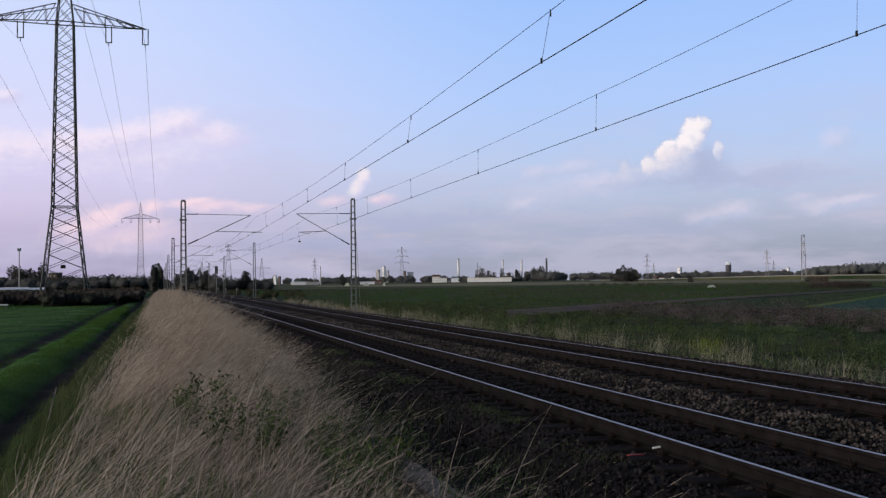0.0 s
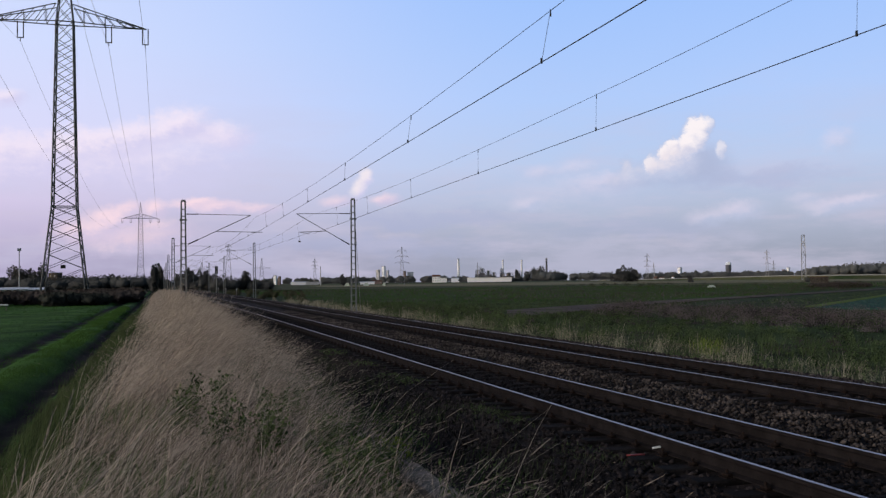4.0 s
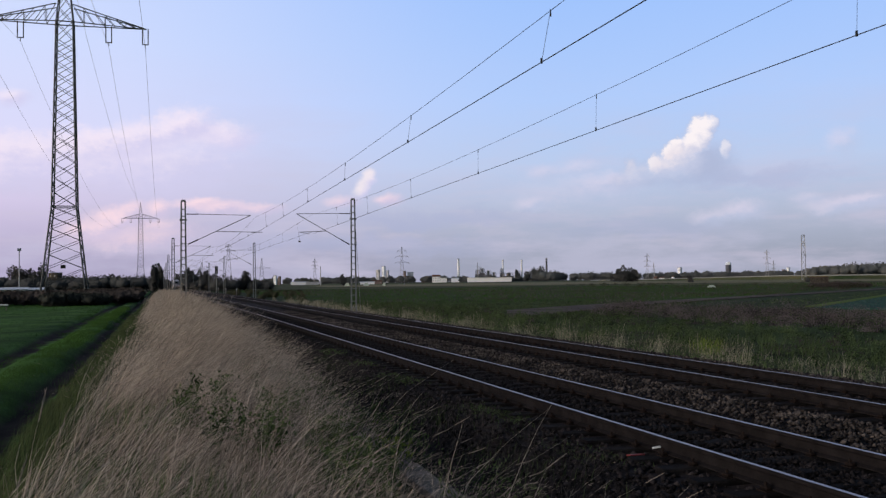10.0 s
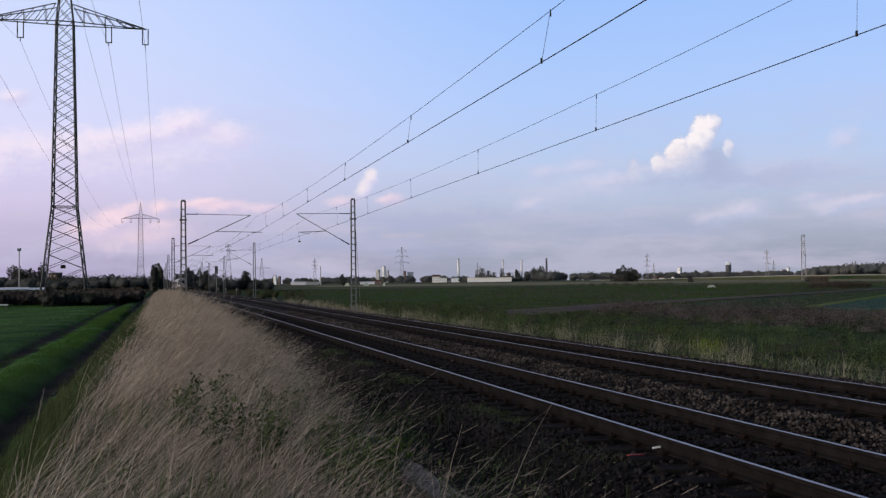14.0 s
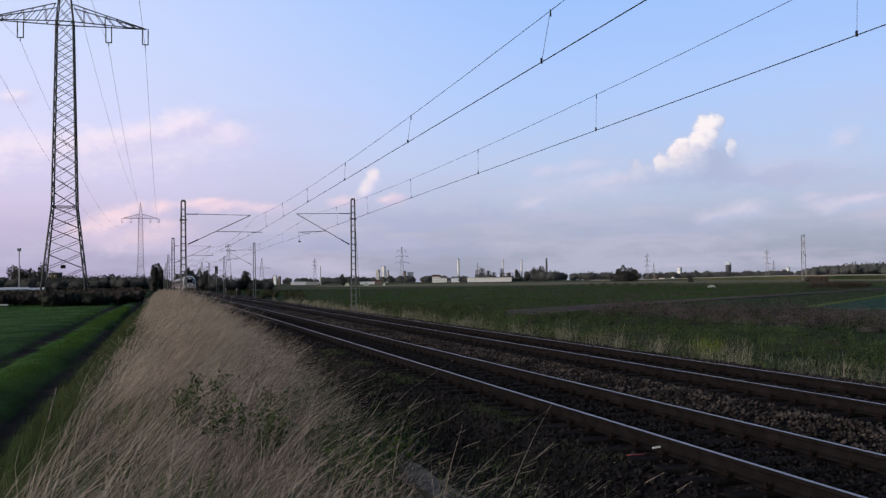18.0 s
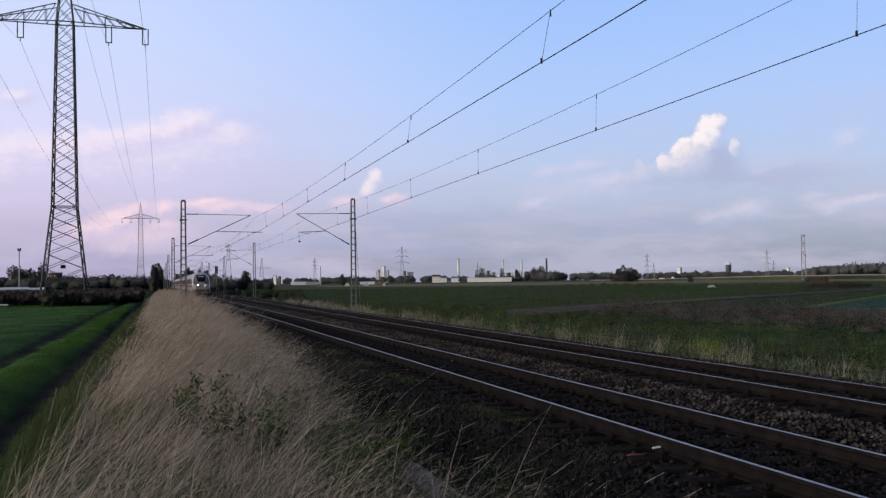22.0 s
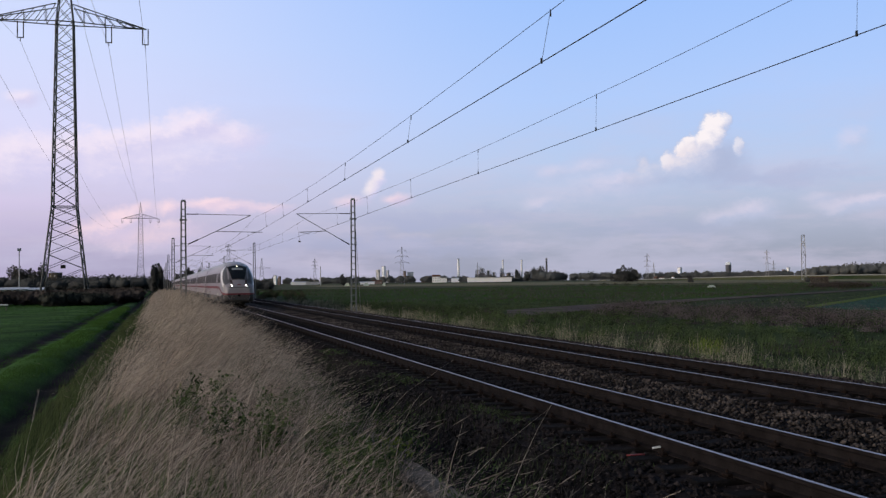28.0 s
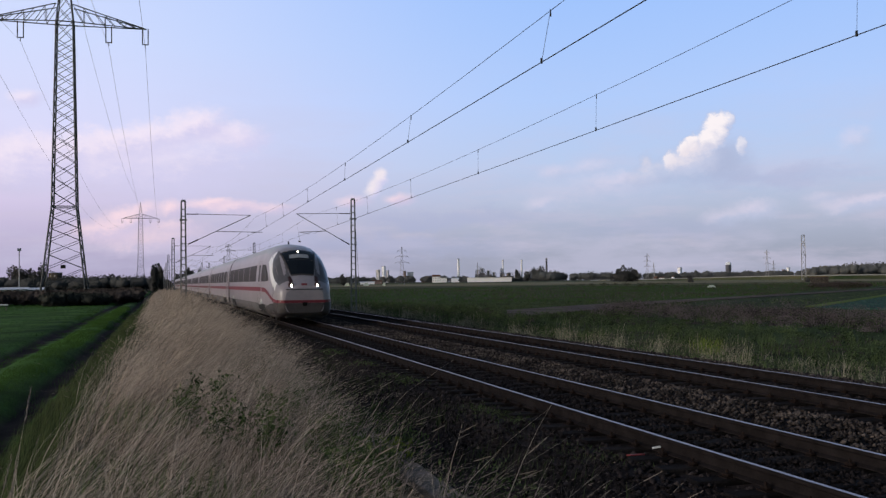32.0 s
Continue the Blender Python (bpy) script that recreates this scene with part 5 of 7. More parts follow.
def water_tower(bearing, dist, top, w):
    x, y = polar(bearing, dist)
    t = thing("water_tower", pose(x, y, -1.2), "dark grey water tower with a white domed top", "water tower")
    h = top + 1.2
    bm = bmesh.new()
    lathe(bm, [(w * 0.44, 0), (w * 0.44, h * 0.45), (w * 0.5, h * 0.50), (w * 0.5, h * 0.80)], 18)
    part("tank", bm, M["dark_wall"], t)
    bm = bmesh.new()
    lathe(bm, [(w * 0.48, h * 0.80), (w * 0.44, h * 0.88), (w * 0.30, h * 0.96), (w * 0.08, h)], 18)
    part("dome", bm, M["white_wall"], t)


water_tower(34.10, 2825, 48.5, 16.5)


def lamp_mast(bearing, dist, top, label):
    x, y = polar(bearing, dist)
    t = thing("floodlight_mast", pose(x, y, -1.2, 0, 0, -bearing), label, "light mast")
    h = top + 1.2
    bm = bmesh.new()
    rod(bm, (0, 0, 0), (0, 0, h), dist * 0.0006, 8, dist * 0.0004)
    part("pole", bm, M["grey_wall"], t)
    for s in (-1, 1):
        bm = bmesh.new()
        box(bm, s * 0.3 - 0.22, s * 0.3 + 0.22, -0.2, 0.2, h - 0.7, h + 0.1, 0.05)
        part("floodlight", bm, M["grey_wall"], t)


lamp_mast(-7.59, 285, 12.5, "pale steel floodlight mast behind the shed")
lamp_mast(9.45, 1210, 22.9, "distant mast with a small head")


def wooden_hut(bearing, dist, top, w):
    x, y = polar(bearing, dist)
    t = thing("field_hut", pose(x, y, -1.2, 0, 0, -bearing), "weathered brown wooden field hut", "hut")
    h = top + 1.2
    n = 9
    for k in range(n):
        bm = bmesh.new()
        a = -w / 2 + w * k / n
        box(bm, a + 0.02, a + w / n - 0.02, -1.6, -1.5, 0, h)
        part("board", bm, M["wood"], t)
    bm = bmesh.new()
    box(bm, -w / 2, w / 2, -1.5, 1.6, 0, h - 0.1)
    part("shell", bm, M["wood"], t)
    bm = bmesh.new()
    box(bm, -w / 2 - 0.3, w / 2 + 0.3, -1.9, 1.9, h, h + 0.18, 0.03)
    part("roof", bm, M["roof"], t)


wooden_hut(39.07, 330, 1.55, 5.6)


def tent(bearing, dist, w, h, label):
    x, y = polar(bearing, dist)
    t = thing("field_tent", pose(x, y, -1.2, 0, 0, -bearing), label, "tent", "tents on the meadow")
    bm = bmesh.new()
    v = [bm.verts.new(c) for c in ((-w / 2, -1.6, 0), (w / 2, -1.6, 0), (w / 2, 1.6, 0), (-w / 2, 1.6, 0), (-w * 0.15, 0, h), (w * 0.3, 0, h))]
    for f in ((0, 1, 5, 4), (2, 3, 4, 5), (0, 4, 3), (1, 2, 5)):
        bm.faces.new([v[i] for i in f])
    part("canvas", bm, M["canvas"], t)
    bm = bmesh.new()
    rod(bm, (-w * 0.15, 0, 0), (-w * 0.15, 0, h * 1.03), 0.08)
    rod(bm, (w * 0.3, 0, 0), (w * 0.3, 0, h * 1.03), 0.08)
    part("pole", bm, M["wood"], t)


tent(11.05, 760, 4.6, 2.6, "pale canvas tent on the meadow")
tent(12.22, 760, 5.2, 2.4, "pale canvas tent on the meadow")
tent(13.32, 740, 3.0, 2.7, "small pale canvas tent on the meadow")
tent(33.1, 300, 2.8, 0.8, "low pale plastic cover on the meadow")


def road_bank():
    """The raised road across the plain, with its pale edge."""
    t = thing("road_bank", pose(0, 0, 0), "raised country road with a pale edge", "road", kind="structure")
    pts = [polar(b, d) + (z,) for b, d, z in ((26, 1900, -0.9), (30, 1500, 0.2), (33, 1250, 1.6), (37, 1050, 2.4), (41, 950, 2.2), (46, 900, 2.0))]
    bm = bmesh.new()
    prev = None
    for x, y, z in pts:
        n = Vector((x, y, 0)).normalized()
        ring = [bm.verts.new((x - n.x * o, y - n.y * o, zz)) for o, zz in ((16, -1.3), (5, z), (-5, z), (-16, -1.3))]
        if prev:
            for k in range(3):
                bm.faces.new((prev[k], prev[k + 1], ring[k + 1], ring[k]))
        prev = ring
    bmesh.ops.recalc_face_normals(bm, faces=bm.faces)
    part("bank", bm, M["plain"], t)
    bm = bmesh.new()
    for p, q in zip(pts, pts[1:]):
        beam(bm, Vector(p) + Vector((0, 0, 0.45)), Vector(q) + Vector((0, 0, 0.45)), 1.0, 0.9)
    part("guard_rail", bm, M["tarmac"], t)


road_bank()


def signal(x, y, top):
    t = thing("railway_signal", pose(x, y, -0.8), "railway signal with a black board, seen from behind", "signal")
    h = top + 0.8
    bm = bmesh.new()
    rod(bm, (0, 0, 0), (0, 0, h), 0.13, 8)
    part("post", bm, M["steel"], t)
    bm = bmesh.new()
    box(bm, -0.4, 0.4, -0.1, 0.1, h - 2.1, h, 0.08)
    part("signal_board", bm, M["signal"], t)
    bm = bmesh.new()
    for k in range(3):
        rod(bm, (-0.25 + 0.25 * k, -0.1, h - 0.5 - 0.5 * k), (-0.25 + 0.25 * k, -0.4, h - 0.45 - 0.5 * k), 0.14, 8)
    part("hood", bm, M["signal"], t)
    bm = bmesh.new()
    box(bm, -0.2, 0.2, -0.06, 0.06, h - 3.6, h - 2.7, 0.02)
    part("route_board", bm, M["signal"], t)


signal(14.58, 257.0, 6.7)


def marker_posts():
    for x, y in ((13.8, 208.0), (13.8, 236.0), (13.6, 176.0), (3.8, 150.0)):
        t = thing("marker_post", pose(x, y, land(x)), "short white lineside marker post", "marker post", "marker posts")
        bm = bmesh.new()
        box(bm, -0.09, 0.09, -0.06, 0.06, -0.1, 1.3, 0.02)
        part("post", bm, M["concrete"], t)
        bm = bmesh.new()
        box(bm, -0.11, 0.11, -0.09, -0.06, 1.05, 1.36, 0.02)
        part("plate", bm, M["grey_wall"], t)


marker_posts()


def field_barrier():
    t = thing("field_barrier", pose(-20.6, 128.5, -1.2), "low white rail barrier on the meadow", "barrier")
    bm = bmesh.new()
    rod(bm, (-2.2, 0, 0.75), (2.2, 0, 0.75), 0.11, 8)
    part("bar", bm, M["white_plastic"], t)
    for x in (-2.0, 0.0, 2.0):
        bm = bmesh.new()
        rod(bm, (x, 0, -0.1), (x, 0, 0.74), 0.06, 8)
        part("post", bm, M["concrete"], t)


field_barrier()


# ---- litter by the rail ----
def litter():
    bm = bmesh.new()
    box(bm, -0.05, 0.05, -0.02, 0.02, 0, 0.02, 0.005)
    o = part("plastic_tag", bm, M["white_plastic"])
    o.matrix_basis = pose(5.565, 9.74, -0.14, 0, -10, -20)
    tagged(o, "small white plastic tag on the rail foot", "tag")
    bm = bmesh.new()
    box(bm, -0.13, 0.13, -0.03, 0.03, 0, 0.012, 0.004)
    o = part("plastic_strip", bm, M["red_plastic"])
    o.matrix_basis = pose(5.28, 9.72, -0.20, 0, 4, 20)
    tagged(o, "faded red plastic strip on the ballast", "litter")


litter()


# ---- grass and weeds ----
def scatter(rng, n, x0, x1, y0, y1, near=1.8):
    x = rng.uniform(x0, x1, n)
    y = y0 + (y1 - y0) * rng.uniform(0, 1, n) ** near
    return x, y


def in_straw(name, rng, x, y):
    """The pale grass keeps to the berm's crest; weeds hold its two flanks."""
    if not name.startswith(("matted", "straw", "pale", "slope_straw", "wild")):
        return np.ones(len(x), bool)
    right = np.interp(y, [5, 8, 12, 16, 22, 30], [1.15, 1.3, 1.4, 1.85, 2.8, 3.7]) + rng.normal(0, 0.38, len(x))
    left = np.interp(y, [4, 7, 9, 16, 40, 160], [-1.5, -1.1, -0.8, -0.55, -0.8, -0.6]) + rng.normal(0, 0.26, len(x))
    # weeds break through the straw in patches half way along
    hole = (y > 6.3) & (y < 14.5) & (patchy(x, y, 1.9, 0.7) > 0.76 + rng.normal(0, 0.04, len(x)))
    return (x < right) & (x > left) & ~hole


def trodden(x, y):
    """Growth stays low on the worn patch that leads down to the bare trough lids."""
    return np.where((x / np.maximum(y, 0.1) > 0.252) & (x / np.maximum(y, 0.1) < 0.298) & (y > 5.8) & (y < 11.4), 0.3, 1.0)


def off_path(x, y):
    """True away from the earth path between the fields."""
    hi = np.interp(x, [24, 33, 48, 60, 110, 200], [66, 86.5, 99, 107, 141, 205])
    lo = np.interp(x, [26, 27.5, 40, 51, 63, 113, 203], [66, 70, 82, 94, 103, 138, 205])
    return (x < 29.5) | (y > hi + 0.3) | (y < lo - 0.3)


def sward(name, material, label, n, area, height, width, lean, spread, near=1.8, patch=None, seg=4, seed=1, category="grass", wind=(1.0, 0.15), crown=0.0):
    """Blades over an area x0, x1, y0, y1, or over a four-cornered plot. crown: how much lower they stay away from the berm's crest."""
    rng = np.random.default_rng(seed)
    if len(area) == 4 and not isinstance(area[0], tuple):
        x, y = scatter(rng, n, *area, near)
    else:
        u, v = rng.uniform(0, 1, n), rng.uniform(0, 1, n)
        c = np.array(area, float)
        q = (1 - u)[:, None] * ((1 - v)[:, None] * c[0] + v[:, None] * c[3]) + u[:, None] * ((1 - v)[:, None] * c[1] + v[:, None] * c[2])
        x, y = q[:, 0], q[:, 1]
    # the trough's lids lie bare for a short stretch
    bare = ~((x > 2.45) & (x < 3.25) & (y > 8.8) & (y < 11.0))
    bare &= in_straw(name, rng, x, y) & off_path(x, y)
    if name in ("meadow_grass", "rut_grass"):
        x = x + 0.22 * np.sin(y * 0.13) + 0.16 * np.sin(y * 0.37 + 1.0) + rng.normal(0, 0.18, len(x))
    x, y = x[bare], y[bare]
    if patch:
        k = patchy(x, y, patch[0], patch[1]) > patch[2] + rng.normal(0, 0.12, len(x))
        x, y = x[k], y[k]
    w = width * (1 + np.maximum(0, np.hypot(x, y) - 6) * 0.05)
    hgt = height * (1 - crown * np.minimum(1, (x / 2.0) ** 2)) * (0.75 + 0.5 * np.clip(patchy(x, y, 1.1, 3.3), 0, 1)) * trodden(x, y)
    me = blades(name, rng, x, y, lands(x) - 0.02, hgt, w, lean, spread, seg, wind)
    me.materials.append(material)
    return tagged(new(name, me), label, category, kind="stuff")


sward("berm_grass", M["grass"], "green grass beneath the straw", 9000, (-2.1, 3.0, 2.6, 40), 0.36, 0.005, 0.6, 0.6, 1.6, None, 4, 33)
sward("green_tussocks", M["grass"], "green tussocks on the right bank", 9000, (1.1, 3.0, 3.5, 30), 0.42, 0.005, 0.6, 0.3, 1.6, (1.0, 0.6, 0.5), 4, 46)
sward("slope_grass", M["straw"], "loose dry grass down the bank", 1400, (0.9, 2.2, 3.5, 40), 0.6, 0.0028, 0.7, 0.7, 1.6, (1.1, 2.0, 0.45), 5, 34)
sward("slope_weeds", M["grass"], "green weeds on the bank beside the trough", 9000, (2.0, 4.4, 5, 60), 0.26, 0.008, 0.3, 0.4, 1.6, (1.3, 4.0, 0.52), 4, 35)
sward("bank_weeds", M["weed"], "dead brown weeds at the foot of the bank", 7000, (1.8, 4.0, 5, 70), 0.35, 0.006, 0.3, 0.5, 1.6, (0.9, 1.0, 0.45), 4, 36)
sward("foot_grass", M["grass"], "green grass at the berm's field side", 13000, (-2.7, -0.95, 4, 90), 0.48, 0.0055, 0.45, 0.4, 1.7, None, 4, 37)
sward("meadow_grass", M["meadow"], "short bright meadow grass", 16000, (-34, -6.6, 16, 160), 0.14, 0.009, 0.3, 0.4, 1.4, (0.35, 3.0, 0.18), 3, 38)
sward("meadow_grass", M["meadow"], "grass strip between the ruts", 16000, (-5.2, -3.65, 9, 130), 0.15, 0.006, 0.3, 0.5, 1.5, (0.8, 3.0, 0.1), 3, 39)
sward("rut_grass", M["meadow"], "thin grass in the muddy ruts", 20000, (-7.2, -2.3, 7, 120), 0.14, 0.006, 0.3, 0.4, 1.5, (0.9, 1.0, 0.5), 3, 49)
sward("verge_weeds", M["grass"], "green weeds beyond the tracks", 13000, (13.8, 30.0, 12, 130), 0.32, 0.006, 0.2, 0.4, 1.4, (0.5, 2.0, 0.3), 4, 41)
sward("verge_weeds", M["weed"], "brown weeds among the green ones", 9000, (15.0, 33.0, 12, 110), 0.36, 0.006, 0.2, 0.4, 1.3, (0.45, 0.6, 0.55), 4, 47)
sward("yellow_weeds", M["yellow_weed"], "yellow-green weeds in flower", 140, (19.9, 20.7, 30.9, 32.2), 0.75, 0.008, 0.1, 0.6, 1.0, None, 4, 43)
sward("near_field_grass", M["grass"], "rough green growth before the path", 11000, ((20, 62), (20, 140), (75, 112), (37, 72)), 0.3, 0.008, 0.2, 0.4, 1.3, None, 3, 53)
sward("field_grass", M["meadow"], "rough green grass of the wide meadow", 18000, ((20, 120), (30, 420), (330, 330), (75, 112)), 0.4, 0.010, 0.2, 0.4, 1.3, (0.06, 2.0, 0.3), 3, 44)
sward("field_weeds", M["weed"], "brown patches in the wide meadow", 12000, ((20, 130), (40, 420), (330, 320), (95, 130)), 0.5, 0.010, 0.2, 0.4, 1.3, (0.05, 5.0, 0.55), 3, 48)


def weed_patch(name, material, label, n, area, height, size, patch, seed):
    """Bushy low weeds: sprays of small leaves heaped in uneven clumps."""
    rng = np.random.default_rng(seed)
    u, v = rng.uniform(0, 1, n), rng.uniform(0, 1, n)
    c = np.array(area, float)
    q = (1 - u)[:, None] * ((1 - v)[:, None] * c[0] + v[:, None] * c[3]) + u[:, None] * ((1 - v)[:, None] * c[1] + v[:, None] * c[2])
    x, y = q[:, 0], q[:, 1]
    p = patchy(x, y, patch[0], patch[1])
    k = p > patch[2] + rng.normal(0, 0.1, n)
    k &= off_path(x, y)
    x, y, p = x[k], y[k], np.clip(p[k], 0, 1)
    bare = ~((x > 2.55) & (x < 3.25) & (y > 8.8) & (y < 11.0))
    x, y, p = x[bare], y[bare], p[bare]
    fine = np.clip(patchy(x, y, patch[0] * 4.3, patch[1] + 2.0), 0, 1)
    z = lands(x) + trodden(x, y) * height * (0.35 + 0.65 * p) * (0.5 + 0.7 * fine) * rng.uniform(0.1, 1.0, len(x))
    me = leaf_quads(name, rng, np.stack([x, y, z], -1), size, 2.2)
    me.materials.append(material)
    return tagged(new(name, me), label, "weeds", kind="stuff")


weed_patch("crop_rows", M["crop_leaf"], "bluish green crop plants in rows", 14000, ((61, 74), (118, 124), (240, 175), (66, 66)), 0.35, 0.10, (0.3, 1.0, -1.0), 69)
weed_patch("strip_growth", M["leaf_weed"], "dark green growth on the strip", 12000, ((42, 72.5), (114, 136), (180, 160), (58, 73)), 0.3, 0.09, (0.3, 2.0, -1.0), 70)
weed_patch("far_weeds", M["scrub"], "olive growth in the wide meadow", 30000, ((24, 130), (45, 430), (340, 330), (90, 125)), 0.45, 0.10, (0.07, 4.4, 0.42), 65)
weed_patch("bank_bushes", M["bank_leaf"], "green leafy weeds on the near bank", 36000, ((1.2, 6), (1.2, 22), (3.5, 22), (3.5, 6)), 0.66, 0.019, (1.2, 2.6, 0.40), 66)
sward("berm_weeds", M["bank_leaf"], "leafy weeds growing through gaps in the straw", 3500, (-0.7, 2.2, 6.3, 14.5), 0.42, 0.009, 0.3, 0.9, 1.2, (1.9, 0.7, 0.60), 4, 90)
weed_patch("shoulder_weeds", M["brown_weed"], "dark brown weeds along the ballast edge", 42000, ((3.2, 12), (3.2, 130), (4.5, 130), (4.5, 12)), 0.55, 0.017, (0.9, 1.8, 0.30), 91)
weed_patch("bank_bushes", M["brown_weed"], "dead brown weeds on the near bank", 18000, ((2.2, 7), (2.2, 60), (4.4, 60), (4.4, 7)), 0.36, 0.014, (1.4, 0.4, 0.30), 67)
weed_patch("bright_weed", M["yellow_weed"], "bright yellow-green weed on the bank", 260, ((2.75, 11.4), (2.75, 12.2), (3.1, 12.2), (3.1, 11.4)), 0.55, 0.03, (0.5, 1.0, -1.0), 68)
weed_patch("bank_greens", M["yellow_weed"], "fresh green leaves in the bank's weeds", 2600, ((1.7, 10), (1.9, 17), (3.4, 17), (3.0, 10)), 0.6, 0.018, (1.5, 3.3, 0.62), 92)
sward("ballast_weeds", M["bank_leaf"], "low green weeds on the ballast edge", 7000, (4.6, 5.25, 6.3, 30), 0.11, 0.005, 0.2, 0.6, 1.4, (1.4, 0.5, 0.68), 3, 45)


def tussocks(name, material, label, clumps, per, area, height, width, seed, lean=(0.25, 1.35), near=1.5, crown=0.3, gaps=-9.0):
    """Tall grass in clumps: the stems of a clump lean one way, those of the next another."""
    rng = np.random.default_rng(seed)
    cx, cy = scatter(rng, clumps, *area, near)
    held = in_straw(name, rng, cx, cy) & (patchy(cx, cy, 1.6, seed) > gaps)
    cx, cy = cx[held], cy[held]
    clumps = len(cx)
    n = clumps * per
    k = np.repeat(np.arange(clumps), per)
    r = 0.11 * rng.normal(size=(n, 2))
    x, y = cx[k] + r[:, 0], cy[k] + r[:, 1]
    far = (rng.uniform(*lean, clumps))[k] * rng.uniform(0.75, 1.25, n)
    turn = (rng.normal(0.1, 0.5, clumps))[k] + rng.normal(0, 0.4, n)
    lx, ly = far * np.cos(turn) + r[:, 0] * 1.2, far * np.sin(turn) + r[:, 1] * 1.2
    hgt = height * (rng.uniform(0.6, 1.1, clumps))[k] * rng.uniform(0.55, 1.15, n) * (1 - crown * np.minimum(1, (x / 2.0) ** 2)) * trodden(x, y)
    x, y, far = np.where((x > 2.45) & (x < 3.25) & (y > 8.8) & (y < 11.0), x - 0.8, x), y, far
    w = width * rng.uniform(0.7, 1.3, n) * (1 + np.maximum(0, np.hypot(x, y) - 6) * 0.05)
    me = stems(name, rng, x, y, lands(x) - 0.02, hgt, w, lx, ly, 6)
    me.materials.append(material)
    return tagged(new(name, me), label, "grass", kind="stuff")


tussocks("green_tussocks", M["grass"], "fresh green tussocks in the straw", 420, 20, (-1.9, 3.2, 3.0, 24), 0.56, 0.0040, 73, (0.3, 1.3), 1.4, 0.2, 0.45)

def lumps(x, y, s, seed):
    """Uneven, never repeating swells between about 0 and 1."""
    return np.array([0.5 + 0.5 * noise.noise(Vector((a * s, b * s * 0.8, seed * 1.37))) + 0.3 * noise.noise(Vector((a * s * 2.7, b * s * 2.2, seed * 2.11))) for a, b in zip(x, y)])


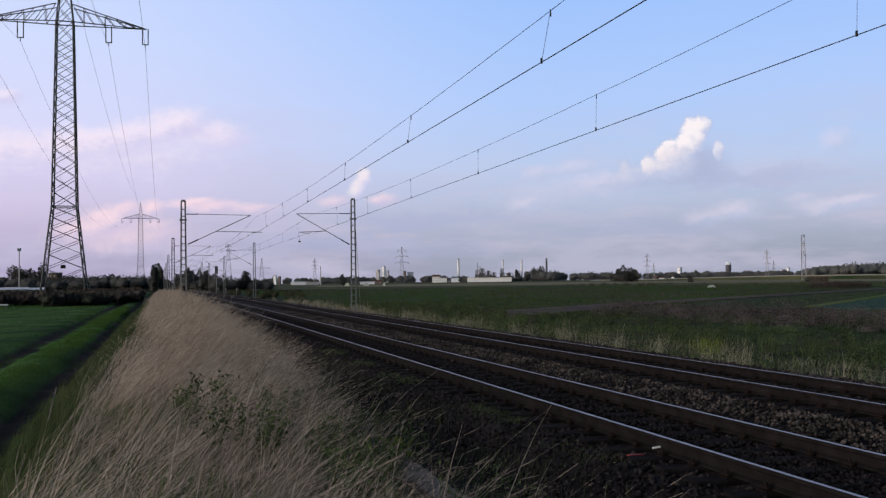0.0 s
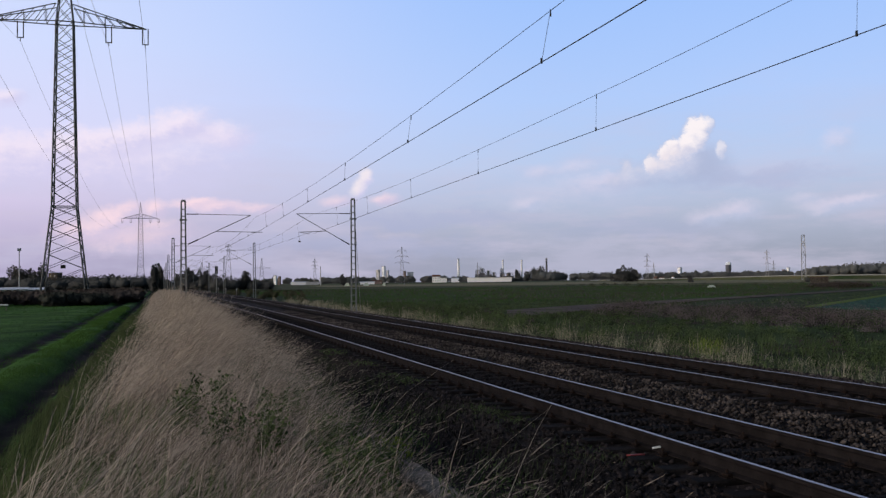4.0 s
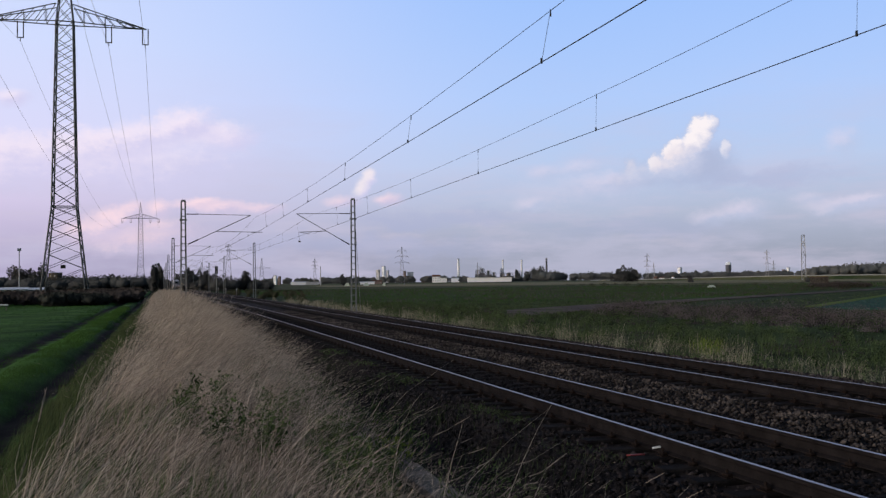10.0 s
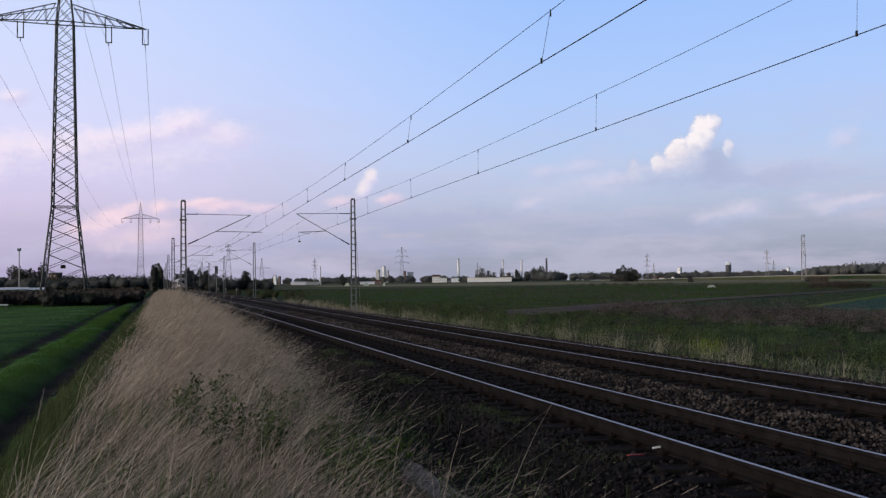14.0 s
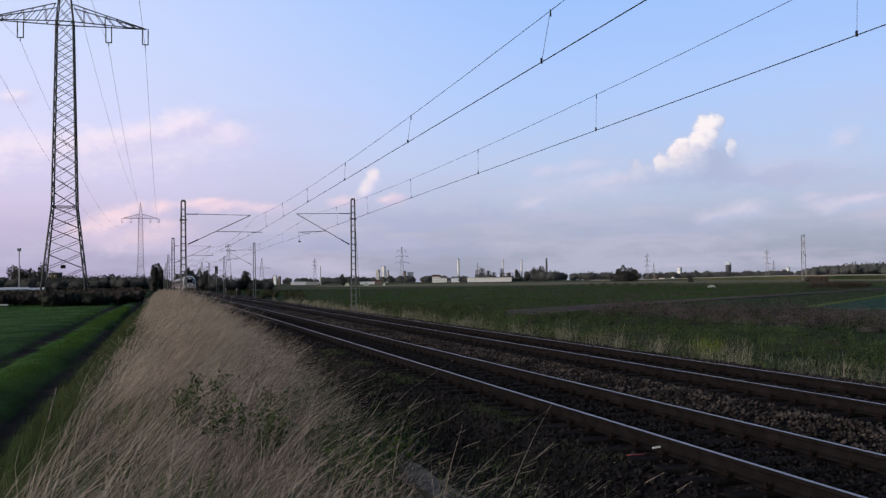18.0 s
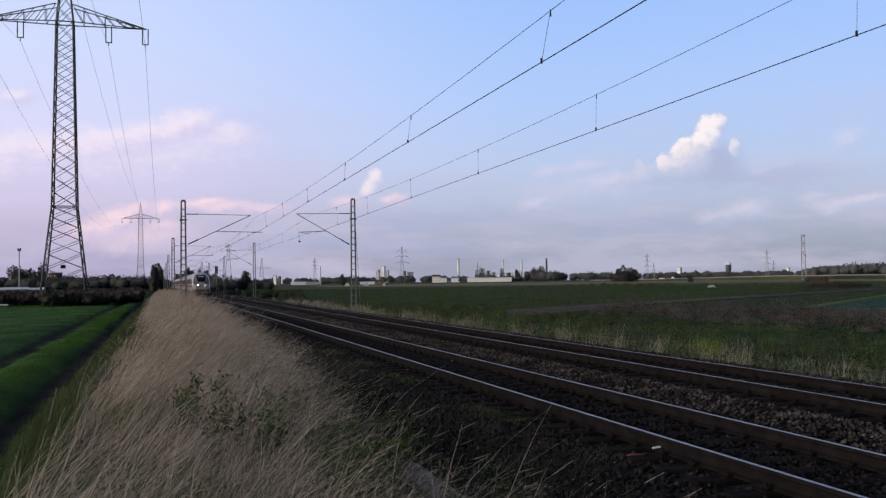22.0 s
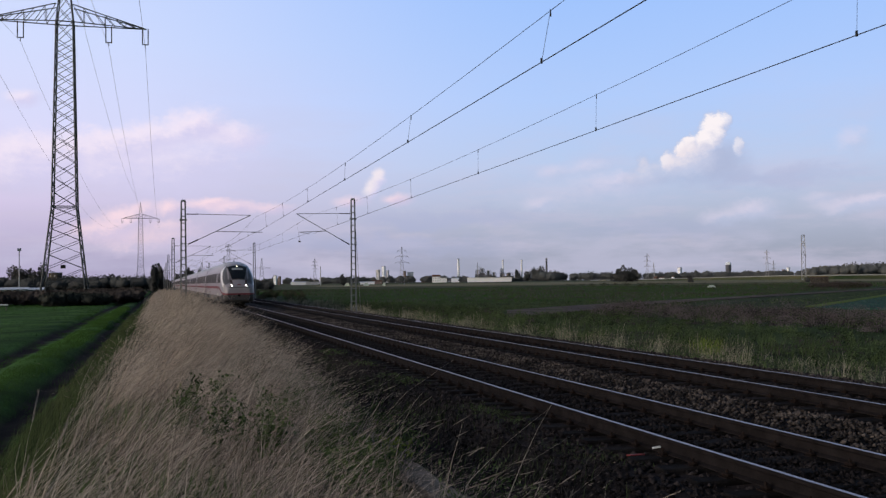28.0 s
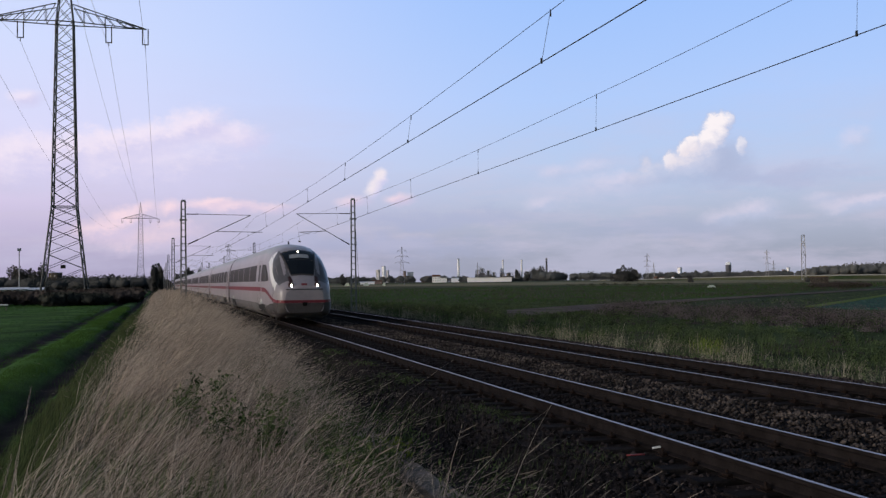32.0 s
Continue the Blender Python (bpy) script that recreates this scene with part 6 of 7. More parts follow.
def wild_grass(name, material, head, label, clumps, per, area, height, width, seed, lean=(0.3, 1.4), turn=(0.1, 0.5), near=1.5, headed=0.5, spikes=7, spike=0.018, loose=0.10, low=0.0, grow=0.05, shrink=0.0, stray=0.33, slim=0.085, seg=7, rank=0.0, hold=-9.0):
    """Wind-blown grass in uneven clumps: stems that droop, kink and cross, many with a feathery head of small spikelets."""
    rng = np.random.default_rng(seed)
    cx, cy = scatter(rng, clumps, *area, near)
    held = in_straw(name, rng, cx, cy) & off_path(cx, cy)
    if hold > -9.0:
        held &= lumps(cx, cy, 0.45, seed) > hold
    cx, cy = cx[held], cy[held]
    clumps = len(cx)
    n = clumps * per
    k = np.repeat(np.arange(clumps), per)
    x = cx[k] + rng.normal(0, loose, n)
    y = cy[k] + rng.normal(0, loose, n) * 1.4
    out = (x > 2.45) & (x < 3.25) & (y > 8.8) & (y < 11.0)
    x = np.where(out, x - 0.9, x)
    swell = 0.4 + 1.1 * np.clip(lumps(cx, cy, 1.1, 31), 0, 1)
    hgt = height * (swell * rng.uniform(0.7, 1.15, clumps))[k] * rng.uniform(0.5, 1.15, n) * (1 - shrink * np.minimum(1, (x / 2.2) ** 2))
    # the bank's far stretch is overgrown more heavily on its track side
    hgt = hgt * trodden(x, y) * (1 + rank * np.clip((x - 0.2) / 1.6, 0, 1) * np.clip((y - 16) / 20, 0, 1))
    far = rng.uniform(*lean, clumps)[k] * rng.uniform(0.7, 1.3, n)
    way = (rng.normal(turn[0], turn[1], clumps) + 1.8 * (lumps(cx, cy, 0.7, 5) - 0.5))[k] + rng.normal(0, 0.3, n)
    t = np.linspace(0, 1, seg)
    bend = rng.uniform(1.15, 2.5, n)[:, None]
    side = hgt[:, None] * far[:, None] * t[None] ** bend
    kink = rng.normal(0, 0.02, (n, seg)).cumsum(1) * hgt[:, None] * t
    px = x[:, None] + side * np.cos(way)[:, None] - kink * np.sin(way)[:, None]
    py = y[:, None] + side * np.sin(way)[:, None] + kink * np.cos(way)[:, None]
    stand = np.sqrt(np.maximum(0.08, 1 - 0.42 * far ** 2))
    droop = rng.uniform(0.05, 0.4, n)[:, None]
    pz = (lands(x) - 0.02 + low)[:, None] + hgt[:, None] * stand[:, None] * (t - droop * t ** 3)[...] + np.abs(kink) * 0.4
    wide = width * rng.uniform(0.6, 1.3, n) * (1 + np.maximum(0, np.hypot(x, y) - 6) * grow)
    f = rng.uniform(-1.2, 0.5, n)
    w = wide[:, None] * (1 - 0.7 * t ** 2)[None] / 2
    ox, oy = np.cos(f)[:, None] * w, np.sin(f)[:, None] * w
    me = strips(name, np.stack([px - ox, py - oy, pz], -1), np.stack([px + ox, py + oy, pz], -1))
    me.materials.append(material)
    tagged(new(name, me), label, "grass", kind="stuff")
    if headed <= 0:
        return
    c = np.stack([px, py, pz], -1)
    pick = rng.random(n) < headed
    a, b, tip, size = c[pick, seg - 3], c[pick, seg - 2], c[pick, seg - 1], wide[pick] / width
    m = len(tip)
    rows = []
    for j in range(spikes):
        g = rng.uniform(0.0, 1.0, m)[:, None]
        root = np.where(g < 0.4, a + (b - a) * g / 0.4, b + (tip - b) * (g - 0.4) / 0.6)
        d = (tip - b) / np.maximum(1e-6, np.linalg.norm(tip - b, axis=1, keepdims=True)) + rng.normal(0, stray, (m, 3))
        d /= np.linalg.norm(d, axis=1, keepdims=True)
        e = np.cross(d, rng.normal(size=(m, 3)))
        e /= np.linalg.norm(e, axis=1, keepdims=True)
        ln = (spike * rng.uniform(0.6, 1.5, m) * np.sqrt(size))[:, None]
        th = (spike * slim * size)[:, None]
        rows.append(np.stack([root, root + d * ln * 0.5 + e * th, root + d * ln, root + d * ln * 0.5 - e * th], 1))
    # spikelets of one stem lie together, so that each keeps its stem's tone
    me = quads(name, np.stack(rows, 1).reshape(-1, 3), m * spikes)
    me.materials.append(head)
    tagged(new(name.replace("grass", "heads"), me), label.replace("grass", "seed heads"), "grass", kind="stuff")


wild_grass("wild_hay_grass", M["hay"], M["hay"], "matted brown grass lying under the tall stems", 3700, 10, (-1.5, 1.8, 2.7, 22), 0.50, 0.0031, 31, (0.9, 2.4), (0.1, 1.0), 1.35, 0.8, 4, 0.026, 0.12, seg=4)
wild_grass("wild_grass", M["straw"], M["panicle"], "tall dry grass blown over by the wind", 1900, 10, (-1.5, 1.8, 2.7, 22), 0.90, 0.0024, 71, (0.5, 1.8), (0.1, 0.75), 1.4, 0.75, 8, 0.019, 0.13, shrink=0.2, seg=6)
wild_grass("wild_pale_grass", M["straw_pale"], M["panicle"], "bleached single stems of dry grass", 1500, 2, (-1.5, 1.9, 2.9, 17), 1.1, 0.0033, 72, (0.4, 1.6), (0.1, 0.6), 1.3, 0.6, 9, 0.018)
wild_grass("wild_far_grass", M["straw_far"], M["straw_far"], "fluffy pale dry grass along the berm", 3900, 8, (-1.2, 3.9, 12.5, 170), 0.95, 0.0031, 32, (0.35, 1.2), (0.1, 0.5), 1.75, 1.0, 4, 0.075, 0.16, grow=0.04, shrink=0.2, stray=0.15, slim=0.028, seg=5, rank=0.55)
wild_grass("wild_far_grass", M["straw_far"], M["straw_far"], "rank pale grass round the mast's foot", 330, 9, (0.3, 2.7, 38, 66.3), 1.5, 0.0034, 33, (0.2, 0.7), (0.1, 0.5), 0.9, 1.0, 5, 0.08, 0.16, grow=0.04, stray=0.15, slim=0.028, seg=5)
wild_grass("bank_grass", M["straw_pale"], M["panicle"], "thin pale grass stems leaning over the bank", 190, 3, (1.0, 2.7, 4.2, 18), 1.0, 0.0026, 75, (0.1, 1.0), (0.1, 0.5), 1.4, 0.6, 9, 0.016)
wild_grass("bank_dead_grass", M["weed"], None, "brown dead grass tangled on the bank", 800, 14, (1.3, 4.5, 5.0, 60), 0.42, 0.0030, 76, (0.4, 1.6), (0.1, 1.2), 1.5, 0.0, seg=4)
wild_grass("verge_grass", M["tan"], M["tan"], "tan tussocks of grass beyond the tracks", 520, 20, (14.9, 18.8, 12, 130), 1.0, 0.0030, 74, (0.0, 0.4), (0.1, 1.2), 1.6, 0.7, 6, 0.030, 0.15, stray=0.2, slim=0.05, seg=5, hold=0.52)
wild_grass("verge_short_grass", M["tan"], None, "short faded grass between the tussocks", 420, 16, (14.6, 22.0, 12, 130), 0.42, 0.0040, 77, (0.1, 0.9), (0.1, 1.5), 1.35, 0.0, loose=0.3, seg=4)
wild_grass("verge_green_grass", M["bank_leaf"], None, "fresh green grass growing among the verge weeds", 420, 14, (15.0, 27.0, 14, 70), 0.75, 0.0042, 78, (0.1, 0.7), (0.1, 1.5), 1.5, 0.0, loose=0.2, seg=4, hold=0.4)


def weed_mounds(name, material, label, mounds, per, area, height, wide, size, seed, hold=-9.0):
    """Bushy weeds in separate uneven mounds of small leaves."""
    rng = np.random.default_rng(seed)
    u, v = rng.uniform(0, 1, mounds), rng.uniform(0, 1, mounds)
    c = np.array(area, float)
    q = (1 - u)[:, None] * ((1 - v)[:, None] * c[0] + v[:, None] * c[3]) + u[:, None] * ((1 - v)[:, None] * c[1] + v[:, None] * c[2])
    q = q[off_path(q[:, 0], q[:, 1]) & (patchy(q[:, 0], q[:, 1], 0.31, seed) > hold)]
    k = np.repeat(np.arange(len(q)), per)
    grow = rng.uniform(0.35, 1.25, len(q)) ** 1.3
    h, w = height * grow * rng.uniform(0.7, 1.2, len(q)), wide * grow * rng.uniform(0.7, 1.5, len(q))
    d = rng.normal(size=(len(k), 3))
    d /= np.linalg.norm(d, axis=1, keepdims=True)
    d *= rng.uniform(0.35, 1.05, (len(k), 1))
    x, y = q[k, 0] + d[:, 0] * w[k], q[k, 1] + d[:, 1] * w[k]
    z = lands(x) + h[k] * np.abs(d[:, 2]) * rng.uniform(0.6, 1.2, len(k))
    me = leaf_quads(name, rng, np.stack([x, y, z], -1), size, 1.2)
    me.materials.append(material)
    return tagged(new(name, me), label, "weeds", kind="stuff")


weed_mounds("verge_bushes", M["leaf_weed"], "dark green weeds heaped beyond the tracks", 420, 140, ((15.4, 14), (17.0, 130), (34, 100), (33, 26)), 1.05, 0.8, 0.042, 61, 0.25)
weed_mounds("verge_bushes", M["leaf_weed"], "fresher green weeds among the dark ones", 130, 110, ((15.2, 16), (16.5, 120), (33, 90), (32, 26)), 0.7, 0.6, 0.038, 66, 0.3)
weed_mounds("verge_bushes", M["brown_weed"], "grey-brown dead weeds among the green", 190, 110, ((16, 16), (16, 110), (36, 86), (34, 28)), 0.6, 0.7, 0.038, 62, 0.4)
weed_mounds("weed_band", M["brush"], "grey-purple band of dead weeds by the fields", 470, 130, ((35.5, 74), (49, 93), (52, 54), (36, 38)), 1.3, 0.95, 0.046, 63)
weed_mounds("weed_band", M["leaf_weed"], "green weeds growing in the brown band", 120, 110, ((30, 62), (46, 86), (48, 52), (31, 36)), 0.7, 0.8, 0.044, 64)


def weed_clump(x, y, height, wide, seed):
    """A leafy weed: a few stalks with many small leaves towards the top."""
    rng = np.random.default_rng(seed)
    t = thing("leafy_weed", pose(x, y, land(x) - 0.03), "dark green leafy weed standing in dry straw", "weed", "leafy weeds in the straw")
    tips = []
    for k in range(7):
        bm = bmesh.new()
        a = k * 2.4 + rng.uniform(0, 1)
        tip = (math.cos(a) * wide * rng.uniform(0.3, 1) + 0.1, math.sin(a) * wide * rng.uniform(0.3, 1), height * rng.uniform(0.75, 1.05))
        rod(bm, (0, 0, 0), tip, 0.004, 5, 0.002)
        part("stalk", bm, M["leaf_weed"], t)
        tips.append(tip)
    tips = np.array(tips)
    k = rng.integers(0, 7, 330)
    s = rng.uniform(0.5, 1.05, 330)
    pts = tips[k] * s[:, None] + rng.normal(0, 0.035, (330, 3))
    leaves = part("leaves", leaf_quads("leaves", rng, pts, 0.022), M["bank_leaf"], t)
    tagged(leaves, kind="stuff")


for n, (wx, wy) in enumerate([(0.17, 9.6), (0.45, 8.7), (0.72, 8.6), (0.85, 8.2), (1.35, 8.5), (1.34, 7.4), (0.25, 10.8), (0.6, 11.4), (1.1, 10.2), (1.55, 9.4), (1.75, 8.0), (1.5, 11.6), (1.9, 10.4)]):
    weed_clump(wx, wy, 0.58 if wx < 1.2 else 0.60, 0.17 + 0.03 * (n % 3), 300 + n)

# ---- swaying seed-head tufts ----
TUFTS = []


def tuft_mesh(seed, stems, height, lean=0.42, ear=1.0, wide=0.06):
    rng = np.random.default_rng(seed)
    x, y = rng.normal(0, wide, stems), rng.normal(0, wide, stems)
    z = np.zeros(stems)
    me = blades("stem", rng, x, y, z, height * np.ones(stems), 0.0040 * np.ones(stems), lean, 0.3 if ear < 1.5 else 0.08, 6)
    me.materials.append(M["straw_pale"])
    # ears on the stem tips: short twisted ribbons
    co = np.zeros(len(me.vertices) * 3, np.float32)
    me.vertices.foreach_get("co", co)
    co = co.reshape(stems, 6, 2, 3).mean(2)
    tip, way = co[:, 5], co[:, 5] - co[:, 4]
    way /= np.linalg.norm(way, axis=1, keepdims=True)
    rows = []
    for k in range(3):
        for j in range(8):
            a = k * 2.1 + j * 0.8 + rng.uniform(0, 1, stems)
            side = np.stack([np.cos(a), np.sin(a), 0 * a], -1)
            perp = np.cross(way, side)
            c = tip + ear * way * (j * 0.017 - 0.085)
            out = way * 0.9 + side * 0.25
            size, s = 0.030 * ear, 0.0023 * ear * (1.15 - 0.1 * j)
            rows.append(np.stack([c, c + out * size * 0.5 + perp * s, c + out * size, c + out * size * 0.5 - perp * s], 1))
    ears = quads("ear", np.concatenate(rows).reshape(-1, 3), stems * 24)
    ears.materials.append(M["straw_head"])
    return me, ears


def tufts():
    rng = random.Random(77)
    kinds = [tuft_mesh(50 + k, 4 + k, 0.84 + 0.08 * k, 0.6, 0.8, 0.10) for k in range(5)]
    reeds = [tuft_mesh(80 + k, 3 + k % 2, 1.30 - 0.08 * k, 0.16, 1.2, 0.06) for k in range(4)]
    for i in range(150):
        y = 3.0 + 15.0 * rng.random() ** 1.5
        x = rng.uniform(-1.3, 2.3 if y < 6.5 else 1.0)
        if y < 4.5 and abs(x - y * 0.3) < 0.5:
            x -= 0.9
        st, ea = kinds[i % 5]
        if i < 4:
            # tall reed grass at the field side of the berm
            x, y = ((-0.51, 4.1), (-0.56, 4.16), (-0.60, 4.05), (-0.68, 4.4))[i]
            st, ea = reeds[i]
        m = pose(x, y, land(x) - 0.03, 0, 0, rng.uniform(-35, 35))
        t = thing("grass_tuft", m, "tuft of tall dry grass with seed heads", "grass tuft", "swaying grass tufts")
        part("stem", st, None, t)
        tagged(part("ear", ea, None, t, "pale feathery seed heads"), kind="stuff")
        TUFTS.append((t, m, rng.uniform(0, 6.3), rng.uniform(0.75, 1.25)))


tufts()


# ---- the express train ----
CAR = 28.75
HALF_SECTION = [(1.10, 0.22), (1.28, 0.36), (1.38, 0.62), (1.40, 0.84), (1.425, 1.1), (1.425, 1.7), (1.405, 2.2), (1.36, 2.65), (1.28, 3.05), (1.13, 3.40), (0.88, 3.66), (0.52, 3.81), (0.0, 3.87)]
NOSE_W = [(0.0, 0.62), (0.12, 0.78), (0.35, 0.88), (0.8, 0.935), (1.6, 0.97), (3.0, 0.99), (5.5, 1.0)]
NOSE_T = [(0.0, 1.62), (0.12, 1.80), (0.35, 1.98), (0.7, 2.20), (1.1, 2.56), (1.6, 2.98), (2.1, 3.30), (2.8, 3.58), (3.8, 3.77), (5.5, 3.87)]
NOSE_B = [(0.0, 0.50), (0.2, 0.36), (0.8, 0.26), (2.0, 0.22)]


def section(d, nose):
    """Half section at d behind the tip: (x, z) from sill to roof."""
    if not nose:
        return HALF_SECTION
    w, top, bot = lerp_table(NOSE_W, d), lerp_table(NOSE_T, d), lerp_table(NOSE_B, d)
    squash = max(0.0, 1 - d / 5.5)
    out = []
    for x, z in HALF_SECTION:
        k = (z - 0.22) / 3.65
        zz = bot + k * (top - bot)
        taper = 1.0 - 0.02 * squash * max(0.0, k - 0.35)
        # the cab's shoulders are squarer than the coaches' roof
        full = 1.0 + 0.16 * squash * max(0.0, k - 0.62) * (1.0 - k) / 0.09
        out.append((x * w * taper * min(full, 1.12), zz))
    return out


def at_height(d, z, nose):
    sec = section(d, nose)
    for (x0, z0), (x1, z1) in zip(sec, sec[1:]):
        if z0 <= z <= z1:
            return x0 + (x1 - x0) * (z - z0) / (z1 - z0)
    return sec[0][0] if z < sec[0][1] else 0.0


def at_width(d, x, nose):
    """Height of the upper skin where it is x from the middle."""
    sec = section(d, nose)
    for (x0, z0), (x1, z1) in zip(sec[5:], sec[6:]):
        if x1 <= x <= x0:
            return z0 + (z1 - z0) * (x - x0) / (x1 - x0)
    return sec[-1][1]


def shell_mesh(nose, d0, d1):
    ds = [d0, d0 + 0.05, d1 - 0.05, d1] if not nose else [0.0, 0.05, 0.12, 0.22, 0.35, 0.5, 0.7, 0.9, 1.1, 1.35, 1.6, 1.85, 2.1, 2.45, 2.8, 3.3, 3.8, 4.6, 5.5, 8.0, d1]
    n = len(HALF_SECTION)
    bm = bmesh.new()
    rings = []
    for d in ds:
        sec = section(d, nose)
        row = [(x, z) for x, z in sec] + [(-x, z) for x, z in sec[-2::-1]]
        rings.append([bm.verts.new((x, d, z)) for x, z in row])
    cnt = len(rings[0])
    for a, b in zip(rings, rings[1:]):
        for k in range(cnt - 1):
            f = bm.faces.new((a[k], b[k], b[k + 1], a[k + 1]))
            f.smooth = True
            kk = min(k, cnt - 2 - k)
            f.material_index = 3 if nose and a[0].co.y < 0.75 and kk < 5 else 1 if kk < 3 else (2 if kk >= 9 and not (nose and a[0].co.y < 3.4) else 0)
        f = bm.faces.new((a[cnt - 1], b[cnt - 1], b[0], a[0]))
        f.material_index = 1
    f = bm.faces.new(rings[0])
    f = bm.faces.new(rings[-1][::-1])
    bmesh.ops.recalc_face_normals(bm, faces=bm.faces)
    me = bpy.data.meshes.new("car_body")
    bm.to_mesh(me)
    bm.free()
    for k in ("body", "skirt", "roof_grey", "body_low"):
        me.materials.append(M[k])
    return me


def side_patch(side, rows, nose, lift=0.012, steps=1):
    """A plate that hugs the side wall; rows: d, low, high."""
    if nose:
        ds = sorted(set([q[0] for q in rows] + [0.1 * i for i in range(1, 55) if rows[0][0] < 0.1 * i < rows[-1][0]]))
        rows = [(d, lerp_table([(q[0], q[1]) for q in rows], d), lerp_table([(q[0], q[2]) for q in rows], d)) for d in ds]
        lift, steps = lift + 0.006, max(3, steps)
    bm = bmesh.new()
    prev = None
    for d, lo, hi in rows:
        ring = []
        for j in range(steps + 1):
            z = lo + (hi - lo) * j / steps
            x = at_height(d, z, nose) + lift
            ring.append(bm.verts.new((side * x, d, z)))
        if prev:
            for j in range(steps):
                q = (prev[j], ring[j], ring[j + 1], prev[j + 1])
                f = bm.faces.new(q if side > 0 else q[::-1])
                f.smooth = True
        prev = ring
    return bm


def top_patch(rows, lift=0.012, steps=8):
    """A plate that hugs the nose from above; rows: d, half width."""
    bm = bmesh.new()
    prev = None
    for d, w in rows:
        ring = []
        for j in range(steps + 1):
            x = -w + 2 * w * j / steps
            z = at_width(d, abs(x), True)
            ring.append(bm.verts.new((x, d - lift * 0.8, z + lift)))
        if prev:
            for j in range(steps):
                f = bm.faces.new((prev[j], prev[j + 1], ring[j + 1], ring[j]))
                f.smooth = True
        prev = ring
    return bm


def bogie_parts(coach, d):
    bm = bmesh.new()
    for s in (-1, 1):
        box(bm, s * 1.06 - 0.09, s * 1.06 + 0.09, d - 1.7, d + 1.7, 0.38, 0.66, 0.05)
        for o in (-1.25, 1.25):
            box(bm, s * 1.08 - 0.13, s * 1.08 + 0.13, d + o - 0.2, d + o + 0.2, 0.30, 0.62, 0.05)
    box(bm, -1.0, 1.0, d - 0.35, d + 0.35, 0.40, 0.75, 0.05)
    part("bogie_frame", bm, M["bogie"], coach)
    for o in (-1.25, 1.25):
        bm = bmesh.new()
        for s in (-1, 1):
            rod(bm, (s * 0.69, d + o, 0.46), (s * 0.82, d + o, 0.46), 0.46, 20)
            rod(bm, (s * 0.66, d + o, 0.46), (s * 0.69, d + o, 0.46), 0.49, 20)
        rod(bm, (-0.7, d + o, 0.46), (0.7, d + o, 0.46), 0.09, 10)
        part("wheelset", bm, M["wheel"], coach)


WIN_Z = (1.97, 2.83)


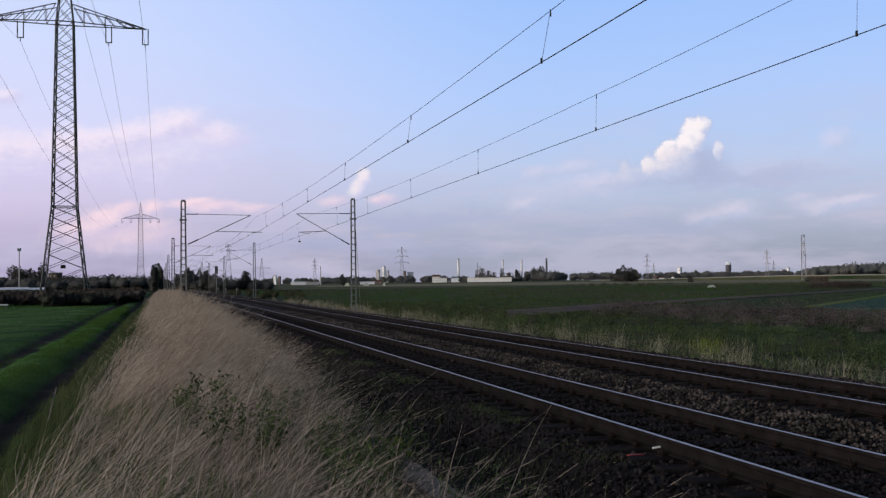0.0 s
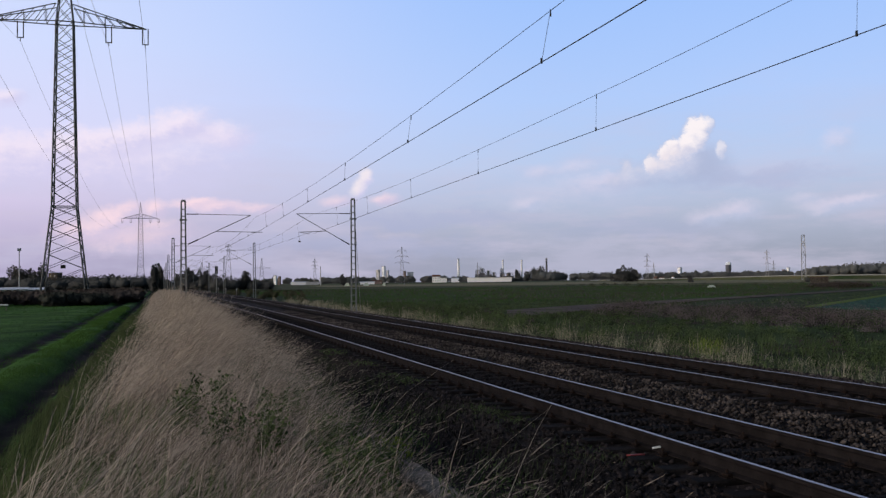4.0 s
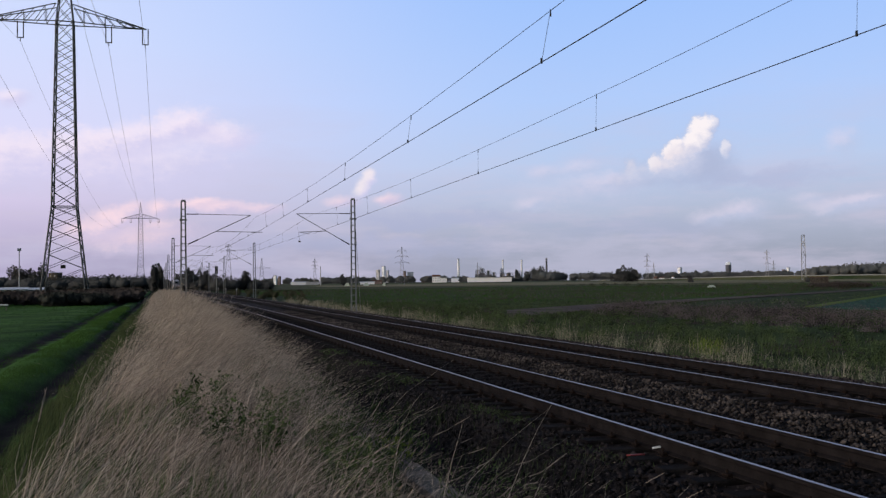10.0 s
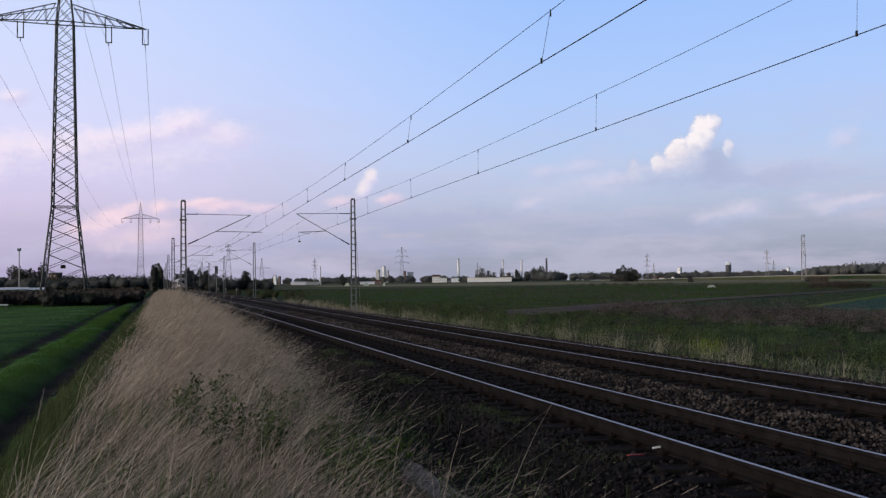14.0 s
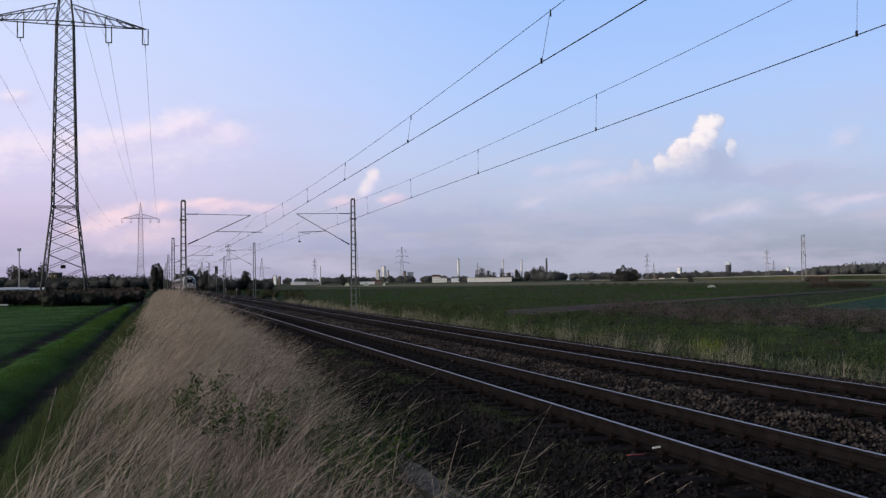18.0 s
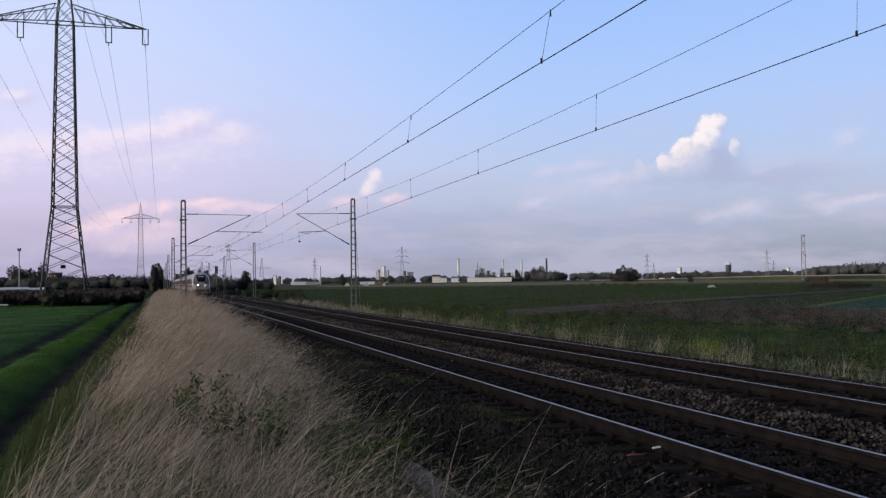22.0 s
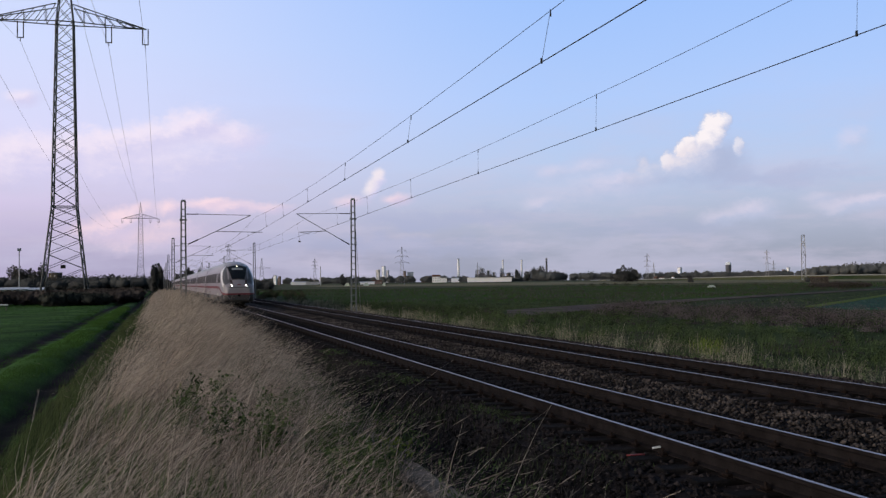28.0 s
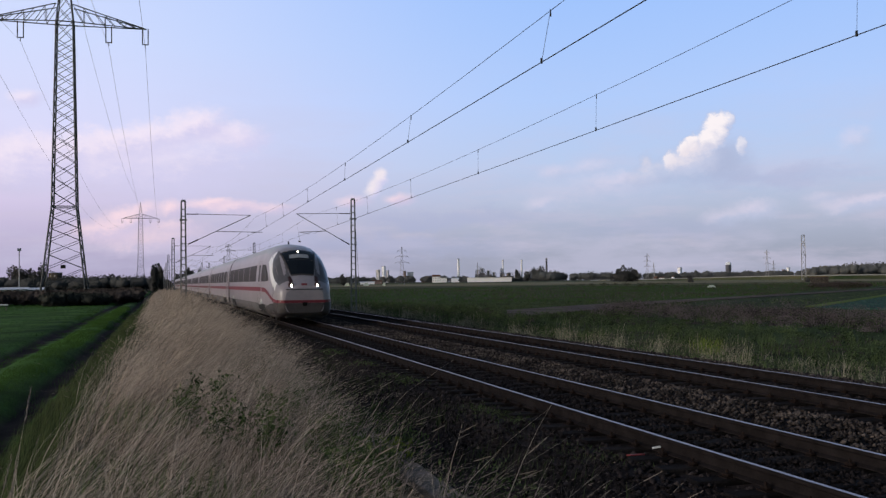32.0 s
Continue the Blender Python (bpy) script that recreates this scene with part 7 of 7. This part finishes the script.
def coach(train, index, nose, doors, bays):
    body = shell_mesh(nose, 0.0 if nose else 0.18, CAR - 0.18)
    c = part("car", body, None, train, "streamlined driving car" if nose else "")
    c.location.y = index * CAR
    d0 = 8.3 if nose else 1.0
    # red stripe and window bays on both sides
    for s in (-1, 1):
        if nose:
            rows = [(0.02, 0.94, 1.07), (0.3, 0.95, 1.08), (0.7, 0.98, 1.12), (1.1, 1.04, 1.19), (1.6, 1.13, 1.29), (2.4, 1.28, 1.46), (3.2, 1.39, 1.59), (4.0, 1.44, 1.65), (4.7, 1.44, 1.65), (5.0, 1.46, 1.68), (5.1, 1.46, 1.68)]
            part("stripe", side_patch(s, rows, True), M["red"], c, "red stripe")
            part("stripe", side_patch(s, [(5.5, 1.46, 1.68), (CAR - 0.25, 1.46, 1.68)], True), M["red"], c, "red stripe")
            # cab side window, pointed to the front, and the dark cheek beside the screen
            part("cab_window", side_patch(s, [(2.5, 1.98, 2.04), (3.1, 1.97, 2.42), (3.8, 1.96, 2.78), (5.4, 1.96, 2.82)], True, 0.012, 3), M["band"], c)
            rows = []
            for k in range(12):
                d = 0.42 + 2.55 * k / 11
                hi = at_width(d, 0.58 + 0.10 * max(0.0, d - 0.8), True)
                lo = min(hi - 0.02, 1.66 + 0.20 * (d - 0.42) + 0.225 * (d - 0.42) ** 2)
                rows.append((d, hi - 0.72 * (hi - lo), hi))
            # highlight of the nose corner, laid on as a near-white plate
            part("pillar", side_patch(s, [(d, lo - 0.26 - 0.10 * d, lo) for d, lo, hi in rows[1:]], True, 0.006, 4), M["pillar"], c, "pillar plate with a painted highlight beside the cheek")
            part("cheek_panel", side_patch(s, rows, True, 0.010, 5), M["cheek"], c, "dark cheek panel beside the windscreen")
        else:
            part("stripe", side_patch(s, [(0.3, 1.46, 1.68), (CAR - 0.3, 1.46, 1.68)], False), M["red"], c, "red stripe")
        for a, b in bays:
            part("window", side_patch(s, [(a, *WIN_Z), (b, *WIN_Z)], nose and a < 5.5, 0.010, 4), M["band"], c)
        for a in doors:
            part("door", side_patch(s, [(a, 0.48, 3.02), (a + 1.0, 0.48, 3.02)], False, 0.016, 8), M["body"], c)
            part("door_window", side_patch(s, [(a + 0.2, 1.95, 2.8), (a + 0.8, 1.95, 2.8)], False, 0.024, 3), M["band"], c)
            for e in (a - 0.03, a + 1.0):
                part("door_gap", side_patch(s, [(e, 0.46, 3.04), (e + 0.03, 0.46, 3.04)], False, 0.018, 8), M["rubber"], c)
    bogie_parts(c, 4.7 if not nose else 5.4)
    bogie_parts(c, CAR - 4.8)
    # gangway bellows towards the next car
    bm = bmesh.new()
    sec = [(x * 0.93, 0.3 + (z - 0.22) * 0.955) for x, z in HALF_SECTION]
    ring = [(x, z) for x, z in sec] + [(-x, z) for x, z in sec[-2::-1]]
    r0 = [bm.verts.new((x, CAR - 0.2, z)) for x, z in ring]
    r1 = [bm.verts.new((x, CAR + 0.2, z)) for x, z in ring]
    for k in range(len(ring)):
        bm.faces.new((r0[k], r1[k], r1[(k + 1) % len(ring)], r0[(k + 1) % len(ring)]))
    part("gangway", bm, M["rubber"], c, "black rubber gangway")
    for s in (-1, 1):
        # black band added on the wall to stand for the darkness of the car gap
        part("end_seal", side_patch(s, [(CAR - 0.62, 0.5, 3.6), (CAR - 0.17, 0.5, 3.6)], False, 0.02, 9), M["rubber"], c)
        for b in (4.7 if not nose else 5.4, CAR - 4.8):
            bm = bmesh.new()
            rod(bm, (s * 1.38, b, 0.95), (s * 1.46, b, 0.95), 0.16, 12, 0.13)
            part("damper_cover", bm, M["axle"], c, "pale round damper cover")
            part("bogie_recess", side_patch(s, [(b - 1.5, 0.40, 0.80), (b + 1.5, 0.40, 0.80)], False, 0.012, 3), M["bogie"], c)
    return c


def train_front(c):
    part("windscreen", top_patch([(0.80, 0.50), (0.90, 0.53), (1.2, 0.58), (1.5, 0.64), (1.8, 0.69), (2.1, 0.74), (2.34, 0.77), (2.40, 0.74)], 0.016), M["glass"], c, "large black windscreen")
    part("screen_frame", top_patch([(0.72, 0.50), (0.80, 0.56), (1.2, 0.63), (1.6, 0.71), (2.1, 0.80), (2.42, 0.84), (2.52, 0.80)], 0.008), M["band"], c, "dark frame round the windscreen")
    bm = top_patch([(1.72, 0.44), (1.80, 0.46), (1.92, 0.46), (2.0, 0.44)], 0.024)
    part("display", bm, M["roof_grey"], c, "grey destination display behind the screen")
    bm = bmesh.new()
    z = at_width(2.22, 0, True)
    lathe(bm, [(0.05, 0.0), (0.045, 0.04), (0.02, 0.05)], 12, (0, 2.2, z + 0.01))
    part("top_lamp", bm, M["lamp_top"], c, "glowing warm top lamp")
    for s in (-1, 1):
        x, z, d = 0.60, 1.73, 0.0
        while at_width(d, x, True) < z:
            d += 0.01
        # housing and lens look forwards out of the nose shoulder
        bm = bmesh.new()
        rod(bm, (s * x, d - 0.03, z), (s * x, d + 0.35, z), 0.13, 14, 0.2)
        part("lamp_housing", bm, M["lamp_house"], c)
        bm = bmesh.new()
        rod(bm, (s * x, d - 0.06, z), (s * x, d - 0.02, z), 0.046, 14, 0.06)
        part("headlamp", bm, M["lamp"], c, "bright white headlamp")
    # dark recess between each lamp and the windscreen's corner
    for s in (-1, 1):
        bm = bmesh.new()
        prev = None
        for k in range(7):
            d = 0.30 + 0.42 * k / 6
            ring = [bm.verts.new((s * x, d - 0.012, at_width(d, x, True) + 0.014)) for x in (0.50 + 0.01 * k, 0.58 + 0.01 * k, 0.67 + 0.005 * k)]
            if prev:
                for j in range(2):
                    q = (prev[j], prev[j + 1], ring[j + 1], ring[j])
                    bm.faces.new(q if s > 0 else q[::-1])
            prev = ring
        part("lamp_recess", bm, M["lamp_house"], c, "dark recess above the headlamp")
    # plates over the chin that carry its dust and shade as a dark colour
    bm = bmesh.new()
    v = [bm.verts.new((x, -0.010, z)) for x, z in ((-0.685, 0.49), (0.685, 0.49), (0.80, 0.62), (0.87, 0.80), (0.885, 0.935), (-0.885, 0.935), (-0.87, 0.80), (-0.80, 0.62))]
    bm.faces.new(v)
    part("chin_panel", bm, M["body_low"], c, "chin panel darkened with dust and painted shade")
    for s in (-1, 1):
        part("chin_panel", side_patch(s, [(0.02, 0.52, 0.93), (0.3, 0.36, 0.93), (0.9, 0.28, 0.92), (1.6, 0.26, 0.90), (2.6, 0.24, 0.80), (4.0, 0.24, 0.66), (5.2, 0.24, 0.50)], True, 0.008, 4), M["body_low"], c, "chin panel darkened with dust and painted shade")
    # coupler hatch seam, emblem, coupler opening, stripe over the nose cap, snow plough
    bm = bmesh.new()
    box(bm, -0.95, 0.95, -0.012, 0.02, 0.94, 1.07)
    part("stripe", bm, M["red"], c, "red stripe")
    bm = bmesh.new()
    box(bm, -0.84, 0.84, -0.010, 0.02, 1.545, 1.575)
    part("hatch_seam", bm, M["rubber"], c)
    bm = bmesh.new()
    rod(bm, (0, 5.5, 3.85), (0, 5.5, 4.02), 0.05, 8, 0.03)
    part("antenna", bm, M["rubber"], c, "small black roof antenna")
    bm = top_patch([(0.08, 0.13), (0.12, 0.14), (0.16, 0.13)], 0.012)
    part("emblem", bm, M["red"], c, "plain red emblem block")
    bm = bmesh.new()
    box(bm, -0.10, 0.10, -0.05, 0.06, 0.80, 0.97, 0.02)
    part("coupler_cover", bm, M["rubber"], c)
    bm = bmesh.new()
    box(bm, -0.85, 0.85, 0.22, 0.7, 0.22, 0.55, 0.06)
    part("plough", bm, M["bogie"], c)
    for s in (-1, 1):
        part("front_seam", side_patch(s, [(0.92, 0.45, 1.75), (0.96, 0.45, 1.75)], True, 0.014, 6), M["rubber"], c)


def express_train():
    t = thing("express_train", pose(NEAR_X, 43, 0), "light grey high-speed train with a red stripe", "train")
    first = coach(t, 0, True, [5.9], [(8.1, 12.0), (12.15, 16.0), (16.15, 20.0), (20.15, 24.0), (24.15, 27.9)])
    train_front(first)
    for k in range(1, 11):
        coach(t, k, False, [1.2, CAR - 2.4], [(2.8 + 3.35 * j, 5.75 + 3.35 * j) for j in range(7)])
    return t


train = express_train()


# ---- what moves ----
def motions():
    rows = [(0, 684), (3, 583), (6, 494), (9, 412), (11, 361), (13, 313), (15, 271), (17, 233), (19, 199), (20.5, 175.6), (22, 154), (23.5, 133.5), (25, 114), (26.5, 96.5), (28, 80), (29, 69.8), (30, 60.2), (31, 51.3), (32, 43.0)]
    walk(train, [(t, pose(NEAR_X, d - 0.3, 0)) for t, d in rows])
    walk(heap_cloud, [(0.0, pose(0, 0, -8, 0, 0, 0.66)), (16.0, pose(0, 0, 0, 0, 0, 0.0)), (32.0, pose(0, 0, 8, 0, 0, -0.66))])
    walk(backdrop, [(0.0, pose(0, 0, 0, 0, 0, 0.52)), (16.0, pose(0, 0, 0, 0, 0, 0.0)), (32.0, pose(0, 0, 0, 0, 0, -0.52))])
    for t, m, ph, rate in TUFTS:
        rows = []
        k = 0.0
        while k <= 32.01:
            gust = 0.6 + 0.4 * math.sin(k * 0.45 + m.translation.x * 0.5)
            a = gust * 5.5 * math.sin(k * 2 * math.pi / 2.4 * rate + ph + m.translation.y * 0.4)
            b = gust * 2.0 * math.sin(k * 2 * math.pi / 1.9 * rate + ph * 1.3)
            rows.append((k, Matrix.Translation(m.translation) @ pose(0, 0, 0, b, a, 0) @ m.to_quaternion().to_matrix().to_4x4()))
            k += 0.8
        walk(t, rows)


motions()
